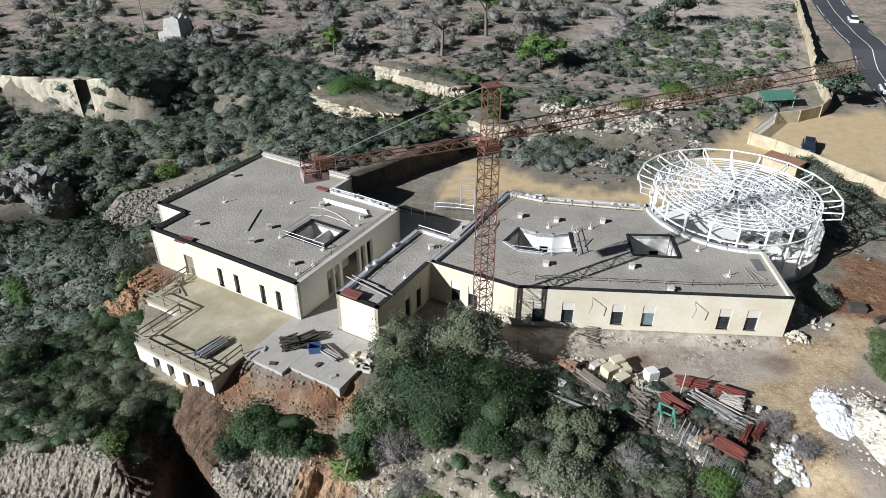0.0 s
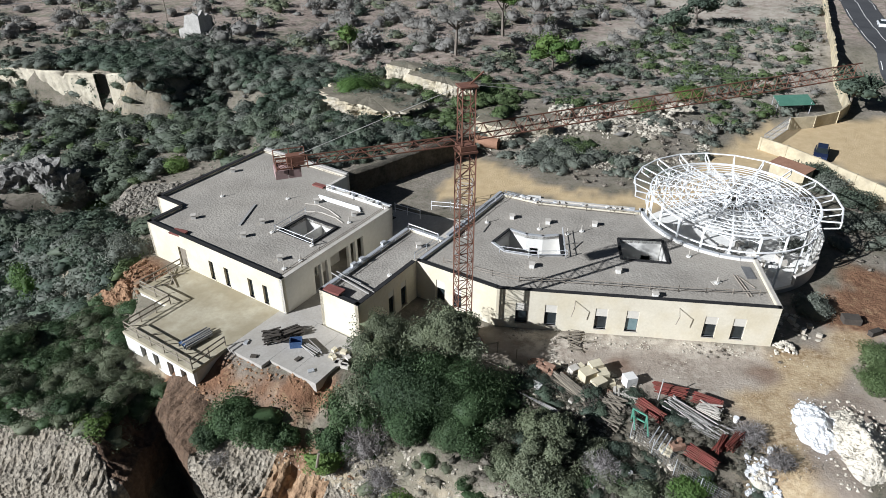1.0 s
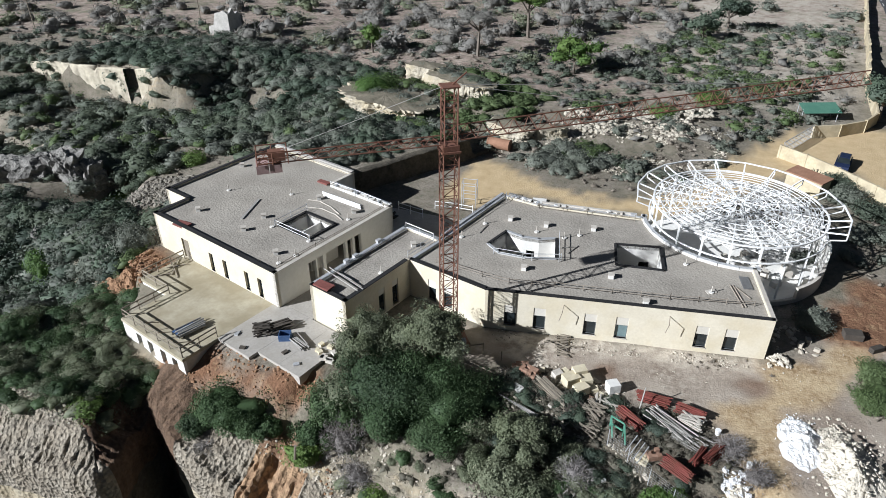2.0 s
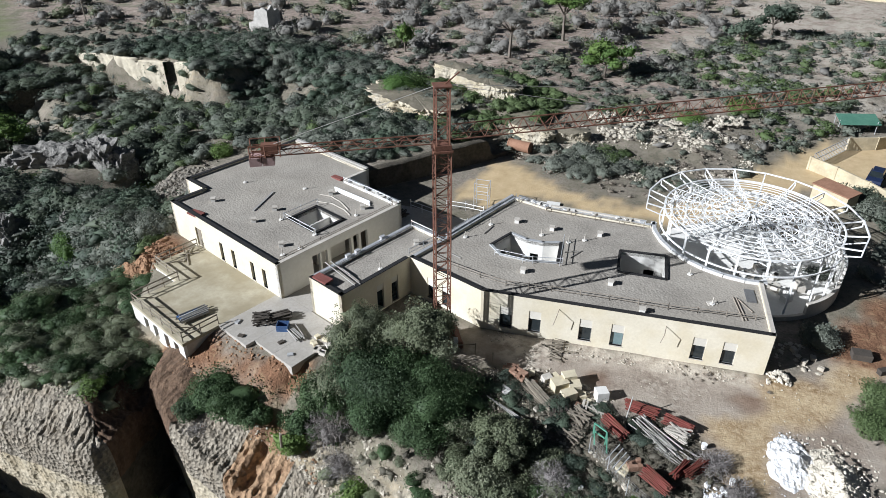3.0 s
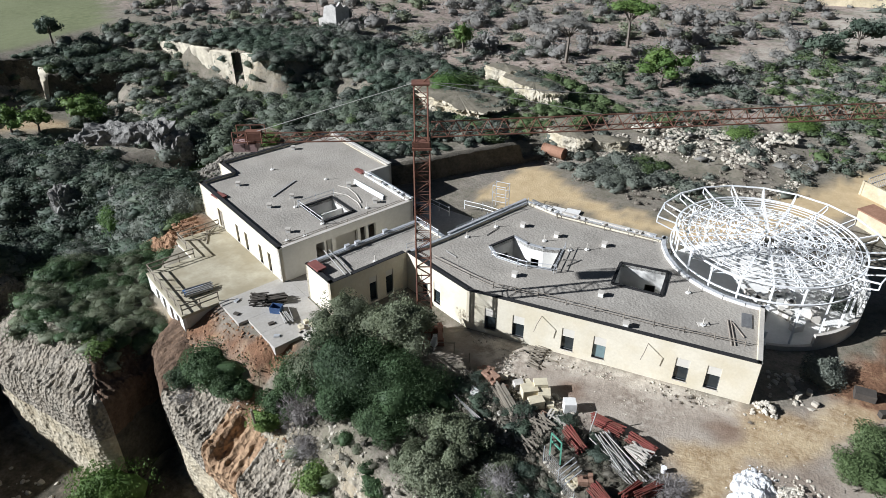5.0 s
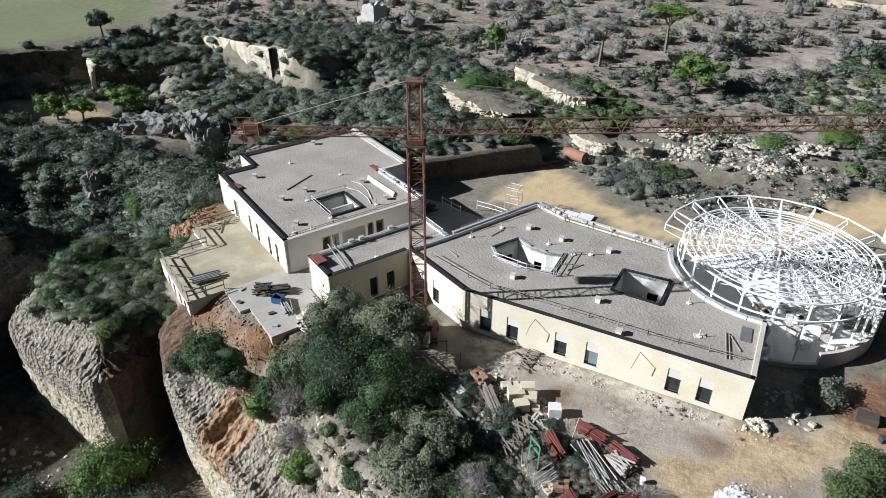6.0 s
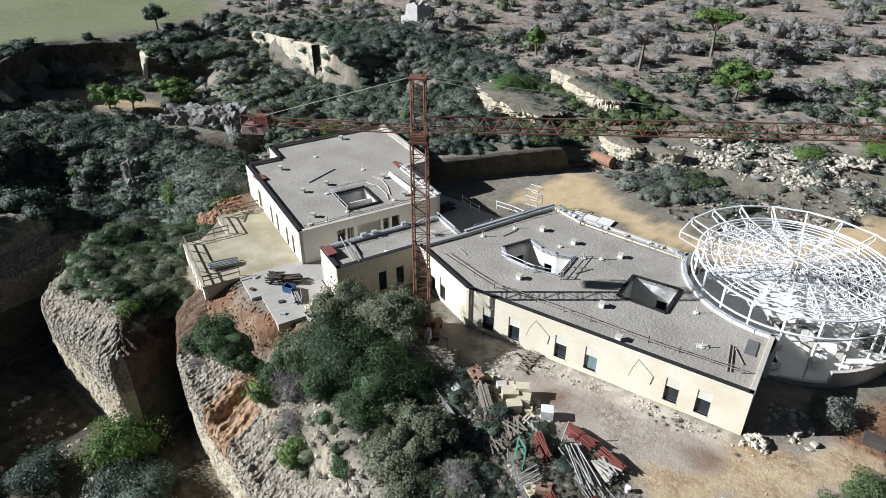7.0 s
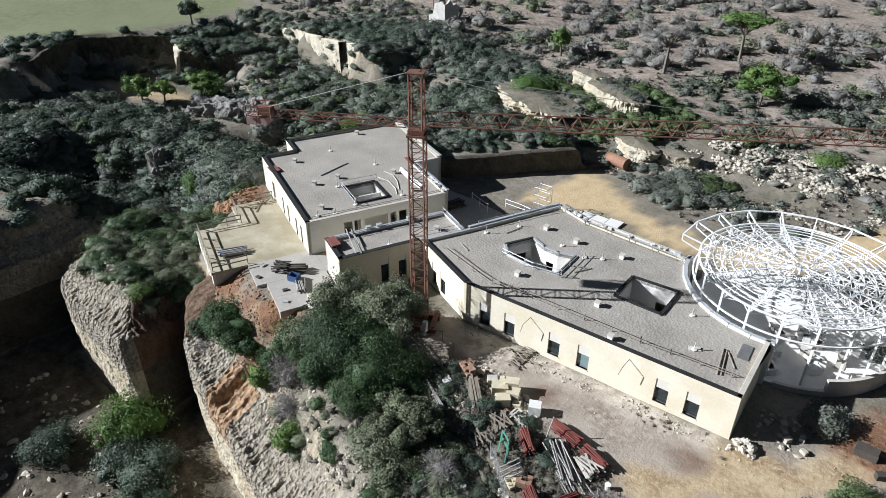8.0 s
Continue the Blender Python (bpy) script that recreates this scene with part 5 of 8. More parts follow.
for i, (x, y, r, h) in enumerate(((-6.0, 33.8, 1.7, 3.8), (-4.6, 32.4, 1.3, 1.8), (11.0, 33.2, 1.5, 2.0), (23.0, 34.6, 1.3, 1.3), (21.6, 36.8, 1.2, 1.1), (-17.6, 33.2, 1.1, 1.1))):
    bush(x, y, r, h, LEAF_LILAC, "bare grey leafless bush", 1800, 0.2, 130 + i, True)
for i, (x, y, r, h) in enumerate(((-2.6, 30.8, 1.5, 1.9), (17.0, 32.2, 1.25, 1.4), (-9.0, 33.4, 1.3, 1.6), (-44.5, 79.3, 1.7, 2.0), (-48.5, 53.2, 2.0, 3.4), (-27.6, 33.2, 1.3, 1.2), (-24.6, 100.4, 3.0, 3.4), (-22.0, 100.8, 2.0, 2.2), (20.5, 100, 1.9, 1.8), (28, 108, 2.4, 2.0), (-54, 74, 1.7, 1.8))):
    bush(x, y, r, h, LEAF_BRIGHT, "bright green rounded bush", 2600, 0.10, 140 + i)
for i, (x, y, r, h) in enumerate(((-23.6, 26.6, 3.0, 5.2), (-21.0, 24.6, 2.4, 3.0), (-17.0, 25.0, 2.6, 3.0), (-28.0, 20.5, 2.4, 2.6), (-14.0, 22.0, 2.4, 2.8))):
    bush(x, y, r, h, LEAF_BRIGHT if i == 0 else LEAF_DARK, "tall green bush on the quarry floor", 3600, 0.12, 160 + i)
for i, (x, y, r, h) in enumerate(((-36.4, 53.6, 2.1, 3.0), (-37.6, 50.0, 1.6, 2.2), (30.6, 53.4, 1.5, 1.8), (32.6, 64.5, 1.2, 1.2))):
    bush(x, y, r, h, LEAF_GREY, "pale grey-green bush against the building", 2600, 0.10, 170 + i)

for i, (x, y, r, h) in enumerate(((39.7, 82.5, 2.0, 2.4), (40.3, 79.2, 2.0, 2.2), (42.1, 75.5, 2.2, 2.4), (41.4, 70.6, 1.8, 2.0))):
    bush(x, y, r, h, LEAF_GREY if i % 2 else LEAF_MID, "spreading green bush inside the enclosure wall", 2200, 0.12, 190 + i)

for i, (x, y, r, h) in enumerate(((32.9, 43.6, 1.8, 1.9), (33.8, 46.9, 1.4, 1.5))):
    bush(x, y, r, h, LEAF_FRESH, "spreading green bush beside the sandy track", 3600, 0.085, 196 + i)

# brushwood round the stores and beside the sandy track
NORTH_VERGE = [(-2, 83.5), (3, 80.5), (8, 78), (13, 75.8), (18, 76.5), (25, 85), (28, 95), (22, 92), (12, 84.5), (4, 86)]
TRACK_SIDE = [(32, 43.5), (33.5, 47.5), (36.5, 50), (42, 50), (41, 40), (34, 34), (32.8, 41)]
def tangle(n, poly, lo, hi, seed, density):
    r = np.random.RandomState(seed)
    xs, ys = [p[0] for p in poly], [p[1] for p in poly]
    x, y = r.uniform(min(xs), max(xs), n), r.uniform(min(ys), max(ys), n)
    ok = (outside(x, y, poly) < 0) & (fbm(x * 0.4, y * 0.4, seed) > density)
    return np.stack([x[ok], y[ok], r.uniform(lo, hi, ok.sum())], 1)
scatter("brush_yard", tangle(820, DUFF_SHADE, 0.3, 0.8, 31, 0.2), BRUSH, LEAF_BRUSH, "dark dry brushwood round the stacked props", "scrub")
scatter("brush_yard_green", tangle(170, DUFF_SHADE, 0.35, 0.8, 32, 0.48), NEAR, LEAF_DARK, "low dark green bushes round the stacked props", "scrub")
scatter("brush_track", tangle(420, TRACK_SIDE, 0.3, 0.9, 33, 0.34), BRUSH, LEAF_DRY, "dry grey brush beside the sandy track", "scrub")
scatter("brush_track_green", tangle(60, TRACK_SIDE, 0.5, 1.1, 34, 0.5), NEAR, LEAF_DARK, "green bushes beside the sandy track", "scrub")
scatter("brush_verge", tangle(420, NORTH_VERGE, 0.35, 0.95, 36, 0.36), BRUSH, LEAF_DRY, "dry twiggy brush beside the sandy track", "scrub")
scatter("brush_open", tangle(150, OPEN_WEST, 0.25, 0.6, 37, 0.45), TUFTS, LEAF_DRY, "dry grass tufts on the open ground", "scrub")
scatter("brush_wall", tangle(70, [(18, 47.0), (25.4, 47.2), (26, 45.4), (22, 44.6), (17, 46.3)], 0.12, 0.32, 35, 0.5), TWIGS, LEAF_DRY, "low dry weeds at the wall's foot", "weeds")

GROVE = [(-125, 122), (-85, 122), (-30, 122), (20, 124), (28, 150), (36, 190), (30, 240), (-120, 240), (-170, 190)]
PUFFS = [leaf_cloud(170, 1.0, 1.0, 0.12, 10, 200 + s, 1, 0.72, 0.6, 0.2) for s in range(6)]
scatter("grove_near", spots_in(640, GROVE, 1.5, 2.8, 41, 0.34), PUFFS, LEAF_GROVE, "rows of bare grey fruit trees on red soil", "trees")
scatter("grove_near_olive", spots_in(330, GROVE, 1.4, 2.6, 42, 0.42), FAR, LEAF_OLIVE, "grey-green olive trees on red soil", "trees")
scatter("grove_near_dark", spots_in(150, GROVE, 1.0, 2.0, 43, 0.48), FAR, LEAF_DARK, "dark evergreen bushes on red soil", "trees")
scatter("track_clump", tangle(26, [(3, 82), (5, 85), (10, 89), (12.5, 88.5), (11, 84.5), (7, 81)], 1.0, 2.0, 45, 0.0), NEAR, LEAF_GREY, "clump of grey-green bushes beside the sandy track", "scrub")
scatter("track_clump_green", tangle(12, [(4, 84), (8, 90), (12.5, 90), (11, 85)], 0.9, 1.7, 46, 0.0), NEAR, LEAF_FRESH, "green bushes in the clump beside the track", "scrub")
GREEN_BELT = [(8, 98), (24, 92), (36, 100), (48, 112), (58, 148), (40, 165), (18, 140), (6, 116)]
scatter("scrub_green", spots_in(560, GREEN_BELT, 0.6, 1.8, 51, 0.47), FAR, LEAF_FRESH, "spreading green bushes beyond the rubble", "scrub")
scatter("scrub_green_west", spots_in(420, WEST_SCRUB, 0.7, 1.7, 52, 0.5), SMALL, LEAF_FRESH, "fresh green bushes in the maquis", "scrub")
scatter("scrub_ledge", spots_in(160, [(-24, 94), (-2, 90), (4, 104), (-10, 112), (-24, 106)], 0.7, 1.9, 53, 0.3), SMALL, LEAF_FRESH, "green bushes round the rock ledge", "scrub")

# ---- rocks and rubble ----
def stones(name, n, poly, lo, hi, material, label, seed, lift=None, power=3.0, density=0.0):
    """Loose angular stones in one object."""
    r = np.random.RandomState(seed)
    xs, ys = [p[0] for p in poly], [p[1] for p in poly]
    x, y = r.uniform(min(xs), max(xs), n), r.uniform(min(ys), max(ys), n)
    ok = (outside(x, y, poly) < 0) & (fbm(x * 0.4, y * 0.4, seed) > density)
    x, y = x[ok], y[ok]
    z = height(x, y) + (lift(x, y) if lift else 0)
    s = lo + (hi - lo) * r.rand(len(x)) ** power
    V = ICO_V[None] * r.uniform(0.65, 1.3, (len(x), 12, 1)) * s[:, None, None] * r.uniform(0.7, 1.2, (len(x), 1, 3))
    V[:, :, 2] *= 0.7
    a = r.uniform(0, 6.28, len(x))
    c, d = np.cos(a)[:, None], np.sin(a)[:, None]
    V = np.stack([V[:, :, 0] * c - V[:, :, 1] * d, V[:, :, 0] * d + V[:, :, 1] * c, V[:, :, 2]], 2) + np.stack([x, y, z + s * 0.1], 1)[:, None]
    F = ICO_F[None] + (np.arange(len(x)) * 12)[:, None, None]
    return tagged(new(name, tri_mesh(name, V.reshape(-1, 3), F.reshape(-1, 3), material, False)), label, "rubble", kind="stuff")

def boulder(x, y, size, seed, material, label, z=None, yaw=0.0):
    """A weathered crag: a lumpy, ledged block."""
    bm = bmesh.new()
    bmesh.ops.create_icosphere(bm, subdivisions=4, radius=1.0)
    for v in bm.verts:
        p = v.co.copy()
        q = Vector((max(-0.75, min(0.75, p.x)), max(-0.75, min(0.75, p.y)), max(-0.7, min(0.7, p.z)))) * 1.2
        k = 1 + 0.34 * noise.noise(p * 1.7 + Vector((seed, 0, 0))) + 0.26 * noise.noise(p * 4.1 + Vector((0, seed, 0))) + 0.14 * noise.noise(p * 9 + Vector((seed, seed, 0)))
        k += 0.06 * math.sin(p.z * 14 + seed)
        v.co = Vector((q.x * size[0] * k, q.y * size[1] * k, q.z * size[2] * k))
    ob = tagged(new("rock", meshed("rock", bm, material)), label, "rock")
    ob.location = (x, y, float(height(np.array(x), np.array(y))) + size[2] * 0.35 if z is None else z)
    ob.rotation_euler = (0, 0, radians(yaw))
    return ob

CRAG = mat("weathered_limestone_crag", (0.22, 0.195, 0.15), (0.66, 0.60, 0.48), 0.95, 1.6, 0.5, 0.9, 3.5, tint=(0.50, 0.42, 0.27), tint_scale=0.35, tint_amount=0.5, bump_dist=0.3)
GREYCRAG = mat("grey_limestone_crag", (0.05, 0.048, 0.044), (0.40, 0.385, 0.355), 0.95, 1.6, 0.5, 0.9, 3.5, bump_dist=0.3)
TURF = mat("thin_dry_turf", (0.085, 0.08, 0.055), (0.24, 0.21, 0.16), 0.95, 3.0, 0.6, 0.6, 6.0, bump_dist=0.15)
def ledge_rock(x, y, z0, z1, half, deep, yaw, seed, material, label):
    """A bedded limestone outcrop: uneven strata one over another, with a broken edge and a flat top."""
    bm = bmesh.new()
    n, beds, rings = 150, 11, []
    rr = random.Random(seed)
    for k in range(beds):
        f = k / (beds - 1)
        push = rr.uniform(-0.08, 0.08) + 0.14 * f
        for e in (0.0, 0.85):
            z = z0 + (z1 - z0) * (k + e) / beds
            ring = []
            for i in range(n):
                a = 2 * math.pi * i / n
                c, d = math.cos(a), math.sin(a)
                w = (abs(c) ** 3.2 + abs(d) ** 3.2) ** (-1 / 3.2)
                p = Vector((c * w * half, d * w * deep, 0))
                q = 0.86 + push + 0.22 * noise.noise(p * 0.35 + Vector((seed, 0, z * 0.3))) + 0.16 * noise.noise(p * 0.9 + Vector((0, seed, z * 0.7))) + 0.10 * noise.noise(p * 2.3 + Vector((seed, 0, z * 1.6))) + 0.05 * noise.noise(p * 5 + Vector((0, 0, z * 3)))
                ring.append(bm.verts.new((p.x * q, p.y * q, z + 0.25 * noise.noise(p * 0.5 + Vector((seed, 3, 0))) * f)))
            rings.append(ring)
    for p, q in zip(rings, rings[1:]):
        for i in range(n):
            bm.faces.new((p[i], p[(i + 1) % n], q[(i + 1) % n], q[i]))
    mid = bm.verts.new((0, 0, z1 + 0.3))
    for i in range(n):
        bm.faces.new((rings[-1][i], rings[-1][(i + 1) % n], mid)).material_index = 1
    bm.faces.new(rings[0][::-1])
    ob = tagged(new("rock", meshed("rock", bm, material)), label, "rock")
    ob.data.materials.append(TURF)
    ob.location = (x, y, 0)
    ob.rotation_euler = (0, 0, radians(yaw))
    return ob

ledge_rock(-21.0, 97.0, -1.5, 2.6, 8.2, 3.6, -24, 3, CRAG, "overhanging bedded limestone ledge lit by the sun")
ledge_rock(-10.5, 103.4, -1.5, 4.2, 6.6, 2.6, -32, 8, CRAG, "crumbling limestone face among scrub")
ledge_rock(-17.0, 107.8, -1.0, 4.6, 3.6, 2.0, -20, 11, CRAG, "crumbling limestone face among scrub")
for i, (x, y, r, h) in enumerate(((-23.4, 99.0, 1.6, 1.3), (-20.6, 98.6, 1.5, 1.0), (-18.0, 96.8, 1.5, 1.1), (-16.2, 95.6, 1.2, 0.9), (-13.2, 105.2, 1.5, 1.2), (-10.6, 103.8, 1.5, 1.0), (-8.0, 102.4, 1.4, 1.1), (-6.4, 100.6, 1.2, 0.9), (-17.6, 108.4, 1.4, 1.0))):
    bush(x, y, r, h, LEAF_GREY if i % 3 else LEAF_MID, "low scrub on the rock ledge", 500, 0.14, 210 + i, False, (2.3 if i < 4 else 4.1) - float(height(np.array(x), np.array(y))))
ledge_rock(-1.0, 89.6, -0.5, 2.5, 3.4, 1.4, -24, 15, CRAG, "pale quarried rock face behind the track")
ledge_rock(4.6, 90.2, -0.5, 2.2, 2.6, 1.2, 12, 19, CRAG, "pale quarried rock face behind the track")
for i, (x, y, sx, sy, sz) in enumerate(((-60.5, 73.0, 2.8, 1.8, 2.6), (-64.6, 71.5, 2.6, 1.8, 2.3), (-69, 70.5, 2.8, 1.9, 2.0), (-57.2, 74.0, 1.6, 1.5, 2.4), (-56.6, 52.8, 1.5, 1.3, 3.0), (-50.5, 55.3, 0.5, 0.45, 1.8), (-73.5, 69.2, 2.8, 2.2, 2.0), (-77.5, 67.5, 2.4, 2.0, 1.6))):
    boulder(x, y, (sx, sy, sz), 31 + i * 2, GREYCRAG, "weathered grey limestone crag in the maquis", yaw=20 * i)
stones("rubble_track", 5200, [(-4, 86), (6, 83), (20, 80), (27, 86), (31, 97), (12, 97), (0, 92)], 0.05, 0.32, ROCKY, "loose pale limestone rubble behind the track", 3, density=0.46)
stones("rubble_bank", 5200, [(4, 94), (10, 92.5), (16, 92.5), (22, 92), (27, 96), (28, 103), (18, 102), (8, 100)], 0.06, 0.42, ROCKY, "bank of pale tumbled limestone blocks", 63, density=0.44,
       lift=lambda x, y: 0.5 * smooth(92, 98, y) * (0.4 + fbm(x * 0.5, y * 0.5, 64)))
stones("rubble_ledge", 260, [(-26, 92), (-14, 88), (-11, 91), (-14, 94), (-25, 96)], 0.1, 0.6, ROCKY, "fallen blocks below the rock ledge", 65)
stones("rubble_slope", 2600, [(-24, 38), (-20, 40), (-9, 38), (-7, 33), (-5, 29), (-12, 30), (-19, 32.5)], 0.03, 0.2, REDROCK, "broken stones on the red earth slope", 4, density=0.35)
stones("rubble_front", 5200, [(-9, 30), (-8, 34), (-3, 36), (8, 37), (14, 36), (22, 30), (14, 23), (4, 26.5), (-3, 28.6)], 0.025, 0.24, ROCKY, "pale stones between the bushes", 5, density=0.3)
stones("rubble_brow", 2600, [(-41, 31), (-41, 34), (-34, 33.5), (-26, 33.5), (-24.5, 31), (-24.5, 29.2), (-31, 29.8), (-38, 30.4)], 0.02, 0.16, DARKROCK, "crumbs of rock on the ridge's brow", 66, density=0.25)
stones("rubble_edge", 2400, [(-19.5, 33.4), (-18, 35.5), (-8, 34), (0, 30.5), (0, 28), (-6.5, 29.5), (-14.8, 31.6)], 0.02, 0.17, ROCKY, "crumbs of rock on the quarry's edge", 67, density=0.25)
stones("rubble_west", 2600, STONE_BANK, 0.08, 0.45, DARKROCK, "bank of dark broken stones beside the building", 6, density=0.25)
stones("rubble_spoil", 700, [(-36.5, 45.5), (-31.5, 46.5), (-30, 50.5), (-33.5, 52.5), (-38, 49)], 0.04, 0.3, REDROCK, "heap of reddish spoil and stones beside the terrace", 7,
       lambda x, y: 1.6 * smooth(3.5, 0, np.hypot(x + 33.6, y - 48.6)) * np.random.RandomState(1).rand(len(x)))
stones("rubble_floor", 600, [(-40, 26), (-24, 27), (-12, 27), (-6, 20), (-20, 12), (-40, 16)], 0.05, 0.5, ROCKY, "rubble on the quarry floor", 8, density=0.35)
stones("rubble_pit", 500, [(-95, 84), (-70, 92), (-58, 94), (-52, 88), (-70, 82), (-84, 76)], 0.15, 0.9, ROCKY, "stones on the old pit's floor", 9, density=0.45)
stones("pebbles_yard", 500, [(1, 46), (26, 46.8), (33, 50), (31, 38), (22, 34), (12, 38), (2, 42)], 0.02, 0.1, ROCKY, "small stones and crumbs in the yard", 10, density=0.4)
stones("rubble_ridge", 700, [(-24.8, 31), (-25, 34), (-32, 34), (-39, 33.5), (-39, 30), (-32, 30)], 0.03, 0.22, ROCKY, "stones on the ridge's bare edge", 11, density=0.3)

# the heap of white lime
def heap(name, cx, cy, rx, ry, h, material, label, seed):
    bm = bmesh.new()
    n, m = 96, 34
    base = float(height(np.array(cx), np.array(cy)))
    rows = []
    for i in range(m):
        rr = 1 - i / (m - 1)
        rows.append([])
        for k in range(n):
            a = 2 * math.pi * k / n
            w = 1 + 0.25 * noise.noise((math.cos(a) * 1.3 + seed, math.sin(a) * 1.3, 0))
            x, y = cx + rx * rr * w * math.cos(a), cy + ry * rr * w * math.sin(a)
            z = h * (1 - rr ** 1.5) * (0.75 + 0.5 * noise.noise((x * 0.7, y * 0.7, seed))) + (0.2 * noise.noise((x * 1.8, y * 1.8, seed + 3)) + 0.09 * noise.noise((x * 5, y * 5, seed)) + 0.05 * noise.noise((x * 12, y * 12, seed))) * min(1, (1 - rr) * 5)
            rows[-1].append(bm.verts.new((x, y, z - 0.12 + base)))
    for i in range(m - 1):
        for k in range(n):
            bm.faces.new((rows[i][k], rows[i][(k + 1) % n], rows[i + 1][(k + 1) % n], rows[i + 1][k]))
    return single(name, bm, material, label, "heap")

heap("lime_mound", 26.6, 38.6, 1.7, 2.9, 1.1, RUBBLE, "heap of bright white lime at the yard's edge", 4)
heap("spoil_mound", 29.2, 37.2, 2.3, 3.7, 1.5, LIME, "heap of cream limestone spoil beside the white lime", 9)
heap("rubble_mound", 21.6, 33.9, 0.9, 1.3, 0.5, LIME, "small heap of broken white slabs by the track", 12)
heap("earth_mound", -34.0, 48.8, 2.9, 2.5, 1.5, REDROCK, "mound of reddish spoil and stones beside the terrace", 17)
stones("lime_crumbs", 260, [(24.6, 35.5), (25, 41), (27.5, 42), (29, 40), (27.5, 35)], 0.015, 0.08, RUBBLE, "white crumbs spilled round the lime heap", 12,
       lambda x, y: 1.0 * smooth(1.2, 0.1, np.hypot((x - 26.6) / 1.7, (y - 38.6) / 2.9)))
stones("spoil_crumbs", 700, [(26.5, 33), (27, 41), (29.5, 42), (32.5, 40), (32, 33)], 0.02, 0.16, LIME, "cream stones on the spoil heap", 15,
       lambda x, y: 1.35 * smooth(1.2, 0.1, np.hypot((x - 29.2) / 2.3, (y - 37.2) / 3.7)))
stones("slab_crumbs", 160, [(20.6, 32.4), (20.8, 35.2), (22.5, 35.2), (22.8, 32.4)], 0.08, 0.3, RUBBLE, "broken white slabs heaped by the track", 16,
       lambda x, y: 0.35 * smooth(1.3, 0.2, np.hypot(x - 21.6, y - 33.9)))
stones("wall_crumbs", 900, [(3, 46.9), (25.6, 47.5), (26.6, 46.4), (20, 45.6), (3, 45.4)], 0.02, 0.14, ROCKY, "mortar crumbs and stones along the wall's foot", 17, density=0.44)
stones("corner_rubble", 120, [(25.9, 46.6), (26.0, 48), (27.6, 48.2), (27.8, 46.8)], 0.08, 0.3, LIME, "pile of broken pale stones at the building's corner", 18,
       lambda x, y: 0.4 * smooth(1.1, 0.2, np.hypot(x - 26.8, y - 47.4)))
stones("shade_blocks", 34, [(26.6, 49), (26.6, 52.5), (30, 52.5), (30, 49)], 0.16, 0.3, ROCKY, "loose blocks in the building's shade", 19)

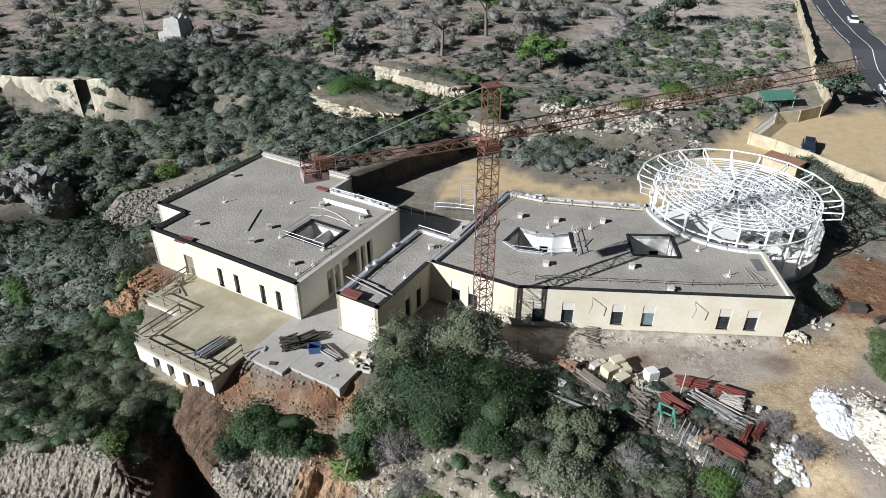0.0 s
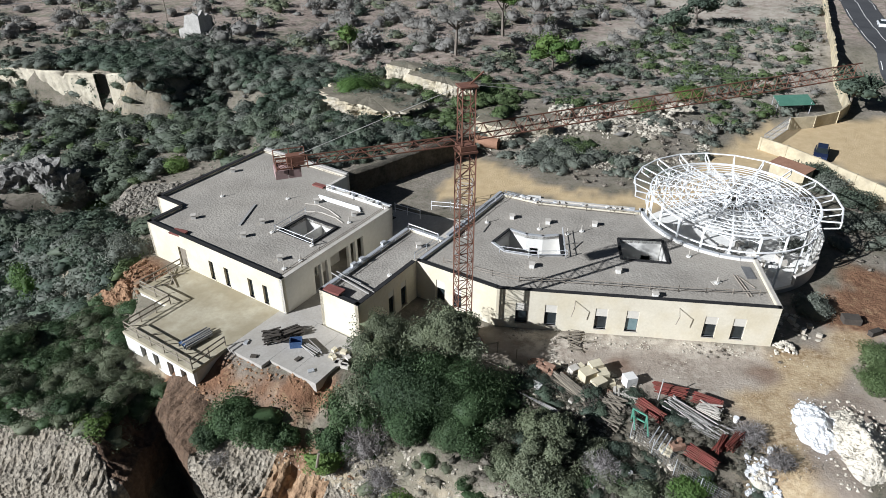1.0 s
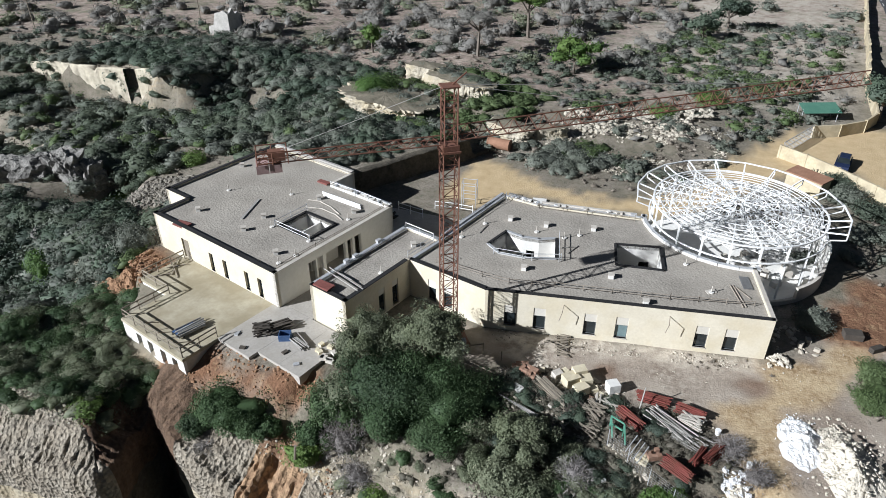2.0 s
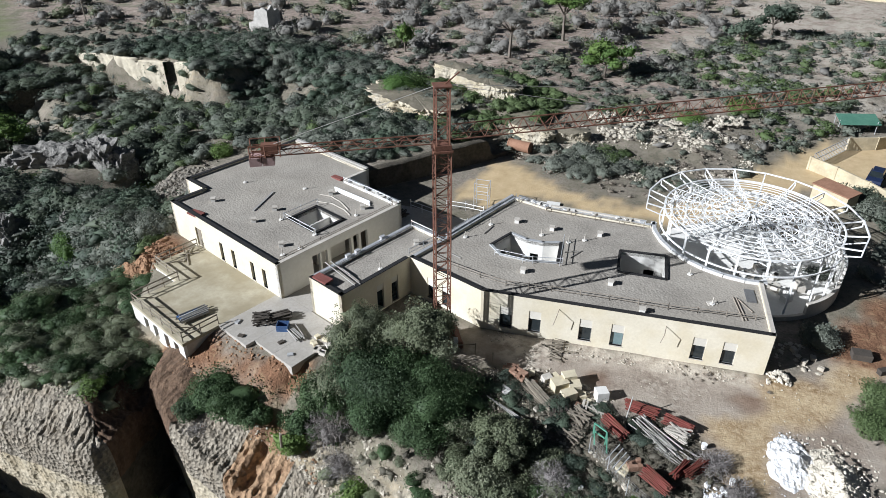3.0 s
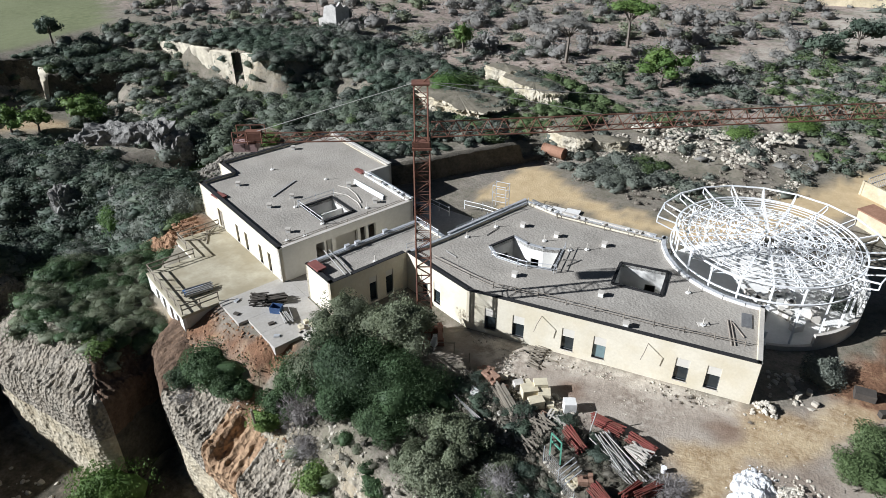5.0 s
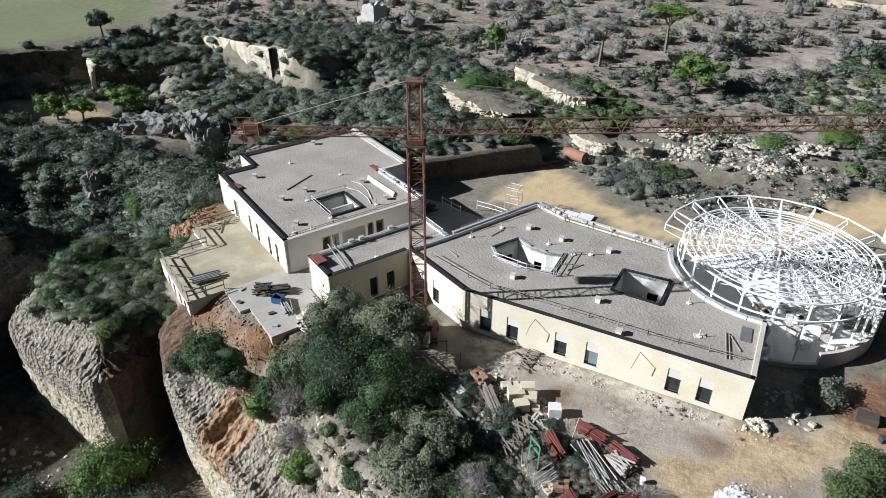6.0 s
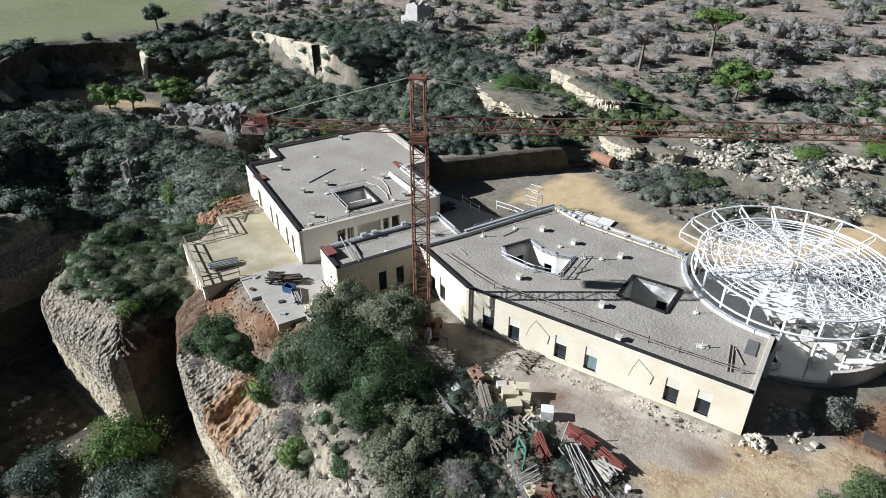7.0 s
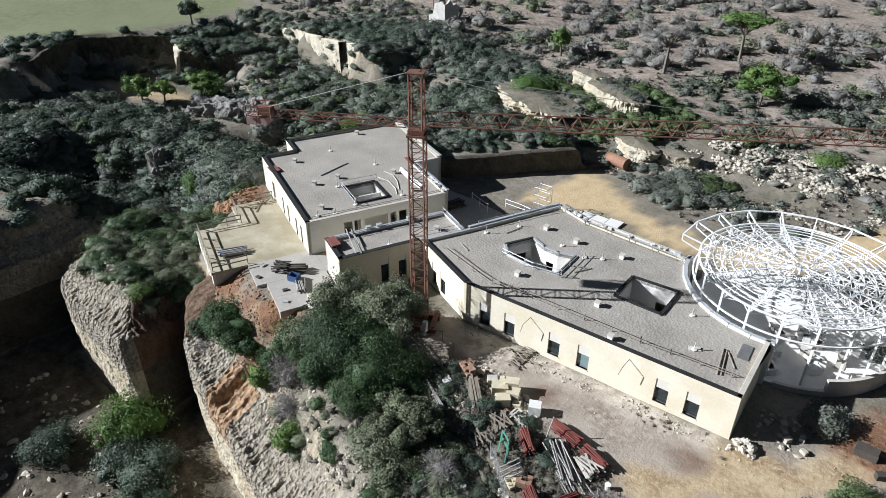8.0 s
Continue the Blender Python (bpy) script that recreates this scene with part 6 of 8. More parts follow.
# the quarry's cut faces: a fluted, weathered brow over a sawn wall
def brow(name, line, bottom, seed, label, back=3.6, flutes=1.0, rock=None, stretches=()):
    """A rock edge along a line: a rounded brow with water-worn flutes running down it, and below it the quarried wall."""
    pts = []
    for (ax, ay), (bx, by) in zip(line, line[1:]):
        n = max(2, round(math.hypot(bx - ax, by - ay) / 0.11))
        pts += [(ax + (bx - ax) * k / n, ay + (by - ay) * k / n) for k in range(n)]
    pts.append(line[-1])
    P = np.array(pts)
    ease = 6
    pad = np.concatenate([np.repeat(P[:1], ease, 0), P, np.repeat(P[-1:], ease, 0)])
    P = np.stack([np.convolve(pad[:, k], np.ones(2 * ease + 1) / (2 * ease + 1), "valid") for k in (0, 1)], 1)
    d = np.gradient(P, axis=0)
    d /= np.linalg.norm(d, axis=1)[:, None]
    out = np.stack([d[:, 1], -d[:, 0]], 1)
    u = np.concatenate([[0], np.cumsum(np.linalg.norm(np.diff(P, axis=0), axis=1))])
    slope, drop = 26, 56
    S = back * np.linspace(1, 0, slope) ** 1.2
    def ru(k, s, o):
        """Sharp, winding gullies that run down the slope: 1 in the gully, 0 on the ribs."""
        wind = 1.5 * vnoise(u * 0.4, np.full_like(u, s * 0.22), o) + 0.35 * vnoise(u * 1.7, np.full_like(u, s * 0.8), o + 2)
        return (1 - np.abs(np.sin(3.14159 * (u * k + wind)))) ** 1.6 * (0.4 + 0.6 * vnoise(u * 0.9, np.full_like(u, s * 0.25), o + 4))
    rows = []
    for s in S:
        x, y = P[:, 0] - out[:, 0] * s, P[:, 1] - out[:, 1] * s
        fade = np.clip((back - s) / (0.35 * back), 0, 1)
        bed = height(x, y, False)
        lump = 0.35 * (fbm(x * 0.7, y * 0.7, seed + 3) - 0.5)
        cut_in = flutes * fade * (0.24 * ru(1.3, s, seed) + 0.26 * ru(2.1, s, seed + 1) + 0.18 * ru(3.3, s, seed + 6) + 0.5 * (fbm(x * 2.3, y * 2.3, seed + 9) - 0.47) - 0.1)
        z = bed - 0.12 + 0.22 * fade + lump * fade - 0.75 * cut_in
        push = 0.35 * fade - 0.4 * cut_in * fade
        rows.append(np.stack([x + out[:, 0] * push, y + out[:, 1] * push, z], 1))
    edge = rows[-1]
    low = []
    for k in range(1, drop + 1):
        f = k / drop
        z = edge[:, 2] + (bottom - edge[:, 2]) * f
        keep = max(0.0, 1 - f * 2.4)
        round_off = 0.35 * (1 - max(0.0, 1 - f * 9) ** 2)
        o = round_off + 0.26 * (vnoise(u * 0.35, z * 0.3, seed + 5) - 0.5) + 0.26 * (vnoise(u * 1.3, z * 0.9, seed + 6) - 0.5) + 0.09 * (vnoise(u * 4.5, z * 3.1, seed + 7) - 0.5) + 0.05 * (vnoise(u * 0.6, z * 4.0, seed + 8) - 0.5)
        o = o - 0.5 * flutes * keep * (0.24 * ru(1.3, 0.0, seed) + 0.26 * ru(2.1, 0.0, seed + 1) + 0.18 * ru(3.3, 0.0, seed + 6) - 0.1) - 0.25 * f
        base = P + out * 0.35
        x = (base[:, 0] + out[:, 0] * o) * (1 - keep) + (edge[:, 0] + out[:, 0] * round_off) * keep
        y = (base[:, 1] + out[:, 1] * o) * (1 - keep) + (edge[:, 1] + out[:, 1] * round_off) * keep
        low.append(np.stack([x, y, z], 1))
    split = 19
    def lay(part_name, grid, material, what):
        G = np.array(grid)[:, ::-1]
        tagged(new(part_name, sheet(part_name, G[:, :, 0], G[:, :, 1], G[:, :, 2])), what, "rock face", kind="structure").data.materials.append(material)
    # the brow, stretch by stretch: each ends at the named corner of the line
    stops = [0] + [int(np.argmin(np.hypot(P[:, 0] - line[k][0], P[:, 1] - line[k][1]))) for k, *_ in stretches] + [len(P) - 1]
    kinds = [(material, what) for _, material, what in stretches] + [(BROW, "water-worn fluted limestone brow of ")]
    for a, b, (material, what) in zip(stops, stops[1:], kinds):
        lay(name + "_brow", np.array(rows + low[:split])[:, a:b + 1], material, what + label)
        # below the red-brown stretch the cleft's shade is put into the wall's colour
        lay(name, np.array(low[split - 1:])[:, a:b + 1], SHADEDEARTH if material is REDBROW else rock or WALLROCK, ("shade-darkened earthy wall of " if material is REDBROW else "tan sawn limestone wall of ") + label)

# near-black earth tone: the shade of these walls is put into the colour
SHADEDEARTH = mat("shade_dark_overgrown_earth", (0.035, 0.032, 0.025), (0.15, 0.13, 0.10), 0.95, 2.5, 0.5, 0.9, 4.0, bump_dist=0.25)
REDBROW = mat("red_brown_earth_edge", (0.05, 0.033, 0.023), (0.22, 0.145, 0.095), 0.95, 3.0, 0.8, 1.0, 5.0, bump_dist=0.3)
ORANGEROCK = mat("orange_broken_rock", (0.15, 0.085, 0.048), (0.46, 0.315, 0.19), 0.95, 2.2, 0.9, 1.0, 4.0, bump_dist=0.4, voro=1.8)
BROW = mat("fluted_grey_limestone", (0.072, 0.062, 0.048), (0.46, 0.41, 0.33), 0.95, 3.4, 1.2, 1.0, 6.0, tint=(0.26, 0.22, 0.165), tint_scale=0.55, tint_amount=0.6, bump_dist=0.3, voro=3.0)
WALLROCK = mat("sawn_tan_limestone", (0.24, 0.205, 0.145), (0.58, 0.515, 0.39), 0.95, 3.0, 0.35, 0.8, 4.0, tint=(0.36, 0.29, 0.18), tint_scale=0.3, tint_amount=0.5, bump_dist=0.2, voro=2.6)

def cliff(name, line, top, bottom, seed, label, ledge=0.5, rough=1.0, material=None):
    """A rough rock face along a line, from the land's edge down to a floor."""
    pts = []
    for (ax, ay), (bx, by) in zip(line, line[1:]):
        n = max(2, round(math.hypot(bx - ax, by - ay) / 0.28))
        for k in range(n):
            pts.append((ax + (bx - ax) * k / n, ay + (by - ay) * k / n))
    pts.append(line[-1])
    bm = bmesh.new()
    rows, m = [], 30
    for i, (x, y) in enumerate(pts):
        a, b = Vector(pts[max(0, i - 3)]), Vector(pts[min(len(pts) - 1, i + 3)])
        d = (b - a).normalized()
        out = Vector((d.y, -d.x))
        zt = float(height(np.array(x - out.x * 1.2), np.array(y - out.y * 1.2))) + top
        rows.append([])
        for k in range(m + 1):
            f = k / m
            z = zt + (bottom - zt) * f
            q = Vector((x * 0.35, y * 0.35, z * 0.5 + seed))
            o = 0.6 + ledge * noise.noise(q) + 0.42 * rough * noise.noise(Vector((x * 1.5, y * 1.5, z * 0.5 + seed))) - 0.3 * rough * abs(noise.noise(Vector((x * 2.3, y * 2.3, z * 1.9)))) * 2 + 0.10 * rough * noise.noise(Vector((x * 5, y * 5, z * 4.1)))
            rows[-1].append(bm.verts.new((x + out.x * o, y + out.y * o, z)))
        back_edge = bm.verts.new((x - out.x * 1.0, y - out.y * 1.0, zt - 0.25))
        rows[-1].insert(0, back_edge)
    for i in range(len(rows) - 1):
        for k in range(m + 1):
            f = bm.faces.new((rows[i][k], rows[i + 1][k], rows[i + 1][k + 1], rows[i][k + 1]))
            f.smooth = True
    ob = new(name, meshed(name, bm, material or FACE))
    return tagged(ob, label, "rock face", kind="structure")

FACE = mat("quarried_rock_face", (0.13, 0.115, 0.09), (0.58, 0.515, 0.40), 0.95, 3.6, 0.8, 1.0, 3.2, tint=(0.48, 0.39, 0.245), tint_scale=0.22, tint_amount=0.55, bump_dist=0.55, voro=2.2, streak=0.45, crack=3.0)
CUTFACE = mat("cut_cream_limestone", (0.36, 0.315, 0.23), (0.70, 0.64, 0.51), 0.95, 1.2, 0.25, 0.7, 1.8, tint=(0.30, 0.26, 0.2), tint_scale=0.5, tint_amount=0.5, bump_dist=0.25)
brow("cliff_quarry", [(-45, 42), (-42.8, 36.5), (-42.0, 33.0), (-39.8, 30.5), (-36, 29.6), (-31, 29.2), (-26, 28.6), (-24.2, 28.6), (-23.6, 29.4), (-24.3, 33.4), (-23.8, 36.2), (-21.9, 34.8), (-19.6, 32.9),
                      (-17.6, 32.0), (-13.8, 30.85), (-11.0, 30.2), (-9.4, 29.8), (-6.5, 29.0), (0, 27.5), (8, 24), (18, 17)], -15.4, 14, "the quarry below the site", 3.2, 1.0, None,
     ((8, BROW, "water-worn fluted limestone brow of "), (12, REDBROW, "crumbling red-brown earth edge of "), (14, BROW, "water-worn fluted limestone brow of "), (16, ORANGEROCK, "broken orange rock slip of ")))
# the far wall takes the darkened tone too, to deepen its shade
brow("cliff_west", [(-44, 0), (-48.5, 10), (-48.5, 20), (-47.5, 28), (-47, 33), (-49, 40)], -15.4, 20, "the far side of the quarry", 2.4, 0.7, SHADEDEARTH)
# bank and pit edges: dark growth, with their shade in the colour as well
cliff("cliff_bank", [(-18.2, 69.2), (-16.8, 69.9), (-5.0, 82.7), (-3.4, 85.5)], 0.5, -0.4, 23, "dark cut bank behind the west building", 0.08, 0.2, SHADEDEARTH)
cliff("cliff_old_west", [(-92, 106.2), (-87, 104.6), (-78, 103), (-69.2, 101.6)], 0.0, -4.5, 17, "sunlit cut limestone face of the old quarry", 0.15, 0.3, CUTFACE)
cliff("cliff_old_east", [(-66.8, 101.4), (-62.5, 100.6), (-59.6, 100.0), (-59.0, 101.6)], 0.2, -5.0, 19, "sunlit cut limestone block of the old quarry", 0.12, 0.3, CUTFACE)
cliff("cliff_pit_west", [(-111, 60), (-117.3, 72), (-106.6, 88.0)], 0.2, -6.5, 27, "shaded overgrown edge of the old pit", 0.3, 0.8, SHADEDEARTH)
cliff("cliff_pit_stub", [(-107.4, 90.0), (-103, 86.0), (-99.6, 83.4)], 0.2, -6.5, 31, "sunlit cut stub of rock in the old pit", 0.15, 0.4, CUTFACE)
cliff("cliff_pit_north", [(-100.0, 83.9), (-90, 94.8)], 0.2, -6.5, 33, "shaded overgrown edge of the old pit", 0.3, 0.8, SHADEDEARTH)
stones("rubble_stores", 900, [(4, 37), (4.5, 42), (9, 43.5), (14.5, 41.5), (15, 38), (11, 36)], 0.03, 0.28, ROCKY, "crumbs and broken blocks among the stores", 13, density=0.3)

# ---- road, enclosure, hut, ruin ----
def ribbon(line, half, z, lift, name, material, label, category, kind="structure", sub=12):
    bm = bmesh.new()
    L, R = [], []
    for i in range(len(line) - 1):
        (ax, ay), (bx, by) = line[i], line[i + 1]
        for k in range(sub):
            L.append((ax + (bx - ax) * k / sub, ay + (by - ay) * k / sub))
    L.append(line[-1])
    rows = []
    for i, (x, y) in enumerate(L):
        a, b = Vector(L[max(0, i - 1)]), Vector(L[min(len(L) - 1, i + 1)])
        d = (b - a).normalized()
        n = Vector((-d.y, d.x))
        row = []
        for e in np.linspace(-1, 1, 5):
            p = Vector((x, y)) + n * half * e
            row.append(bm.verts.new((p.x, p.y, float(height(np.array(x), np.array(y))) + lift)))
        rows.append(row)
    for i in range(len(rows) - 1):
        for k in range(4):
            bm.faces.new((rows[i][k], rows[i + 1][k], rows[i + 1][k + 1], rows[i][k + 1]))
    return tagged(new(name, meshed(name, bm, material)), label, category, kind=kind)

ROAD = [(58, 60), (61.5, 90), (66.0, 117), (72.5, 155), (80.5, 193), (104, 290), (150, 460)]
ribbon(ROAD, 3.6, 0, 0.28, "road", ASPHALT, "narrow two-lane asphalt country road", "road")
for off in (-3.2, 0.0, 3.2):
    shifted = [(x + off, y) for x, y in ROAD]
    ribbon(shifted, 0.07, 0, 0.285, "road_marking", ROADPAINT, "worn white road line", "road marking")

WALLTUFA = mat("weathered_yellow_tufa", (0.36, 0.30, 0.19), (0.60, 0.53, 0.38), 0.92, 3, 0.4, 0.2, 20, objrand=0.3, tint=(0.28, 0.24, 0.17), tint_scale=0.5, tint_amount=0.5)
HUTROOF = mat("brown_clay_roof", (0.20, 0.105, 0.065), (0.33, 0.19, 0.125), 0.85, 6, 1.0, 0.1, 30)

def panel_wall(line, h, t, material, label, step=3.0, posts=True):
    """A masonry enclosure of panels between low piers."""
    w = thing("enclosure_wall", (*line[0], float(height(np.array(line[0][0]), np.array(line[0][1])))), label, "wall")
    for a, b in zip(line, line[1:]):
        a, b = Vector(a), Vector(b)
        n = max(1, round((b - a).length / step))
        for k in range(n):
            p, q = a.lerp(b, k / n), a.lerp(b, (k + 1) / n)
            m = (p + q) / 2
            z = float(height(np.array(m.x), np.array(m.y)))
            yaw = math.degrees(math.atan2((q - p).y, (q - p).x))
            bm = bmesh.new()
            turned_box(bm, (m.x, m.y, z + h / 2 - 0.3), ((q - p).length - 0.02, t, h + 0.6), yaw)
            part("panel", bm, material, w)
            if posts:
                bm = bmesh.new()
                turned_box(bm, (p.x, p.y, z + h / 2 - 0.27), (0.28, t + 0.12, h + 0.66), yaw)
                part("pier", bm, material, w)
    return w

panel_wall([(35.2, 91.2), (37.8, 88.6), (40.6, 85.0), (43.6, 80.6), (46.4, 76.2), (49.0, 70.5), (50.5, 64.0)], 1.75, 0.25, WALLTUFA, "curved enclosure wall of yellow tufa blocks", 3.2)
panel_wall([(41.2, 99.3), (45.0, 100.6), (49.0, 103.2), (51.6, 106.8), (52.6, 111.0)], 1.8, 0.25, WALLTUFA, "curved enclosure wall of yellow tufa beside the gate", 3.2)
panel_wall([(52.6, 111.0), (55.0, 124), (62.0, 150), (74.0, 192), (84, 232)], 1.9, 0.3, WALLTUFA, "straight roadside wall of yellow tufa", 4.5)
panel_wall([(74.0, 192), (50, 200), (20, 206)], 1.9, 0.3, WALLTUFA, "far field wall of yellow tufa", 6.0)
# sliding gate between the two walls
gate = thing("gate", (38.2, 95.2, 0), "grey steel sliding gate standing closed", "gate")
a, b = Vector((35.6, 91.6)), Vector((41.0, 99.0))
for zz in (0.15, 1.1, 2.0):
    bm = bmesh.new()
    bar(bm, (a.x, a.y, zz), (b.x, b.y, zz), 0.08)
    part("rail", bm, LIGHTSTEEL, gate)
for k in range(22):
    p = a.lerp(b, k / 21)
    bm = bmesh.new()
    bar(bm, (p.x, p.y, 0.15), (p.x, p.y, 2.0), 0.05)
    part("bar", bm, LIGHTSTEEL, gate)
# hut
hut = thing("hut", (36.6, 81.6, 0), "small tufa hut with a low terracotta roof", "hut")
yaw = math.degrees(math.atan2(-3.4, 3.4))
bm = bmesh.new()
turned_box(bm, (36.4, 81.6, 0.85), (4.4, 2.0, 2.1), yaw)
part("wall", bm, WALLTUFA, hut)
bm = bmesh.new()
turned_box(bm, (36.4, 81.6, 1.97), (4.7, 2.3, 0.14), yaw, 4)
part("roof", bm, HUTROOF, hut, "terracotta roof slab")
# green shelter beyond the gate
shelter = thing("shelter", (43.5, 106.5, 0), "green tarpaulin lean-to on poles", "shelter")
bm = bmesh.new()
turned_box(bm, (43.5, 106.5, 2.1), (5.6, 2.6, 0.06), 14, 18)
part("tarpaulin", bm, GREENNET, shelter)
for dx, dy in ((-2.5, -1), (2.5, -0.4), (-2.7, 1), (2.2, 1.6)):
    bm = bmesh.new()
    tube(bm, (43.5 + dx, 106.5 + dy, 0), (43.5 + dx, 106.5 + dy, 2.1), 0.05)
    part("pole", bm, LIGHTSTEEL, shelter)

def car(x, y, yaw, paint, label):
    """A small hatchback: body, cabin, glass and wheels."""
    z = float(height(np.array(x), np.array(y))) + 0.02
    c = thing("car", (0, 0, 0), label, "car")
    bm = bmesh.new()
    prof = [(-2.0, 0.25), (-2.05, 0.7), (-1.95, 0.9), (-0.9, 0.95), (1.0, 0.95), (1.9, 0.8), (2.05, 0.55), (2.0, 0.25)]
    L, R = [bm.verts.new((px, -0.85, pz)) for px, pz in prof], [bm.verts.new((px, 0.85, pz)) for px, pz in prof]
    for k in range(len(prof)):
        j = (k + 1) % len(prof)
        bm.faces.new((L[k], L[j], R[j], R[k]))
    bm.faces.new(L[::-1])
    bm.faces.new(R)
    body = part("body", bm, paint, c, local=True)
    bm = bmesh.new()
    quad_box(bm, [(-1.85, -0.78, 0.92), (1.05, -0.78, 0.92), (1.05, 0.78, 0.92), (-1.85, 0.78, 0.92), (-1.5, -0.62, 1.42), (0.3, -0.62, 1.42), (0.3, 0.62, 1.42), (-1.5, 0.62, 1.42)])
    part("window_band", bm, DARKGLASS, c, local=True)
    bm = bmesh.new()
    quad_box(bm, [(-1.5, -0.63, 1.40), (0.32, -0.63, 1.40), (0.32, 0.63, 1.40), (-1.5, 0.63, 1.40), (-1.4, -0.58, 1.47), (0.2, -0.58, 1.47), (0.2, 0.58, 1.47), (-1.4, 0.58, 1.47)])
    part("roof", bm, paint, c, local=True)
    for wx in (-1.3, 1.3):
        for wy in (-0.8, 0.8):
            bm = bmesh.new()
            tube(bm, (wx, wy - 0.1, 0.31), (wx, wy + 0.1, 0.31), 0.31, 14)
            part("wheel", bm, BLACKRUBBER, c, local=True)
    c.matrix_basis = pose(x, y, z, 0, 0, yaw)
    return c

car(42.6, 89.6, -112, BLUECAR, "dark blue hatchback parked outside the wall")
car(82.5, 187.0, 76, WHITECAR, "white hatchback on the road")
car(75.0, 157.0, 76, WHITECAR, "white hatchback on the road")
car(64.5, 116.0, 76, WHITECAR, "white hatchback on the road")

# ruined tower house on the plain
ruin = thing("ruin", (-63.4, 127.0, 1.6), "roofless ruined farm tower of grey stone", "ruin")
RUINSTONE = mat("ruin_masonry", (0.34, 0.325, 0.30), (0.62, 0.60, 0.56), 0.95, 3, 0.8, 0.4, 8)
def broken_wall(p, q, tops, z0, thick=0.5):
    """A ruined wall whose top is a broken line of heights."""
    p, q = Vector(p), Vector(q)
    d = (q - p).normalized()
    n = Vector((-d.y, d.x)) * thick
    bm = bmesh.new()
    line = [(0, z0), ((q - p).length, z0)] + [((q - p).length * (1 - k / (len(tops) - 1)), z0 + h) for k, h in enumerate(tops[::-1])]
    front = [bm.verts.new((*(p + d * u), z)) for u, z in line]
    back = [bm.verts.new((*(p + d * u + n), z)) for u, z in line]
    bm.faces.new(front)
    bm.faces.new(back[::-1])
    for k in range(len(line)):
        m = (k + 1) % len(line)
        bm.faces.new((front[m], front[k], back[k], back[m]))
    return part("wall", bm, RUINSTONE, ruin)
broken_wall((-66.0, 125.2), (-61.4, 125.0), (3.0, 3.2, 3.4, 5.6, 5.8, 5.8, 6.2, 6.0, 5.6), 1.2)
broken_wall((-61.4, 125.0), (-61.0, 129.4), (5.6, 5.8, 6.4, 5.2, 5.4, 4.8), 1.2)
broken_wall((-61.0, 129.4), (-65.6, 129.6), (4.8, 5.2, 5.0, 3.8, 3.2), 1.2)
broken_wall((-65.6, 129.6), (-66.0, 125.2), (3.2, 2.6, 3.0, 3.0), 1.2)
bm = bmesh.new()
turned_box(bm, (-65.0, 124.2, 2.0), (3.0, 1.6, 0.5), 12)
part("fallen_slab", bm, PLASTER, ruin, "fallen white roof slab")

# power line over the plain
poles = [(-104, 122), (-90, 131), (-76, 139)]
for i, (x, y) in enumerate(poles):
    z = float(height(np.array(x), np.array(y)))
    p = thing("power_pole", (x, y, z), "weathered timber power pole on the plain", "pole", "power line")
    bm = bmesh.new()
    tube(bm, (x, y, z - 0.3), (x, y, z + 7.0), 0.11, 8)
    part("shaft", bm, TIMBER, p)
    bm = bmesh.new()
    bar(bm, (x - 0.5, y - 0.4, z + 6.6), (x + 0.5, y + 0.4, z + 6.6), 0.09)
    part("crossarm", bm, TIMBER, p)
    if i < 2:
        bm = bmesh.new()
        q = poles[i + 1]
        zz = float(height(np.array(q[0]), np.array(q[1])))
        last = None
        for k in range(13):
            f = k / 12
            c = (x + (q[0] - x) * f, y + (q[1] - y) * f, z + (zz - z) * f + 6.7 - 2.4 * f * (1 - f))
            if last:
                tube(bm, last, c, 0.02, 4)
            last = c
        part("cable", bm, LIGHTSTEEL, p)

# rusty tank lying in the scrub behind the track
tank = thing("rusty_tank", (-1.7, 86.2, 0), "rusty cylindrical tank lying on its side", "tank")
bm = bmesh.new()
tube(bm, (-3.2, 86.6, 0.75), (-0.3, 85.8, 0.75), 0.75, 20)
part("shell", bm, HUTROOF, tank)
for k in (0, 1):
    bm = bmesh.new()
    p, q = ((-3.3, 86.63, 0.75), (-3.15, 86.59, 0.75)) if k else ((-0.35, 85.81, 0.75), (-0.2, 85.77, 0.75))
    tube(bm, p, q, 0.8, 20)
    part("rim", bm, HUTROOF, tank)

# ---- things on the roofs ----
def roof_vent(x, y, yaw=25.0):
    v = thing("roof_vent", (x, y, ROOF_Z), "small plastered vent box on the gravel roof", "vent", "roof vents")
    bm = bmesh.new()
    turned_box(bm, (0, 0, 0.2), (0.42, 0.42, 0.4))
    part("box", bm, PLASTER, v, local=True)
    bm = bmesh.new()
    turned_box(bm, (0, 0, 0.43), (0.52, 0.52, 0.06))
    part("cap", bm, CONCRETE, v, local=True)
    v.matrix_basis = pose(x, y, ROOF_Z, 0, 0, yaw)
    return v

first_vent = roof_vent(-28.7, 55.0)
for x, y in ((-21.5, 55.1), (-22.3, 52.3), (-17.4, 48.9), (-12.9, 58.0), (-17.5, 60.1), (-29.3, 66.0), (3.0, 59.8), (6.6, 59.3), (11.2, 59.5), (5.3, 51.1), (12.9, 51.4), (15.7, 48.1), (-5.3, 52.9)):
    copy_thing(first_vent, pose(x, y, ROOF_Z, 0, 0, 25 if x < -4 else 2))

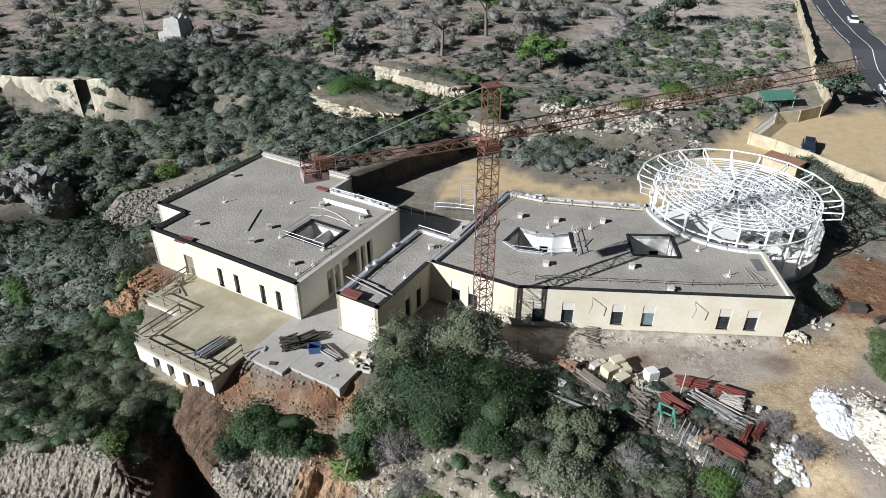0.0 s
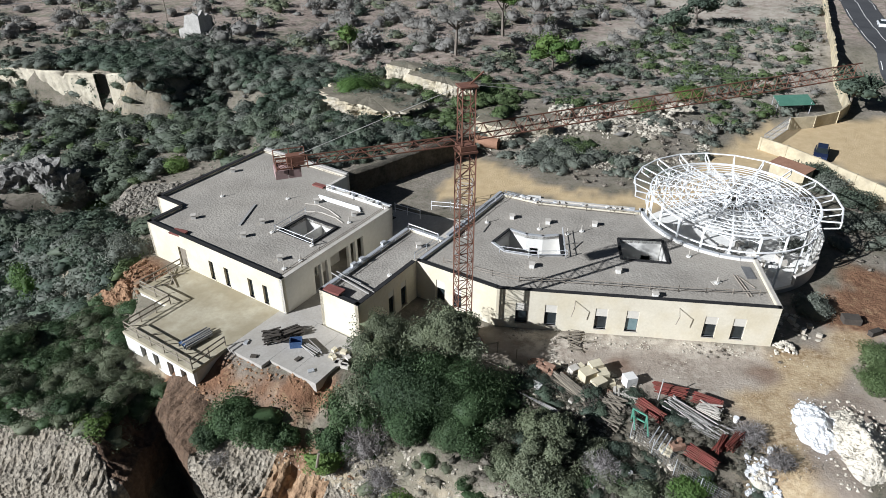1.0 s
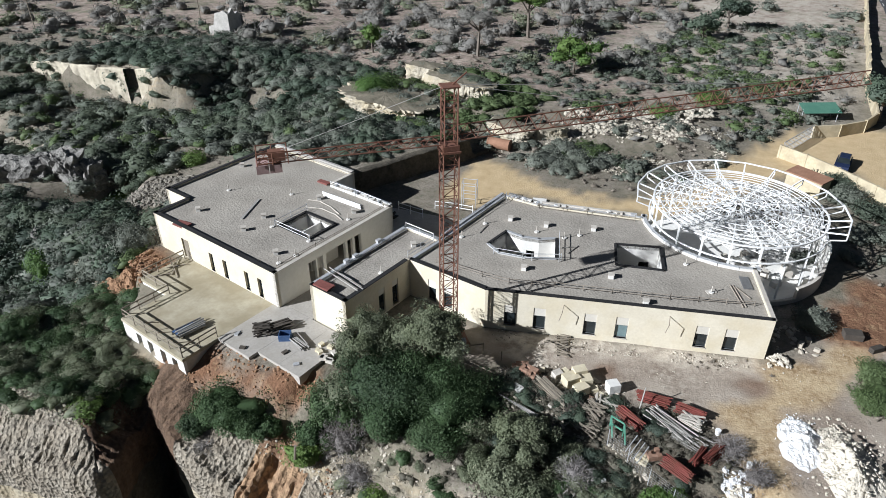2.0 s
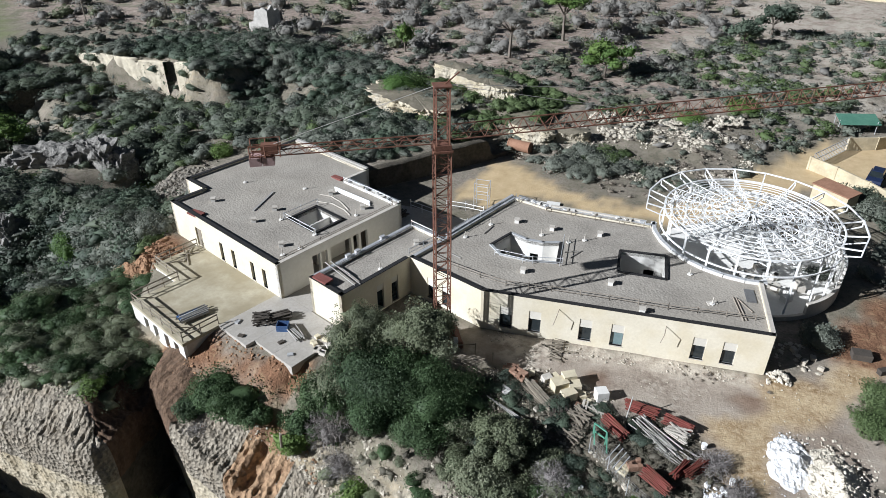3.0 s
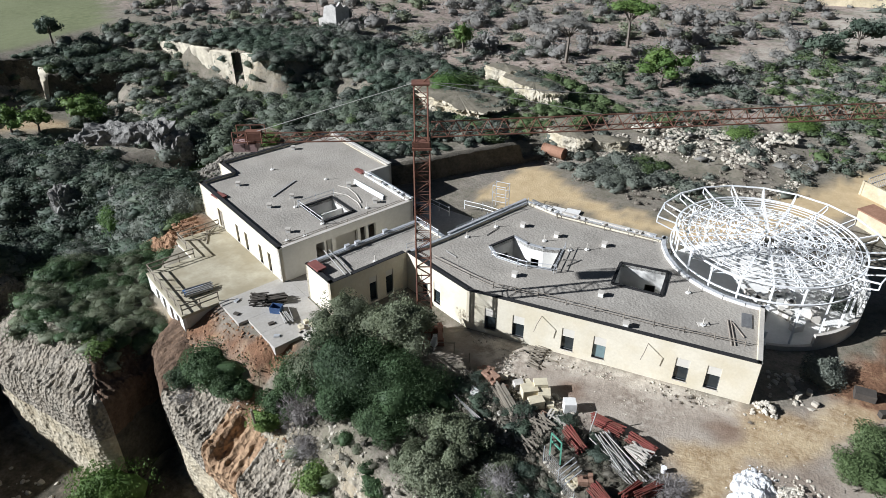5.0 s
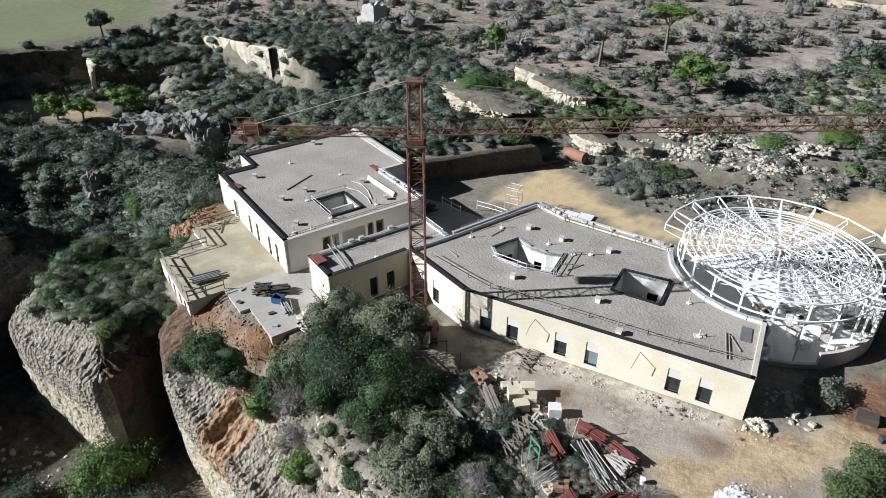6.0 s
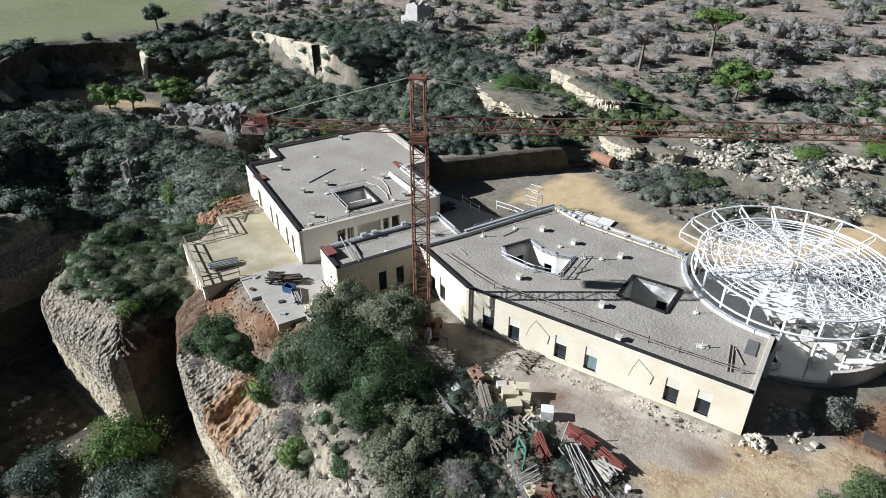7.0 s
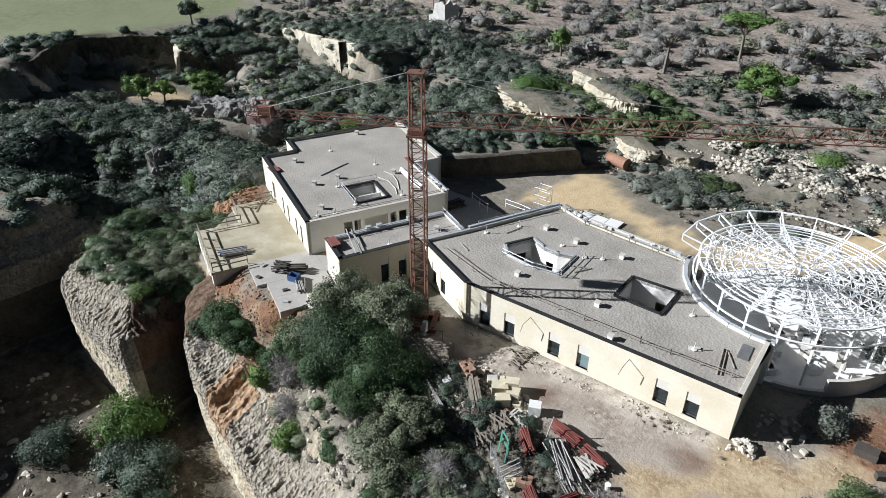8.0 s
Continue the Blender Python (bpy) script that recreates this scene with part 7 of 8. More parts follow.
def stub(x, y, h=0.7):
    s = thing("pipe_stub", (x, y, ROOF_Z), "thin vent pipe on a concrete foot", "pipe", "roof pipes")
    bm = bmesh.new()
    tube(bm, (0, 0, 0.0), (0, 0, h), 0.045, 8)
    part("pipe", bm, CONCRETE, s, local=True)
    bm = bmesh.new()
    tube(bm, (0, 0, 0), (0, 0, 0.1), 0.22, 10)
    part("foot", bm, PLASTER, s, local=True)
    s.location = (x, y, ROOF_Z)
    return s

first_stub = stub(-16.5, 47.5)
for x, y in ((-15.5, 49.0), (-15.3, 51.7), (-19.9, 53.5), (-27.9, 60.0), (-20.8, 60.5), (5.8, 58.0), (8.5, 57.4), (9.9, 58.2), (21.2, 50.9), (-7.0, 47.9), (-13.0, 56.5), (19.5, 55.0), (-1.2, 55.5), (0.6, 58.6)):
    copy_thing(first_stub, pose(x, y, ROOF_Z))

def rail_run(pts, z, label, h=(0.45,), step=2.0, material=None, group="roof edge rails", name="edge_rail", r=0.03, wobble=0.05):
    """A light run of scaffold tube on feet."""
    rr = random.Random(len(pts) + int(pts[0][0] * 10))
    t = thing(name, (*pts[0], z), label, "rail", group)
    for a, b in zip(pts, pts[1:]):
        a, b = Vector(a), Vector(b)
        for hh in h:
            bm = bmesh.new()
            tube(bm, (a.x, a.y, z + hh + rr.uniform(-wobble, wobble)), (b.x, b.y, z + hh + rr.uniform(-wobble, wobble)), r, 6)
            part("tube", bm, material or LIGHTSTEEL, t)
        n = max(1, round((b - a).length / step))
        for k in range(n + 1):
            p = a.lerp(b, k / n)
            bm = bmesh.new()
            tube(bm, (p.x, p.y, z), (p.x, p.y, z + max(h) + rr.uniform(0.0, 0.25)), r, 6)
            part("post", bm, material or LIGHTSTEEL, t)
    return t

RUST = mat("rusted_scaffold_tube", (0.16, 0.13, 0.10), (0.36, 0.32, 0.27), 0.7, 8, 1.0, 0.1, 20)
rail_run([(-2.6, 50.6), (1.9, 49.2), (4.3, 48.6), (8.2, 48.9), (13.0, 49.0), (17.7, 49.1), (20.0, 49.3), (24.4, 49.6)], ROOF_Z, "low scaffold tube rail along the roof's front edge", (0.22, 0.5), 2.1, RUST)
rail_run([(-2.4, 55.8), (0.2, 61.2), (2.0, 64.2)], ROOF_Z, "scaffold tube rail along the roof's back edge", (0.3, 0.75), 2.2)
rail_run([(2.4, 64.0), (5.6, 62.9), (10.5, 62.5), (15.2, 62.2)], ROOF_Z, "scaffold tube rail along the roof's back edge", (0.2, 0.5), 2.4, RUST)
rail_run([uv(0.8, 0.6), uv(5.6, 0.7), uv(10.4, 0.6), uv(15.2, 0.7)], ROOF_Z, "scaffold tube rail over the open bays", (0.16, 0.4), 2.4, RUST)
rail_run([uv(15.2, 1.0), uv(15.3, 4.8), uv(15.2, 8.4)], ROOF_Z, "double scaffold tube rail at the roof's corner", (0.4, 0.85), 1.9)
rail_run([uv(18.7, 9.4), uv(18.8, 15.0), uv(18.7, 21.6)], ROOF_Z, "scaffold tube rail along the far parapet", (0.2,), 2.6, RUST)
rail_run([uv(1.6, -4.2), uv(6.5, -4.1), uv(13.0, -4.2)], ROOF_Z, "tube rail on the linking wing's parapet", (0.2, 0.45), 2.4)
rail_run([uv(13.2, -4.0), uv(13.2, -7.4)], ROOF_Z, "double tube rail across the linking wing", (0.35, 0.8), 1.6)
rail_run([uv(9.4, -7.4), uv(13.0, -7.6)], ROOF_Z, "double tube rail across the linking wing", (0.3, 0.7), 1.6)
for hole, lab in ((A_HOLE, "west"), (C_HOLE[:4], "east")):
    for k in range(2 if lab == "west" else 3):
        a, b = (hole[(k + 2) % 4], hole[(k + 3) % 4]) if lab == "west" else (hole[k], hole[k + 1])
        d = (Vector(b) - Vector(a)).normalized()
        o = Vector((d.y, -d.x)) * 0.35
        a, b = Vector(a) + o - d * 0.5, Vector(b) + o + d * 0.5
        rail_run([tuple(a), tuple(b)], ROOF_Z, "guard rail of tubes around the light well", (0.3, 0.7), 2.6, LIGHTSTEEL, "light well rails", "guard_rail")

def lying(name, pts, r, material, label, category="pipe", n=6, group=""):
    bm = bmesh.new()
    for p, q in zip(pts, pts[1:]):
        tube(bm, p, q, r, n)
    return single(name, bm, material, label, category, group)

bm = bmesh.new()
bar(bm, (-23.55, 54.3, ROOF_Z + 0.06), (-23.7, 58.7, ROOF_Z + 0.06), 0.26, 0.10)
single("roof_beam", bm, GREYPIPE, "long grey-blue metal channel lying on the gravel", "beam")
for k in range(3):
    lying("white_pipe", [(-17.7 + 0.2 * k, 61.6 - 0.35 * k, ROOF_Z + 0.12), (-12.7 + 0.15 * k, 59.5 - 0.35 * k, ROOF_Z + 0.12)], 0.09, WHITESTEEL, "long white pipe lying on the gravel", group="white pipes", n=8)
for k, pts in enumerate((((-18.6, 59.7), (-17.2, 59.6), (-15.7, 58.7), (-14.2, 57.3)), ((-18.2, 58.1), (-16.4, 58.1), (-14.6, 57.2), (-13.6, 56.3)))):
    lying("hose", [(x, y, ROOF_Z + 0.05) for x, y in pts], 0.05, CONCRETE, "grey hose trailing over the gravel", "hose", group="hoses")

def sheet_stack(x, y, z, w, d, yaw, label="stack of terracotta sheets on the roof"):
    t = thing("sheet_stack", (x, y, z), label, "sheets", "terracotta stacks")
    for k in range(3):
        bm = bmesh.new()
        turned_box(bm, (0.03 * k, -0.02 * k, 0.05 + 0.075 * k), (w, d, 0.06), 2 * k)
        part("sheet", bm, REDTILE, t, local=True)
    t.matrix_basis = pose(x, y, z, 0, 0, yaw)
    return t

sheet_stack(-28.8, 52.0, ROOF_Z, 1.6, 1.0, -20)
sheet_stack(-18.4, 63.9, ROOF_Z, 1.5, 0.6, -25)
sheet_stack(*uv(1.25, -4.9), TOP_Z + 0.03, 1.7, 0.9, -25)
for a, b in (((-12.0, 47.1), (-8.0, 44.5)), ((-11.6, 47.4), (-7.6, 44.8)), ((-10.8, 46.9), (-9.0, 45.9))):
    lying("white_pole", [(*a, ROOF_Z + 0.32), (*b, ROOF_Z + 0.32)], 0.055, GREYPIPE, "pale pole laid across the wing's roof", "pole", group="roof poles")
for x, y in ((-9.9, 49.6), (-8.6, 52.6), (-10.4, 48.6)):
    bm = bmesh.new()
    turned_box(bm, (x, y, TOP_Z + 0.16), (0.5, 0.35, 0.26), 60)
    single("cement_bag", bm, LIGHTSTEEL, "pale bag resting on the parapet", "bag", "parapet bags")
for a, b in (((22.9, 52.4), (23.5, 49.2)), ((23.15, 52.4), (23.75, 49.3)), ((23.3, 52.2), (24.3, 50.6))):
    lying("metal_strip", [(*a, ROOF_Z + 0.06), (*b, ROOF_Z + 0.06)], 0.05, RUST, "rusty metal strip lying on the gravel", "strip", group="metal strips")
bm = bmesh.new()
turned_box(bm, (24.3, 53.0, ROOF_Z + 0.05), (0.8, 1.9, 0.05), 4)
single("roof_hatch", bm, FRAMEGREY, "dark hatch plate in the roof's corner", "hatch")
bm = bmesh.new()
turned_box(bm, (21.2, 51.0, ROOF_Z + 0.06), (0.9, 0.5, 0.04), 30, 8)
single("loose_sheet", bm, CONCRETE, "loose pale sheet on the gravel", "sheet")
for a, b in (((-1.9, 52.3), (-0.6, 51.7)), ((0.4, 56.6), (0.9, 58.4)), ((9.0, 54.6), (9.9, 56.2)), ((8.4, 55.5), (9.6, 55.9))):
    lying("short_pole", [(*a, ROOF_Z + 0.06), (*b, ROOF_Z + 0.06)], 0.04, GREYPIPE, "short pale pole on the gravel", "pole", group="roof poles")
# pipe and planks along the back parapets
for k, (a, b) in enumerate((((-2.9, 54.9), (1.5, 64.9)), ((2.2, 65.0), (5.4, 63.7)), ((5.8, 63.7), (15.4, 63.1)), (uv(15.9, 0.3), uv(15.9, 8.4)), (uv(19.3, 9), uv(19.3, 22)))):
    bm = bmesh.new()
    bar(bm, (*a, TOP_Z + 0.10), (*b, TOP_Z + 0.10), 0.3, 0.13)
    single("parapet_board", bm, (LIGHTSTEEL, GREYPIPE, CONCRETE)[k % 3], "pale formwork board lying on the parapet", "board", "parapet boards")
for i in range(26):
    k = i % 3
    r = random.Random(i)
    f = r.random()
    a, b = (((5.8, 63.3), (15.4, 62.9)), (uv(15.5, 0.6), uv(15.5, 8.2)), ((2.4, 64.5), (5.6, 63.3)))[k]
    p = Vector(a).lerp(Vector(b), f)
    bm = bmesh.new()
    turned_box(bm, (p.x, p.y, TOP_Z + 0.12 + 0.02 * r.random()), (r.uniform(0.25, 0.7), r.uniform(0.2, 0.35), r.uniform(0.12, 0.25)), r.uniform(0, 180))
    single("block", bm, (PLASTER, CONCRETE, LIGHTSTEEL)[r.randrange(3)], "pale block lying on the parapet", "block", "parapet blocks")

# bent conduit arms on the front wall
for x in (9.15, 17.7):
    c = thing("conduit_arm", (x, 47.1, 2.2), "bent steel conduit arm sticking out of the wall", "conduit", "conduit arms")
    y = 47.0 + (x - 2.5) * 0.026
    bm = bmesh.new()
    tube(bm, (x, y + 0.05, 3.3), (x - 0.1, y - 0.95, 3.1), 0.03)
    tube(bm, (x - 0.1, y - 0.95, 3.1), (x - 0.3, y - 1.0, 2.3), 0.03)
    part("tube", bm, RUST, c)

# ---- the terrace's rails and stores ----
def guard(pts, z, label):
    t = thing("terrace_rail", (*pts[0], z), label, "railing", "terrace railings")
    for a, b in zip(pts, pts[1:]):
        a, b = Vector(a), Vector(b)
        d = (b - a).normalized()
        yaw = math.degrees(math.atan2(d.y, d.x))
        for hh in (0.5, 1.0):
            m = (a + b) / 2
            bm = bmesh.new()
            turned_box(bm, (m.x, m.y, z + hh), ((b - a).length, 0.05, 0.12), yaw)
            part("plank", bm, TIMBER, t)
        n = max(1, round((b - a).length / 1.7))
        for k in range(n + 1):
            p = a.lerp(b, k / n)
            bm = bmesh.new()
            turned_box(bm, (p.x, p.y, z + 0.52), (0.07, 0.07, 1.1), yaw)
            part("post", bm, TIMBER, t)
    return t

guard([uv(-0.3, 14.0), uv(-4.8, 14.0), uv(-4.8, 9.8), uv(-9.4, 9.8), uv(-9.4, 1.05), uv(-6.0, 1.05)], 0.3, "timber guard rail round the terrace edge")
for k, v in enumerate((2.2, 4.4, 6.6, 8.8)):
    lying("prop", [(*uv(-9.3, v), 1.2), (*uv(-7.9, v + 0.1), 0.36)], 0.04, TIMBER, "slanting timber prop of the guard rail", "prop", group="rail props")

def pile(name, x, y, z, n, length, width, r, yaw, material, label, category, layers=3, seed=0, square=False, spread_deg=3.0, group=""):
    """A stack of long pieces, each a part of its own, strapped on bearers."""
    rr = random.Random(seed)
    t = thing(name, (x, y, z), label, category, group)
    shared = None
    for k in range(n):
        lay = k * layers // n
        per = max(1, n // layers)
        off = ((k % per) / max(1, per - 1) - 0.5) * width * (1 - 0.12 * lay)
        a = radians(rr.uniform(-spread_deg, spread_deg))
        l = length * rr.uniform(0.9, 1.04)
        if shared is None:
            bm = bmesh.new()
            if square:
                box(bm, -0.5, -r, -r * 0.5, 0.5, r, r * 0.5)
            else:
                tube(bm, (-0.5, 0, 0), (0.5, 0, 0), r, 7)
            shared = meshed("piece", bm, material)
        ob = new("piece", shared)
        ob.parent = t
        ob.matrix_basis = Matrix.Translation((rr.uniform(-0.1, 0.1) * length * 0.8, off + rr.uniform(-r, r), 0.12 + r + lay * r * 2.1 + rr.uniform(0, r * 0.6))) @ Euler((0, radians(rr.uniform(-1.5, 1.5)), a)).to_matrix().to_4x4() @ Matrix.Diagonal((l, 1, 1, 1))
    for e in (-0.32, 0.32):
        bm = bmesh.new()
        box(bm, e * length - 0.05, -width / 2, 0, e * length + 0.05, width / 2, 0.1)
        part("bearer", bm, DARKWOOD, t, local=True)
    t.matrix_basis = pose(x, y, z, 0, 0, yaw)
    return t

pile("pipe_bundle", -22.2, 40.8, 0.3, 14, 2.6, 1.1, 0.07, 58, GREYPIPE, "bundle of grey-blue tubes on the terrace", "pipes", 2, 3)
bm = bmesh.new()
turned_box(bm, (-22.5, 40.55, 0.62), (1.9, 0.9, 0.05), 58)
single("blue_sheet", bm, BLUEPLASTIC, "blue plastic sheet over the tube bundle", "sheet")
pile("plank_stack", -15.9, 41.9, 0.3, 22, 1.5, 1.3, 0.07, 25, DARKWOOD, "stack of dark wet formwork planks", "planks", 5, 5, True, 24)
pile("plank_stack", -14.6, 42.7, 0.3, 12, 1.8, 0.9, 0.09, 40, DARKWOOD, "stack of dark wet formwork planks", "planks", 3, 6, True, 14)
crate = thing("crate", (-13.7, 41.5, 0.3), "dark blue plastic crate on the slab", "crate")
bm = bmesh.new()
for dx, dy, sx, sy in ((0, -0.38, 1.0, 0.05), (0, 0.38, 1.0, 0.05), (-0.48, 0, 0.05, 0.72), (0.48, 0, 0.05, 0.72)):
    turned_box(bm, (dx, dy, 0.3), (sx, sy, 0.6))
part("side", bm, BLUEPLASTIC, crate, local=True)
bm = bmesh.new()
turned_box(bm, (0, 0, 0.04), (0.92, 0.72, 0.06))
part("base", bm, BLUEPLASTIC, crate, local=True)
crate.matrix_basis = pose(-13.7, 41.5, 0.3, 0, 0, 15)
pile("tube_stack", -12.2, 41.1, 0.3, 10, 2.0, 0.8, 0.05, -35, GREYPIPE, "loose stack of pale tubes on the slab", "pipes", 2, 7, False, 8)
for i in range(9):
    r = random.Random(50 + i)
    bm = bmesh.new()
    turned_box(bm, (-9.6 + r.uniform(-0.9, 0.7), 40.5 + r.uniform(-1.2, 0.9), 0.42), (r.uniform(0.3, 0.8), r.uniform(0.2, 0.5), 0.25), r.uniform(0, 180))
    single("block", bm, TUFA if i % 2 else CONCRETE, "broken masonry block on the slab", "block", "slab blocks")
for i, (x, y) in enumerate(((-16.7, 39.6), (-11.5, 38.6), (-13.0, 39.8), (-18.0, 41.2))):
    bm = bmesh.new()
    turned_box(bm, (x, y, 0.36), (0.5, 0.35, 0.12), 30 * i)
    single("scrap", bm, (DARKWOOD, LIGHTSTEEL)[i % 2], "scrap of board on the slab", "scrap", "slab scraps")
for a, b in (((-27.6, 47.9), (-29.6, 50.2)), ((-28.4, 48.2), (-29.4, 51.0)), ((-29.6, 49.2), (-27.9, 50.2)), ((-30.2, 47.4), (-28.6, 48.3))):
    lying("timber", [(*a, 0.36), (*b, 0.42)], 0.05, TIMBER, "loose timber on the terrace", "timber", group="loose timbers")

# deck and rails behind the buildings
back = thing("back_deck", (-6.5, 62.5, 0), "grey concrete deck between the buildings", "slab")
bm = bmesh.new()
prism(bm, [uv(16.0, -0.4), uv(16.0, -7.6), uv(22.0, -8.4), uv(24.0, -6.2), uv(21.0, 4.0), uv(19.2, 8.2), uv(16.0, 8.2)], -0.3, 0.2)
part("deck", bm, CONCRETE, back)
for pts in ([(-10.4, 65.8), (-7.3, 64.6)], [(-6.4, 66.9), (-4.2, 67.0)], [(-4.2, 67.0), (-2.0, 66.6)]):
    rail_run(pts, 0.2, "white scaffold guard rail on the back deck", (0.5, 1.0), 1.5, WHITESTEEL, "deck rails", "guard_rail", 0.04)
scaf = thing("scaffold_tower", (-3.2, 69.0, 0), "small galvanised scaffold tower behind the building", "scaffold")
for dx in (0, 1.6):
    for dy in (0, 1.2):
        bm = bmesh.new()
        tube(bm, (-3.6 + dx, 68.4 + dy, 0), (-3.6 + dx, 68.4 + dy, 3.2), 0.04)
        part("standard", bm, LIGHTSTEEL, scaf)
for zz in (1.2, 2.2, 3.1):
    bm = bmesh.new()
    for p, q in (((0, 0), (1.6, 0)), ((1.6, 0), (1.6, 1.2)), ((1.6, 1.2), (0, 1.2)), ((0, 1.2), (0, 0))):
        tube(bm, (-3.6 + p[0], 68.4 + p[1], zz), (-3.6 + q[0], 68.4 + q[1], zz), 0.035)
    part("ledger", bm, LIGHTSTEEL, scaf)
pile("plank_stack", -11.0, 63.2, 0.2, 14, 2.4, 1.0, 0.09, 70, DARKWOOD, "dark planks stacked on the shaded deck", "planks", 3, 9, True, 10)
for k, (x, y) in enumerate(((1.6, 70.9), (3.4, 70.9), (5.1, 71.2))):
    bm = bmesh.new()
    turned_box(bm, (x, y, 0.14), (1.6, 2.0, 0.14), -8 + 4 * k)
    single("white_sheet", bm, PLASTER, "white sheet lying on the sandy track", "sheet", "white sheets")
bm = bmesh.new()
for k in range(5):
    turned_box(bm, (10.5 + 0.5 * k, 68.6 - 0.1 * k, 0.2), (0.6, 0.7, 0.4), 20 * k)
single("block_row", bm, PLASTER, "row of pale blocks behind the building", "blocks")
bm = bmesh.new()
turned_box(bm, (-2.6, 61.8, 0.75), (0.6, 0.5, 0.9), 20)
single("mixer", bm, BLACKRUBBER, "dark machine standing on the deck", "machine")

# ---- the builders' yard ----
def worn_block(name, x, y, z, size, yaw, material, label, group, tilt=0.0, seed=0):
    bm = bmesh.new()
    bmesh.ops.create_cube(bm, size=1.0)
    bmesh.ops.subdivide_edges(bm, edges=bm.edges, cuts=2, use_grid_fill=True)
    rr = random.Random(seed)
    for v in bm.verts:
        k = 0.97 + rr.uniform(-0.035, 0.02)
        v.co = Vector((v.co.x * size[0] * k, v.co.y * size[1] * k, v.co.z * size[2] * k))
    me = meshed(name, bm, material)
    ob = tagged(new(name, me), label, "block", group)
    ob.matrix_basis = pose(x, y, z + size[2] / 2 - 0.01, tilt, 0, yaw)
    return ob

for i, (x, y, z, s, yaw) in enumerate(((10.3, 41.3, 0, (1.3, 1.0, 0.95), 35), (11.4, 41.5, 0, (1.0, 0.9, 0.8), 20), (11.1, 40.5, 0, (1.15, 0.85, 0.75), 40), (10.9, 42.1, 0.0, (1.1, 0.8, 1.1), 28))):
    worn_block("tufa_block", x, y, z, s, yaw, TUFA, "large yellow tufa block in the yard", "tufa blocks", 0, i)
worn_block("white_crate", 13.5, 41.2, 0, (0.95, 0.85, 0.9), 25, PLASTER, "white boxed block standing in the yard", "", 0, 9)
worn_block("white_slab", 6.2, 39.8, 0.0, (1.1, 0.7, 0.35), -30, PLASTER, "white slab lying in the yard", "", 4, 10)
worn_block("white_slab", 9.2, 41.9, 0.0, (0.8, 0.6, 0.6), 40, CONCRETE, "pale slab leaning in the yard", "", 8, 11)
# pallet of bricks
def brick_pallet(x, y, yaw, material, label, nx=4, ny=3, nz=3, size=(0.34, 0.28, 0.22)):
    t = thing("brick_pallet", (x, y, 0), label, "pallet", "brick pallets")
    for k in range(5):
        bm = bmesh.new()
        box(bm, -nx * size[0] / 2, -ny * size[1] / 2 + k * ny * size[1] / 5, 0.08, nx * size[0] / 2, -ny * size[1] / 2 + k * ny * size[1] / 5 + 0.1, 0.11)
        part("slat", bm, TIMBER, t, local=True)
    bm = bmesh.new()
    box(bm, -nx * size[0] / 2, -0.06, 0, nx * size[0] / 2, 0.06, 0.08)
    part("bearer", bm, TIMBER, t, local=True)
    bm = bmesh.new()
    box(bm, -size[0] * 0.48, -size[1] * 0.48, 0, size[0] * 0.48, size[1] * 0.48, size[2] * 0.96)
    me = meshed("brick", bm, material)
    rr = random.Random(int(x * 10))
    for i in range(nx):
        for j in range(ny):
            for k in range(nz):
                if k == nz - 1 and rr.random() < 0.35:
                    continue
                ob = new("brick", me)
                ob.parent = t
                ob.matrix_basis = pose((i - (nx - 1) / 2) * size[0] + rr.uniform(-0.02, 0.02), (j - (ny - 1) / 2) * size[1], 0.112 + k * size[2], 0, 0, rr.uniform(-3, 3))
    t.matrix_basis = pose(x, y, float(height(np.array(x), np.array(y))), 0, 0, yaw)
    return t

BRICK = mat("orange_hollow_brick", (0.19, 0.10, 0.065), (0.38, 0.25, 0.18), 0.9, 6, 1.5, 0.1, 20, objrand=0.4)
brick_pallet(7.0, 41.6, -25, BRICK, "pallet of weathered orange bricks")
brick_pallet(16.3, 35.4, 20, BRICK, "half-used pallet of orange bricks", 3, 3, 2)
brick_pallet(15.6, 35.0, 60, TUFA, "small pallet of pale blocks", 2, 3, 2)
brick_pallet(6.2, 42.6, 10, BRICK, "low pallet of weathered orange bricks", 4, 2, 1)

pile("timber_pile", 8.9, 39.9, 0.0, 15, 3.4, 0.9, 0.07, -42, TIMBER, "pile of weathered timber planks", "timber", 3, 11, True, 7)
pile("timber_pile", 10.5, 39.2, 0.0, 14, 1.8, 1.2, 0.07, -60, DARKWOOD, "stack of dark timber pallets and boards", "timber", 3, 12, True, 16)
pile("timber_pile", 12.2, 38.7, 0.0, 16, 1.7, 1.2, 0.06, -30, TIMBER, "loose weathered boards in the yard", "timber", 3, 13, True, 40)
pile("board_litter", 10.4, 38.0, 0.0, 12, 1.5, 2.2, 0.05, 10, TIMBER, "splintered boards littering the yard", "timber", 1, 14, True, 80)
pile("board_litter", 7.6, 40.0, 0.0, 12, 1.1, 2.6, 0.05, 30, TIMBER, "splintered boards littering the yard", "timber", 1, 15, True, 80)
pile("board_litter", 13.0, 39.6, 0.0, 12, 1.0, 1.8, 0.06, 60, CONCRETE, "broken white boards littering the yard", "boards", 2, 16, True, 80)
for k in range(3):
    lying("white_pole", [(5.0 + 0.28 * k, 38.9 - 0.16 * k, 0.15), (7.7 + 0.2 * k, 37.1 + 0.06 * k, 0.25)], 0.05, GREYPIPE, "long pale pole lying among the bushes", "pole", group="yard poles")
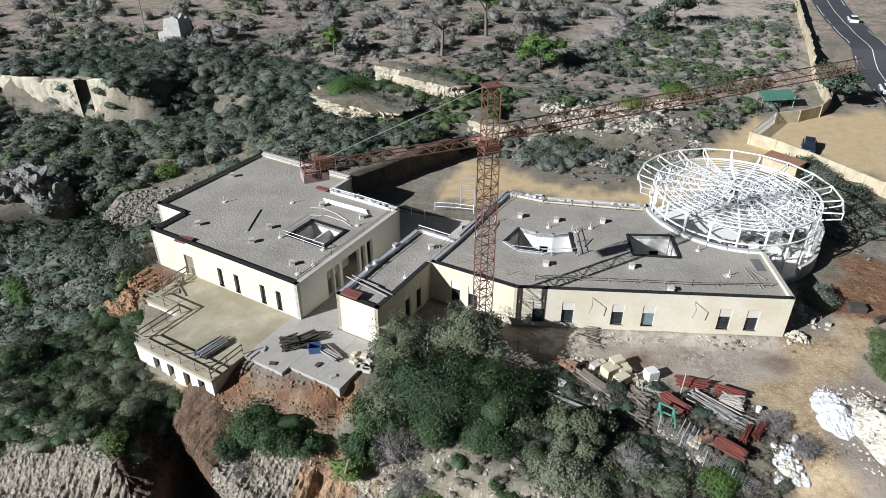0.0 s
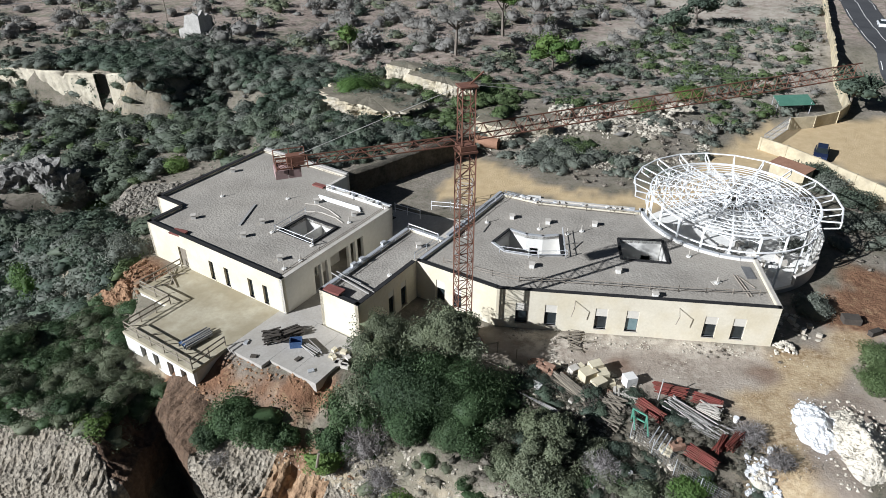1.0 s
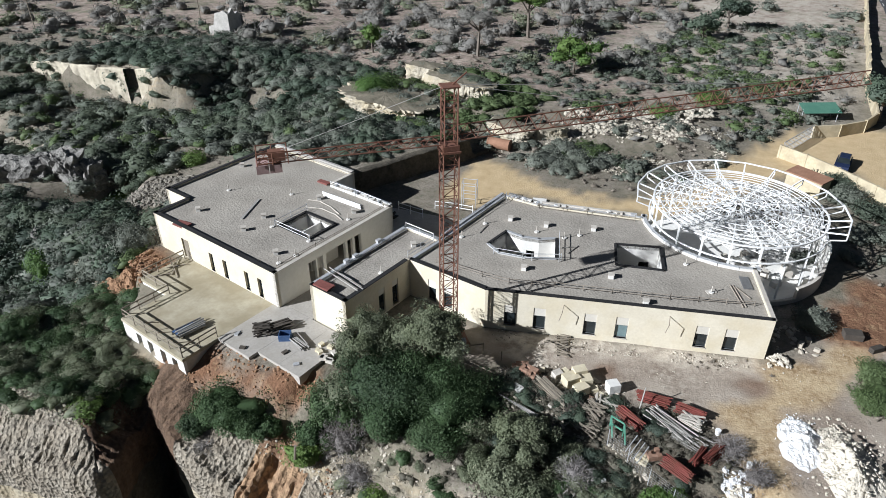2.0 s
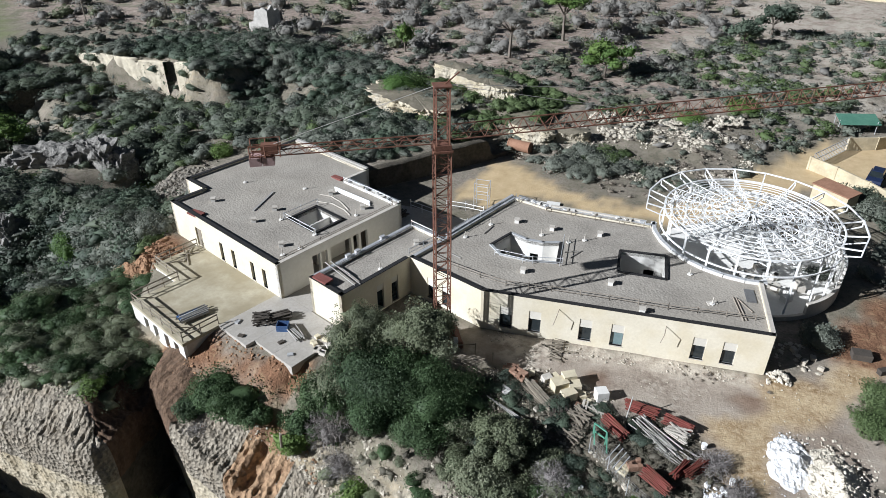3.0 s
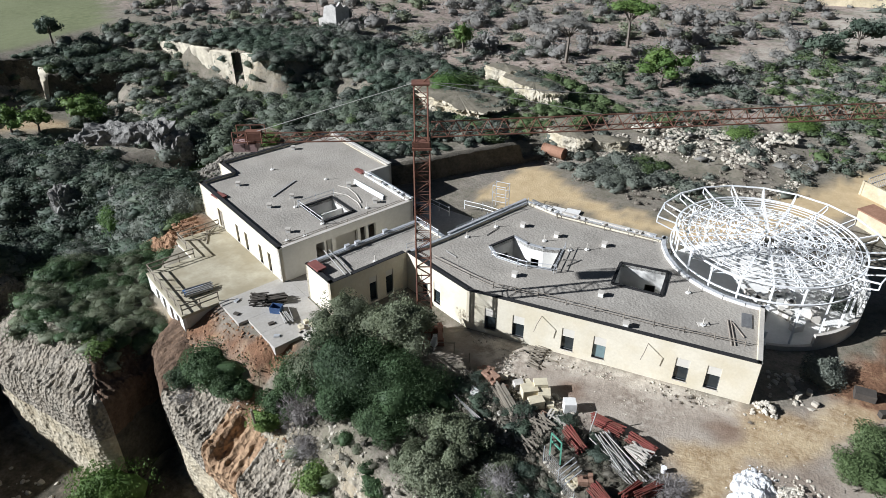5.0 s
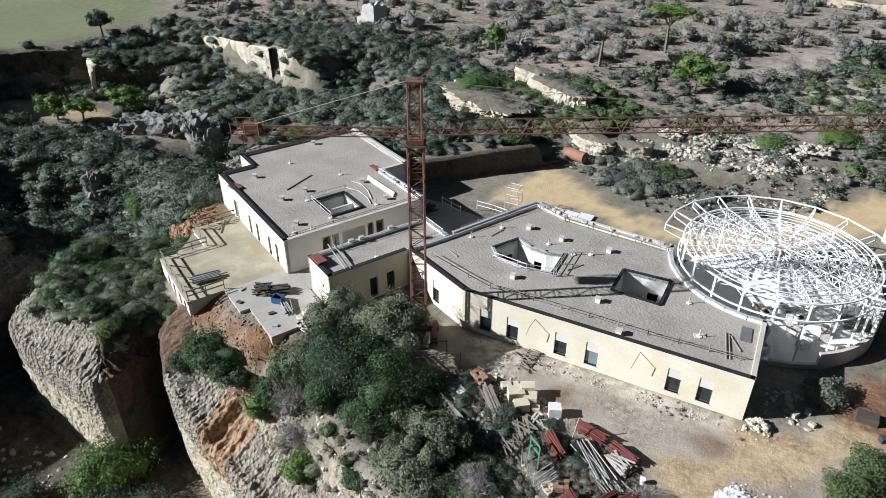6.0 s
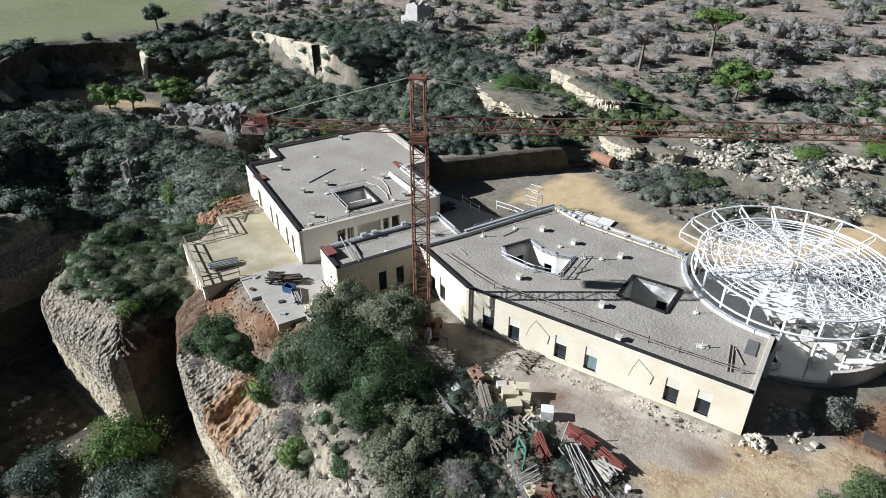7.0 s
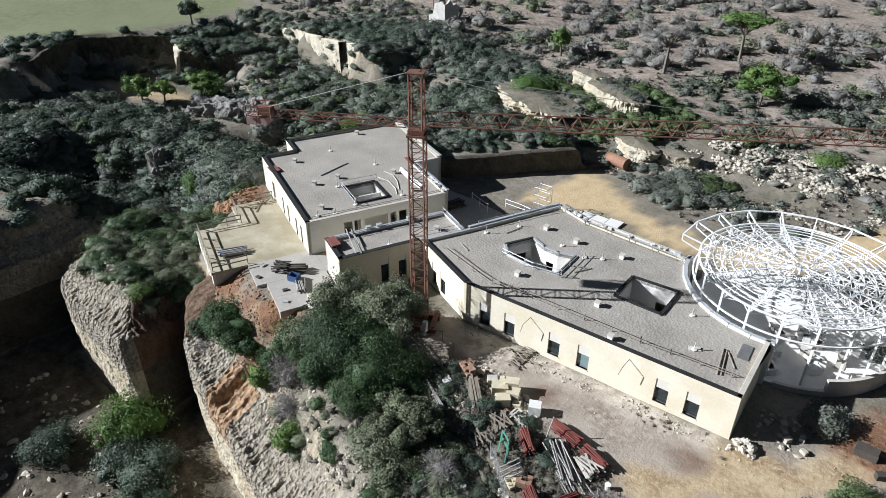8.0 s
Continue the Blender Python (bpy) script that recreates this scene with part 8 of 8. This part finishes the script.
lying("white_pole", [(15.5, 39.6, 0.1), (15.7, 40.0, 1.9)], 0.05, GREYPIPE, "pale post leaning on the props", "pole", group="yard poles")
for k in range(4):
    lying("white_pole", [(14.4 + 0.25 * k, 35.2 - 0.3 * k, 0.1), (15.2 + 0.25 * k, 36.5 - 0.3 * k, 0.5)], 0.04, LIGHTSTEEL, "thin galvanised tube leaning in the brush", "pole", group="yard poles")
def props(x, y, yaw, n, length, width, layers, seed, twist=4):
    pile("prop_stack", x, y, 0.0, n, length, width, 0.042, yaw, REDPIPE, "stack of rusty red oxide steel props", "props", layers, seed, False, twist, "prop stacks")
props(16.5, 40.7, -10, 42, 2.3, 1.0, 7, 21)
props(19.1, 39.9, -20, 40, 2.0, 0.9, 7, 22)
props(14.8, 38.2, -42, 44, 2.1, 1.0, 8, 23, 5)
props(17.8, 34.2, -38, 44, 2.0, 1.0, 7, 24, 5)
props(20.3, 36.0, 50, 26, 2.0, 0.7, 6, 25, 6)
props(19.3, 35.6, 60, 20, 1.7, 0.5, 6, 28, 7)
pile("tube_stack", 17.6, 38.2, 0.0, 26, 3.6, 1.5, 0.045, -40, GREYPIPE, "loose heap of dusty grey scaffold tubes", "pipes", 4, 26, False, 8)
pile("tube_stack", 18.5, 37.5, 0.0, 10, 3.2, 1.6, 0.045, -36, GREYPIPE, "loose pale tubes beside the props", "pipes", 2, 29, False, 9)
pile("board_stack", 19.1, 38.9, 0.0, 16, 1.7, 1.2, 0.06, -20, CONCRETE, "heap of white boards and tubes", "boards", 4, 27, True, 30)
for i, (x, y, s, yaw, m) in enumerate(((12.1, 40.9, (0.6, 0.5, 0.4), 15, TUFA), (12.6, 40.4, (0.5, 0.4, 0.3), 70, TUFA), (9.7, 42.3, (0.7, 0.5, 0.5), 50, TUFA), (8.4, 41.2, (0.5, 0.4, 0.35), 30, BRICK),
                                       (7.9, 42.2, (0.6, 0.4, 0.4), 10, TUFA), (13.2, 40.0, (0.5, 0.4, 0.3), 35, CONCRETE), (9.0, 38.6, (0.5, 0.35, 0.25), 60, CONCRETE), (11.9, 39.8, (0.45, 0.4, 0.3), 80, BRICK), (8.0, 38.9, (0.4, 0.35, 0.25), 20, TUFA))):
    worn_block("broken_block", x, y, 0.0, s, yaw, m, "broken building block among the yard stores", "broken blocks", 6, 60 + i)
pile("plank_litter", 9.4, 45.9, 0.0, 14, 1.3, 3.0, 0.05, 4, TIMBER, "splintered planks scattered before the wall", "timber", 1, 71, True, 35)
pile("plank_litter", 6.0, 41.0, 0.0, 12, 1.2, 2.4, 0.05, 50, DARKWOOD, "dark splintered planks beside the brick pallets", "timber", 1, 72, True, 80)
pile("plank_litter", 12.0, 37.4, 0.0, 14, 1.6, 2.2, 0.05, -20, TIMBER, "splintered planks scattered in the brush", "timber", 1, 73, True, 60)
# green frame, fence and buckets
frame_thing = thing("green_frame", (13.8, 36.9, 0), "green painted steel trestle frame", "frame")
GREENPAINT = mat("green_frame_paint", (0.07, 0.22, 0.15), (0.15, 0.34, 0.25), 0.6, 6, 1, 0.05, 20)
for p, q in (((13.3, 37.2, 0), (13.3, 37.2, 1.3)), ((14.2, 36.6, 0), (14.2, 36.6, 1.3)), ((13.3, 37.2, 1.3), (14.2, 36.6, 1.3)), ((13.3, 37.2, 0.6), (14.2, 36.6, 0.6)), ((13.5, 36.4, 0), (13.3, 37.2, 1.3)), ((14.4, 35.9, 0), (14.2, 36.6, 1.3))):
    bm = bmesh.new()
    bar(bm, p, q, 0.09)
    part("tube", bm, GREENPAINT, frame_thing)
fence = thing("mesh_fence", (13.4, 35.9, 0), "leaning galvanised mesh fence panels", "fence")
fpts = [(13.2, 36.0), (14.6, 34.9), (16.0, 33.6), (17.5, 32.4), (19.0, 31.4)]
for a, b in zip(fpts, fpts[1:]):
    z = float(height(np.array(a[0]), np.array(a[1])))
    bm = bmesh.new()
    tube(bm, (*a, z), (a[0], a[1] - 0.1, z + 1.7), 0.03)
    part("post", bm, LIGHTSTEEL, fence)
    bm = bmesh.new()
    for k in range(9):
        f = k / 8
        bar(bm, (a[0] + (b[0] - a[0]) * f, a[1] + (b[1] - a[1]) * f, z + 0.1), (a[0] + (b[0] - a[0]) * f, a[1] + (b[1] - a[1]) * f - 0.1, z + 1.6), 0.008)
    for k in range(8):
        zz = z + 0.1 + k * 0.21
        bar(bm, (*a, zz), (*b, zz), 0.008)
    part("mesh_panel", bm, LIGHTSTEEL, fence)
for x, y in ((20.9, 38.3), (13.0, 33.1), (22.6, 35.6)):
    b = thing("bucket", (x, y, float(height(np.array(x), np.array(y)))), "white plastic bucket on the ground", "bucket", "buckets")
    bm = bmesh.new()
    lo = [bm.verts.new((0.16 * math.cos(k * 0.5236), 0.16 * math.sin(k * 0.5236), 0)) for k in range(12)]
    hi = [bm.verts.new((0.2 * math.cos(k * 0.5236), 0.2 * math.sin(k * 0.5236), 0.42)) for k in range(12)]
    for k in range(12):
        bm.faces.new((lo[k], lo[(k + 1) % 12], hi[(k + 1) % 12], hi[k]))
    bm.faces.new(lo[::-1])
    part("pail", bm, WHITESTEEL, b, local=True)
    bm = bmesh.new()
    tube(bm, (0, 0, 0.42), (0, 0, 0.44), 0.21, 12)
    part("lid", bm, WHITESTEEL, b, local=True)
# beside the crane's foot
bm = bmesh.new()
for k in range(3):
    turned_box(bm, (1.3 + 0.06 * k, 43.0, 0.75 + 0.35 * k), (0.5 - 0.08 * k, 0.4, 0.36), 12 * k)
turned_box(bm, (1.3, 43.0, 0.3), (0.1, 0.1, 0.6))
single("wrapped_post", bm, PLASTER, "post wrapped in white plastic beside the crane", "post")
for a, b in (((1.6, 43.1, 0.9), (3.0, 43.4, 1.1)), ((3.0, 43.4, 0.0), (3.0, 43.4, 1.2)), ((4.6, 42.9, 0), (4.6, 42.9, 1.0)), ((5.2, 40.6, 0), (5.2, 40.6, 1.1)), ((-0.5, 42.4, 0.2), (2.5, 41.4, 0.3)), ((2.2, 42.0, 0.2), (4.0, 41.2, 0.2))):
    lying("stake", [a, b], 0.045, TIMBER, "rough timber stake by the crane", "stake", group="stakes")
for a, b in (((8.4, 46.0), (10.4, 45.7)), ((8.8, 45.7), (11.0, 45.9)), ((8.0, 46.2), (9.4, 45.6)), ((7.8, 45.9), (8.8, 46.3))):
    bm = bmesh.new()
    bar(bm, (*a, 0.12), (*b, 0.12), 0.16, 0.06)
    single("board", bm, TIMBER, "loose board lying before the wall", "board", "wall boards")
lying("slope_post", [(-9.4, 32.3, -3.2), (-8.8, 31.6, -0.9)], 0.1, TIMBER, "leaning pale timber post on the slope", "post", n=8)
# sacks and rubble heaps on the round hall's floor
for i in range(26):
    r = random.Random(300 + i)
    a, d = r.uniform(-1.9, 0.5), r.uniform(1.5, 7.6)
    bm = bmesh.new()
    turned_box(bm, (DOME.x + d * math.cos(a), DOME.y + d * math.sin(a), 0.12 + 0.3), (r.uniform(0.5, 1.4), r.uniform(0.4, 1.0), 0.6), r.uniform(0, 180))
    single("wrapped_pallet", bm, PLASTER if i % 3 else CONCRETE, "pallet of white wrapped boards in the round hall", "pallet", "hall pallets")
for i, (x, y, s) in enumerate(((33.6, 52.2, (1.5, 1.0, 0.6)), (35.0, 50.6, (1.2, 0.5, 0.5)), (29.0, 50.0, (0.6, 0.4, 0.4)), (29.8, 50.8, (0.5, 0.4, 0.3)), (28.4, 51.4, (0.6, 0.4, 0.4)), (30.2, 49.6, (0.5, 0.3, 0.3)))):
    worn_block("stone_block", x, y, 0, s, 30 * i, (DARKWOOD, DARKWOOD, ROCKY, ROCKY, ROCKY, ROCKY)[i], ("dark timber trough beside the hall", "dark trough beside the hall", "loose grey stone beside the wall")[min(i, 2)], "", 0, 40 + i)
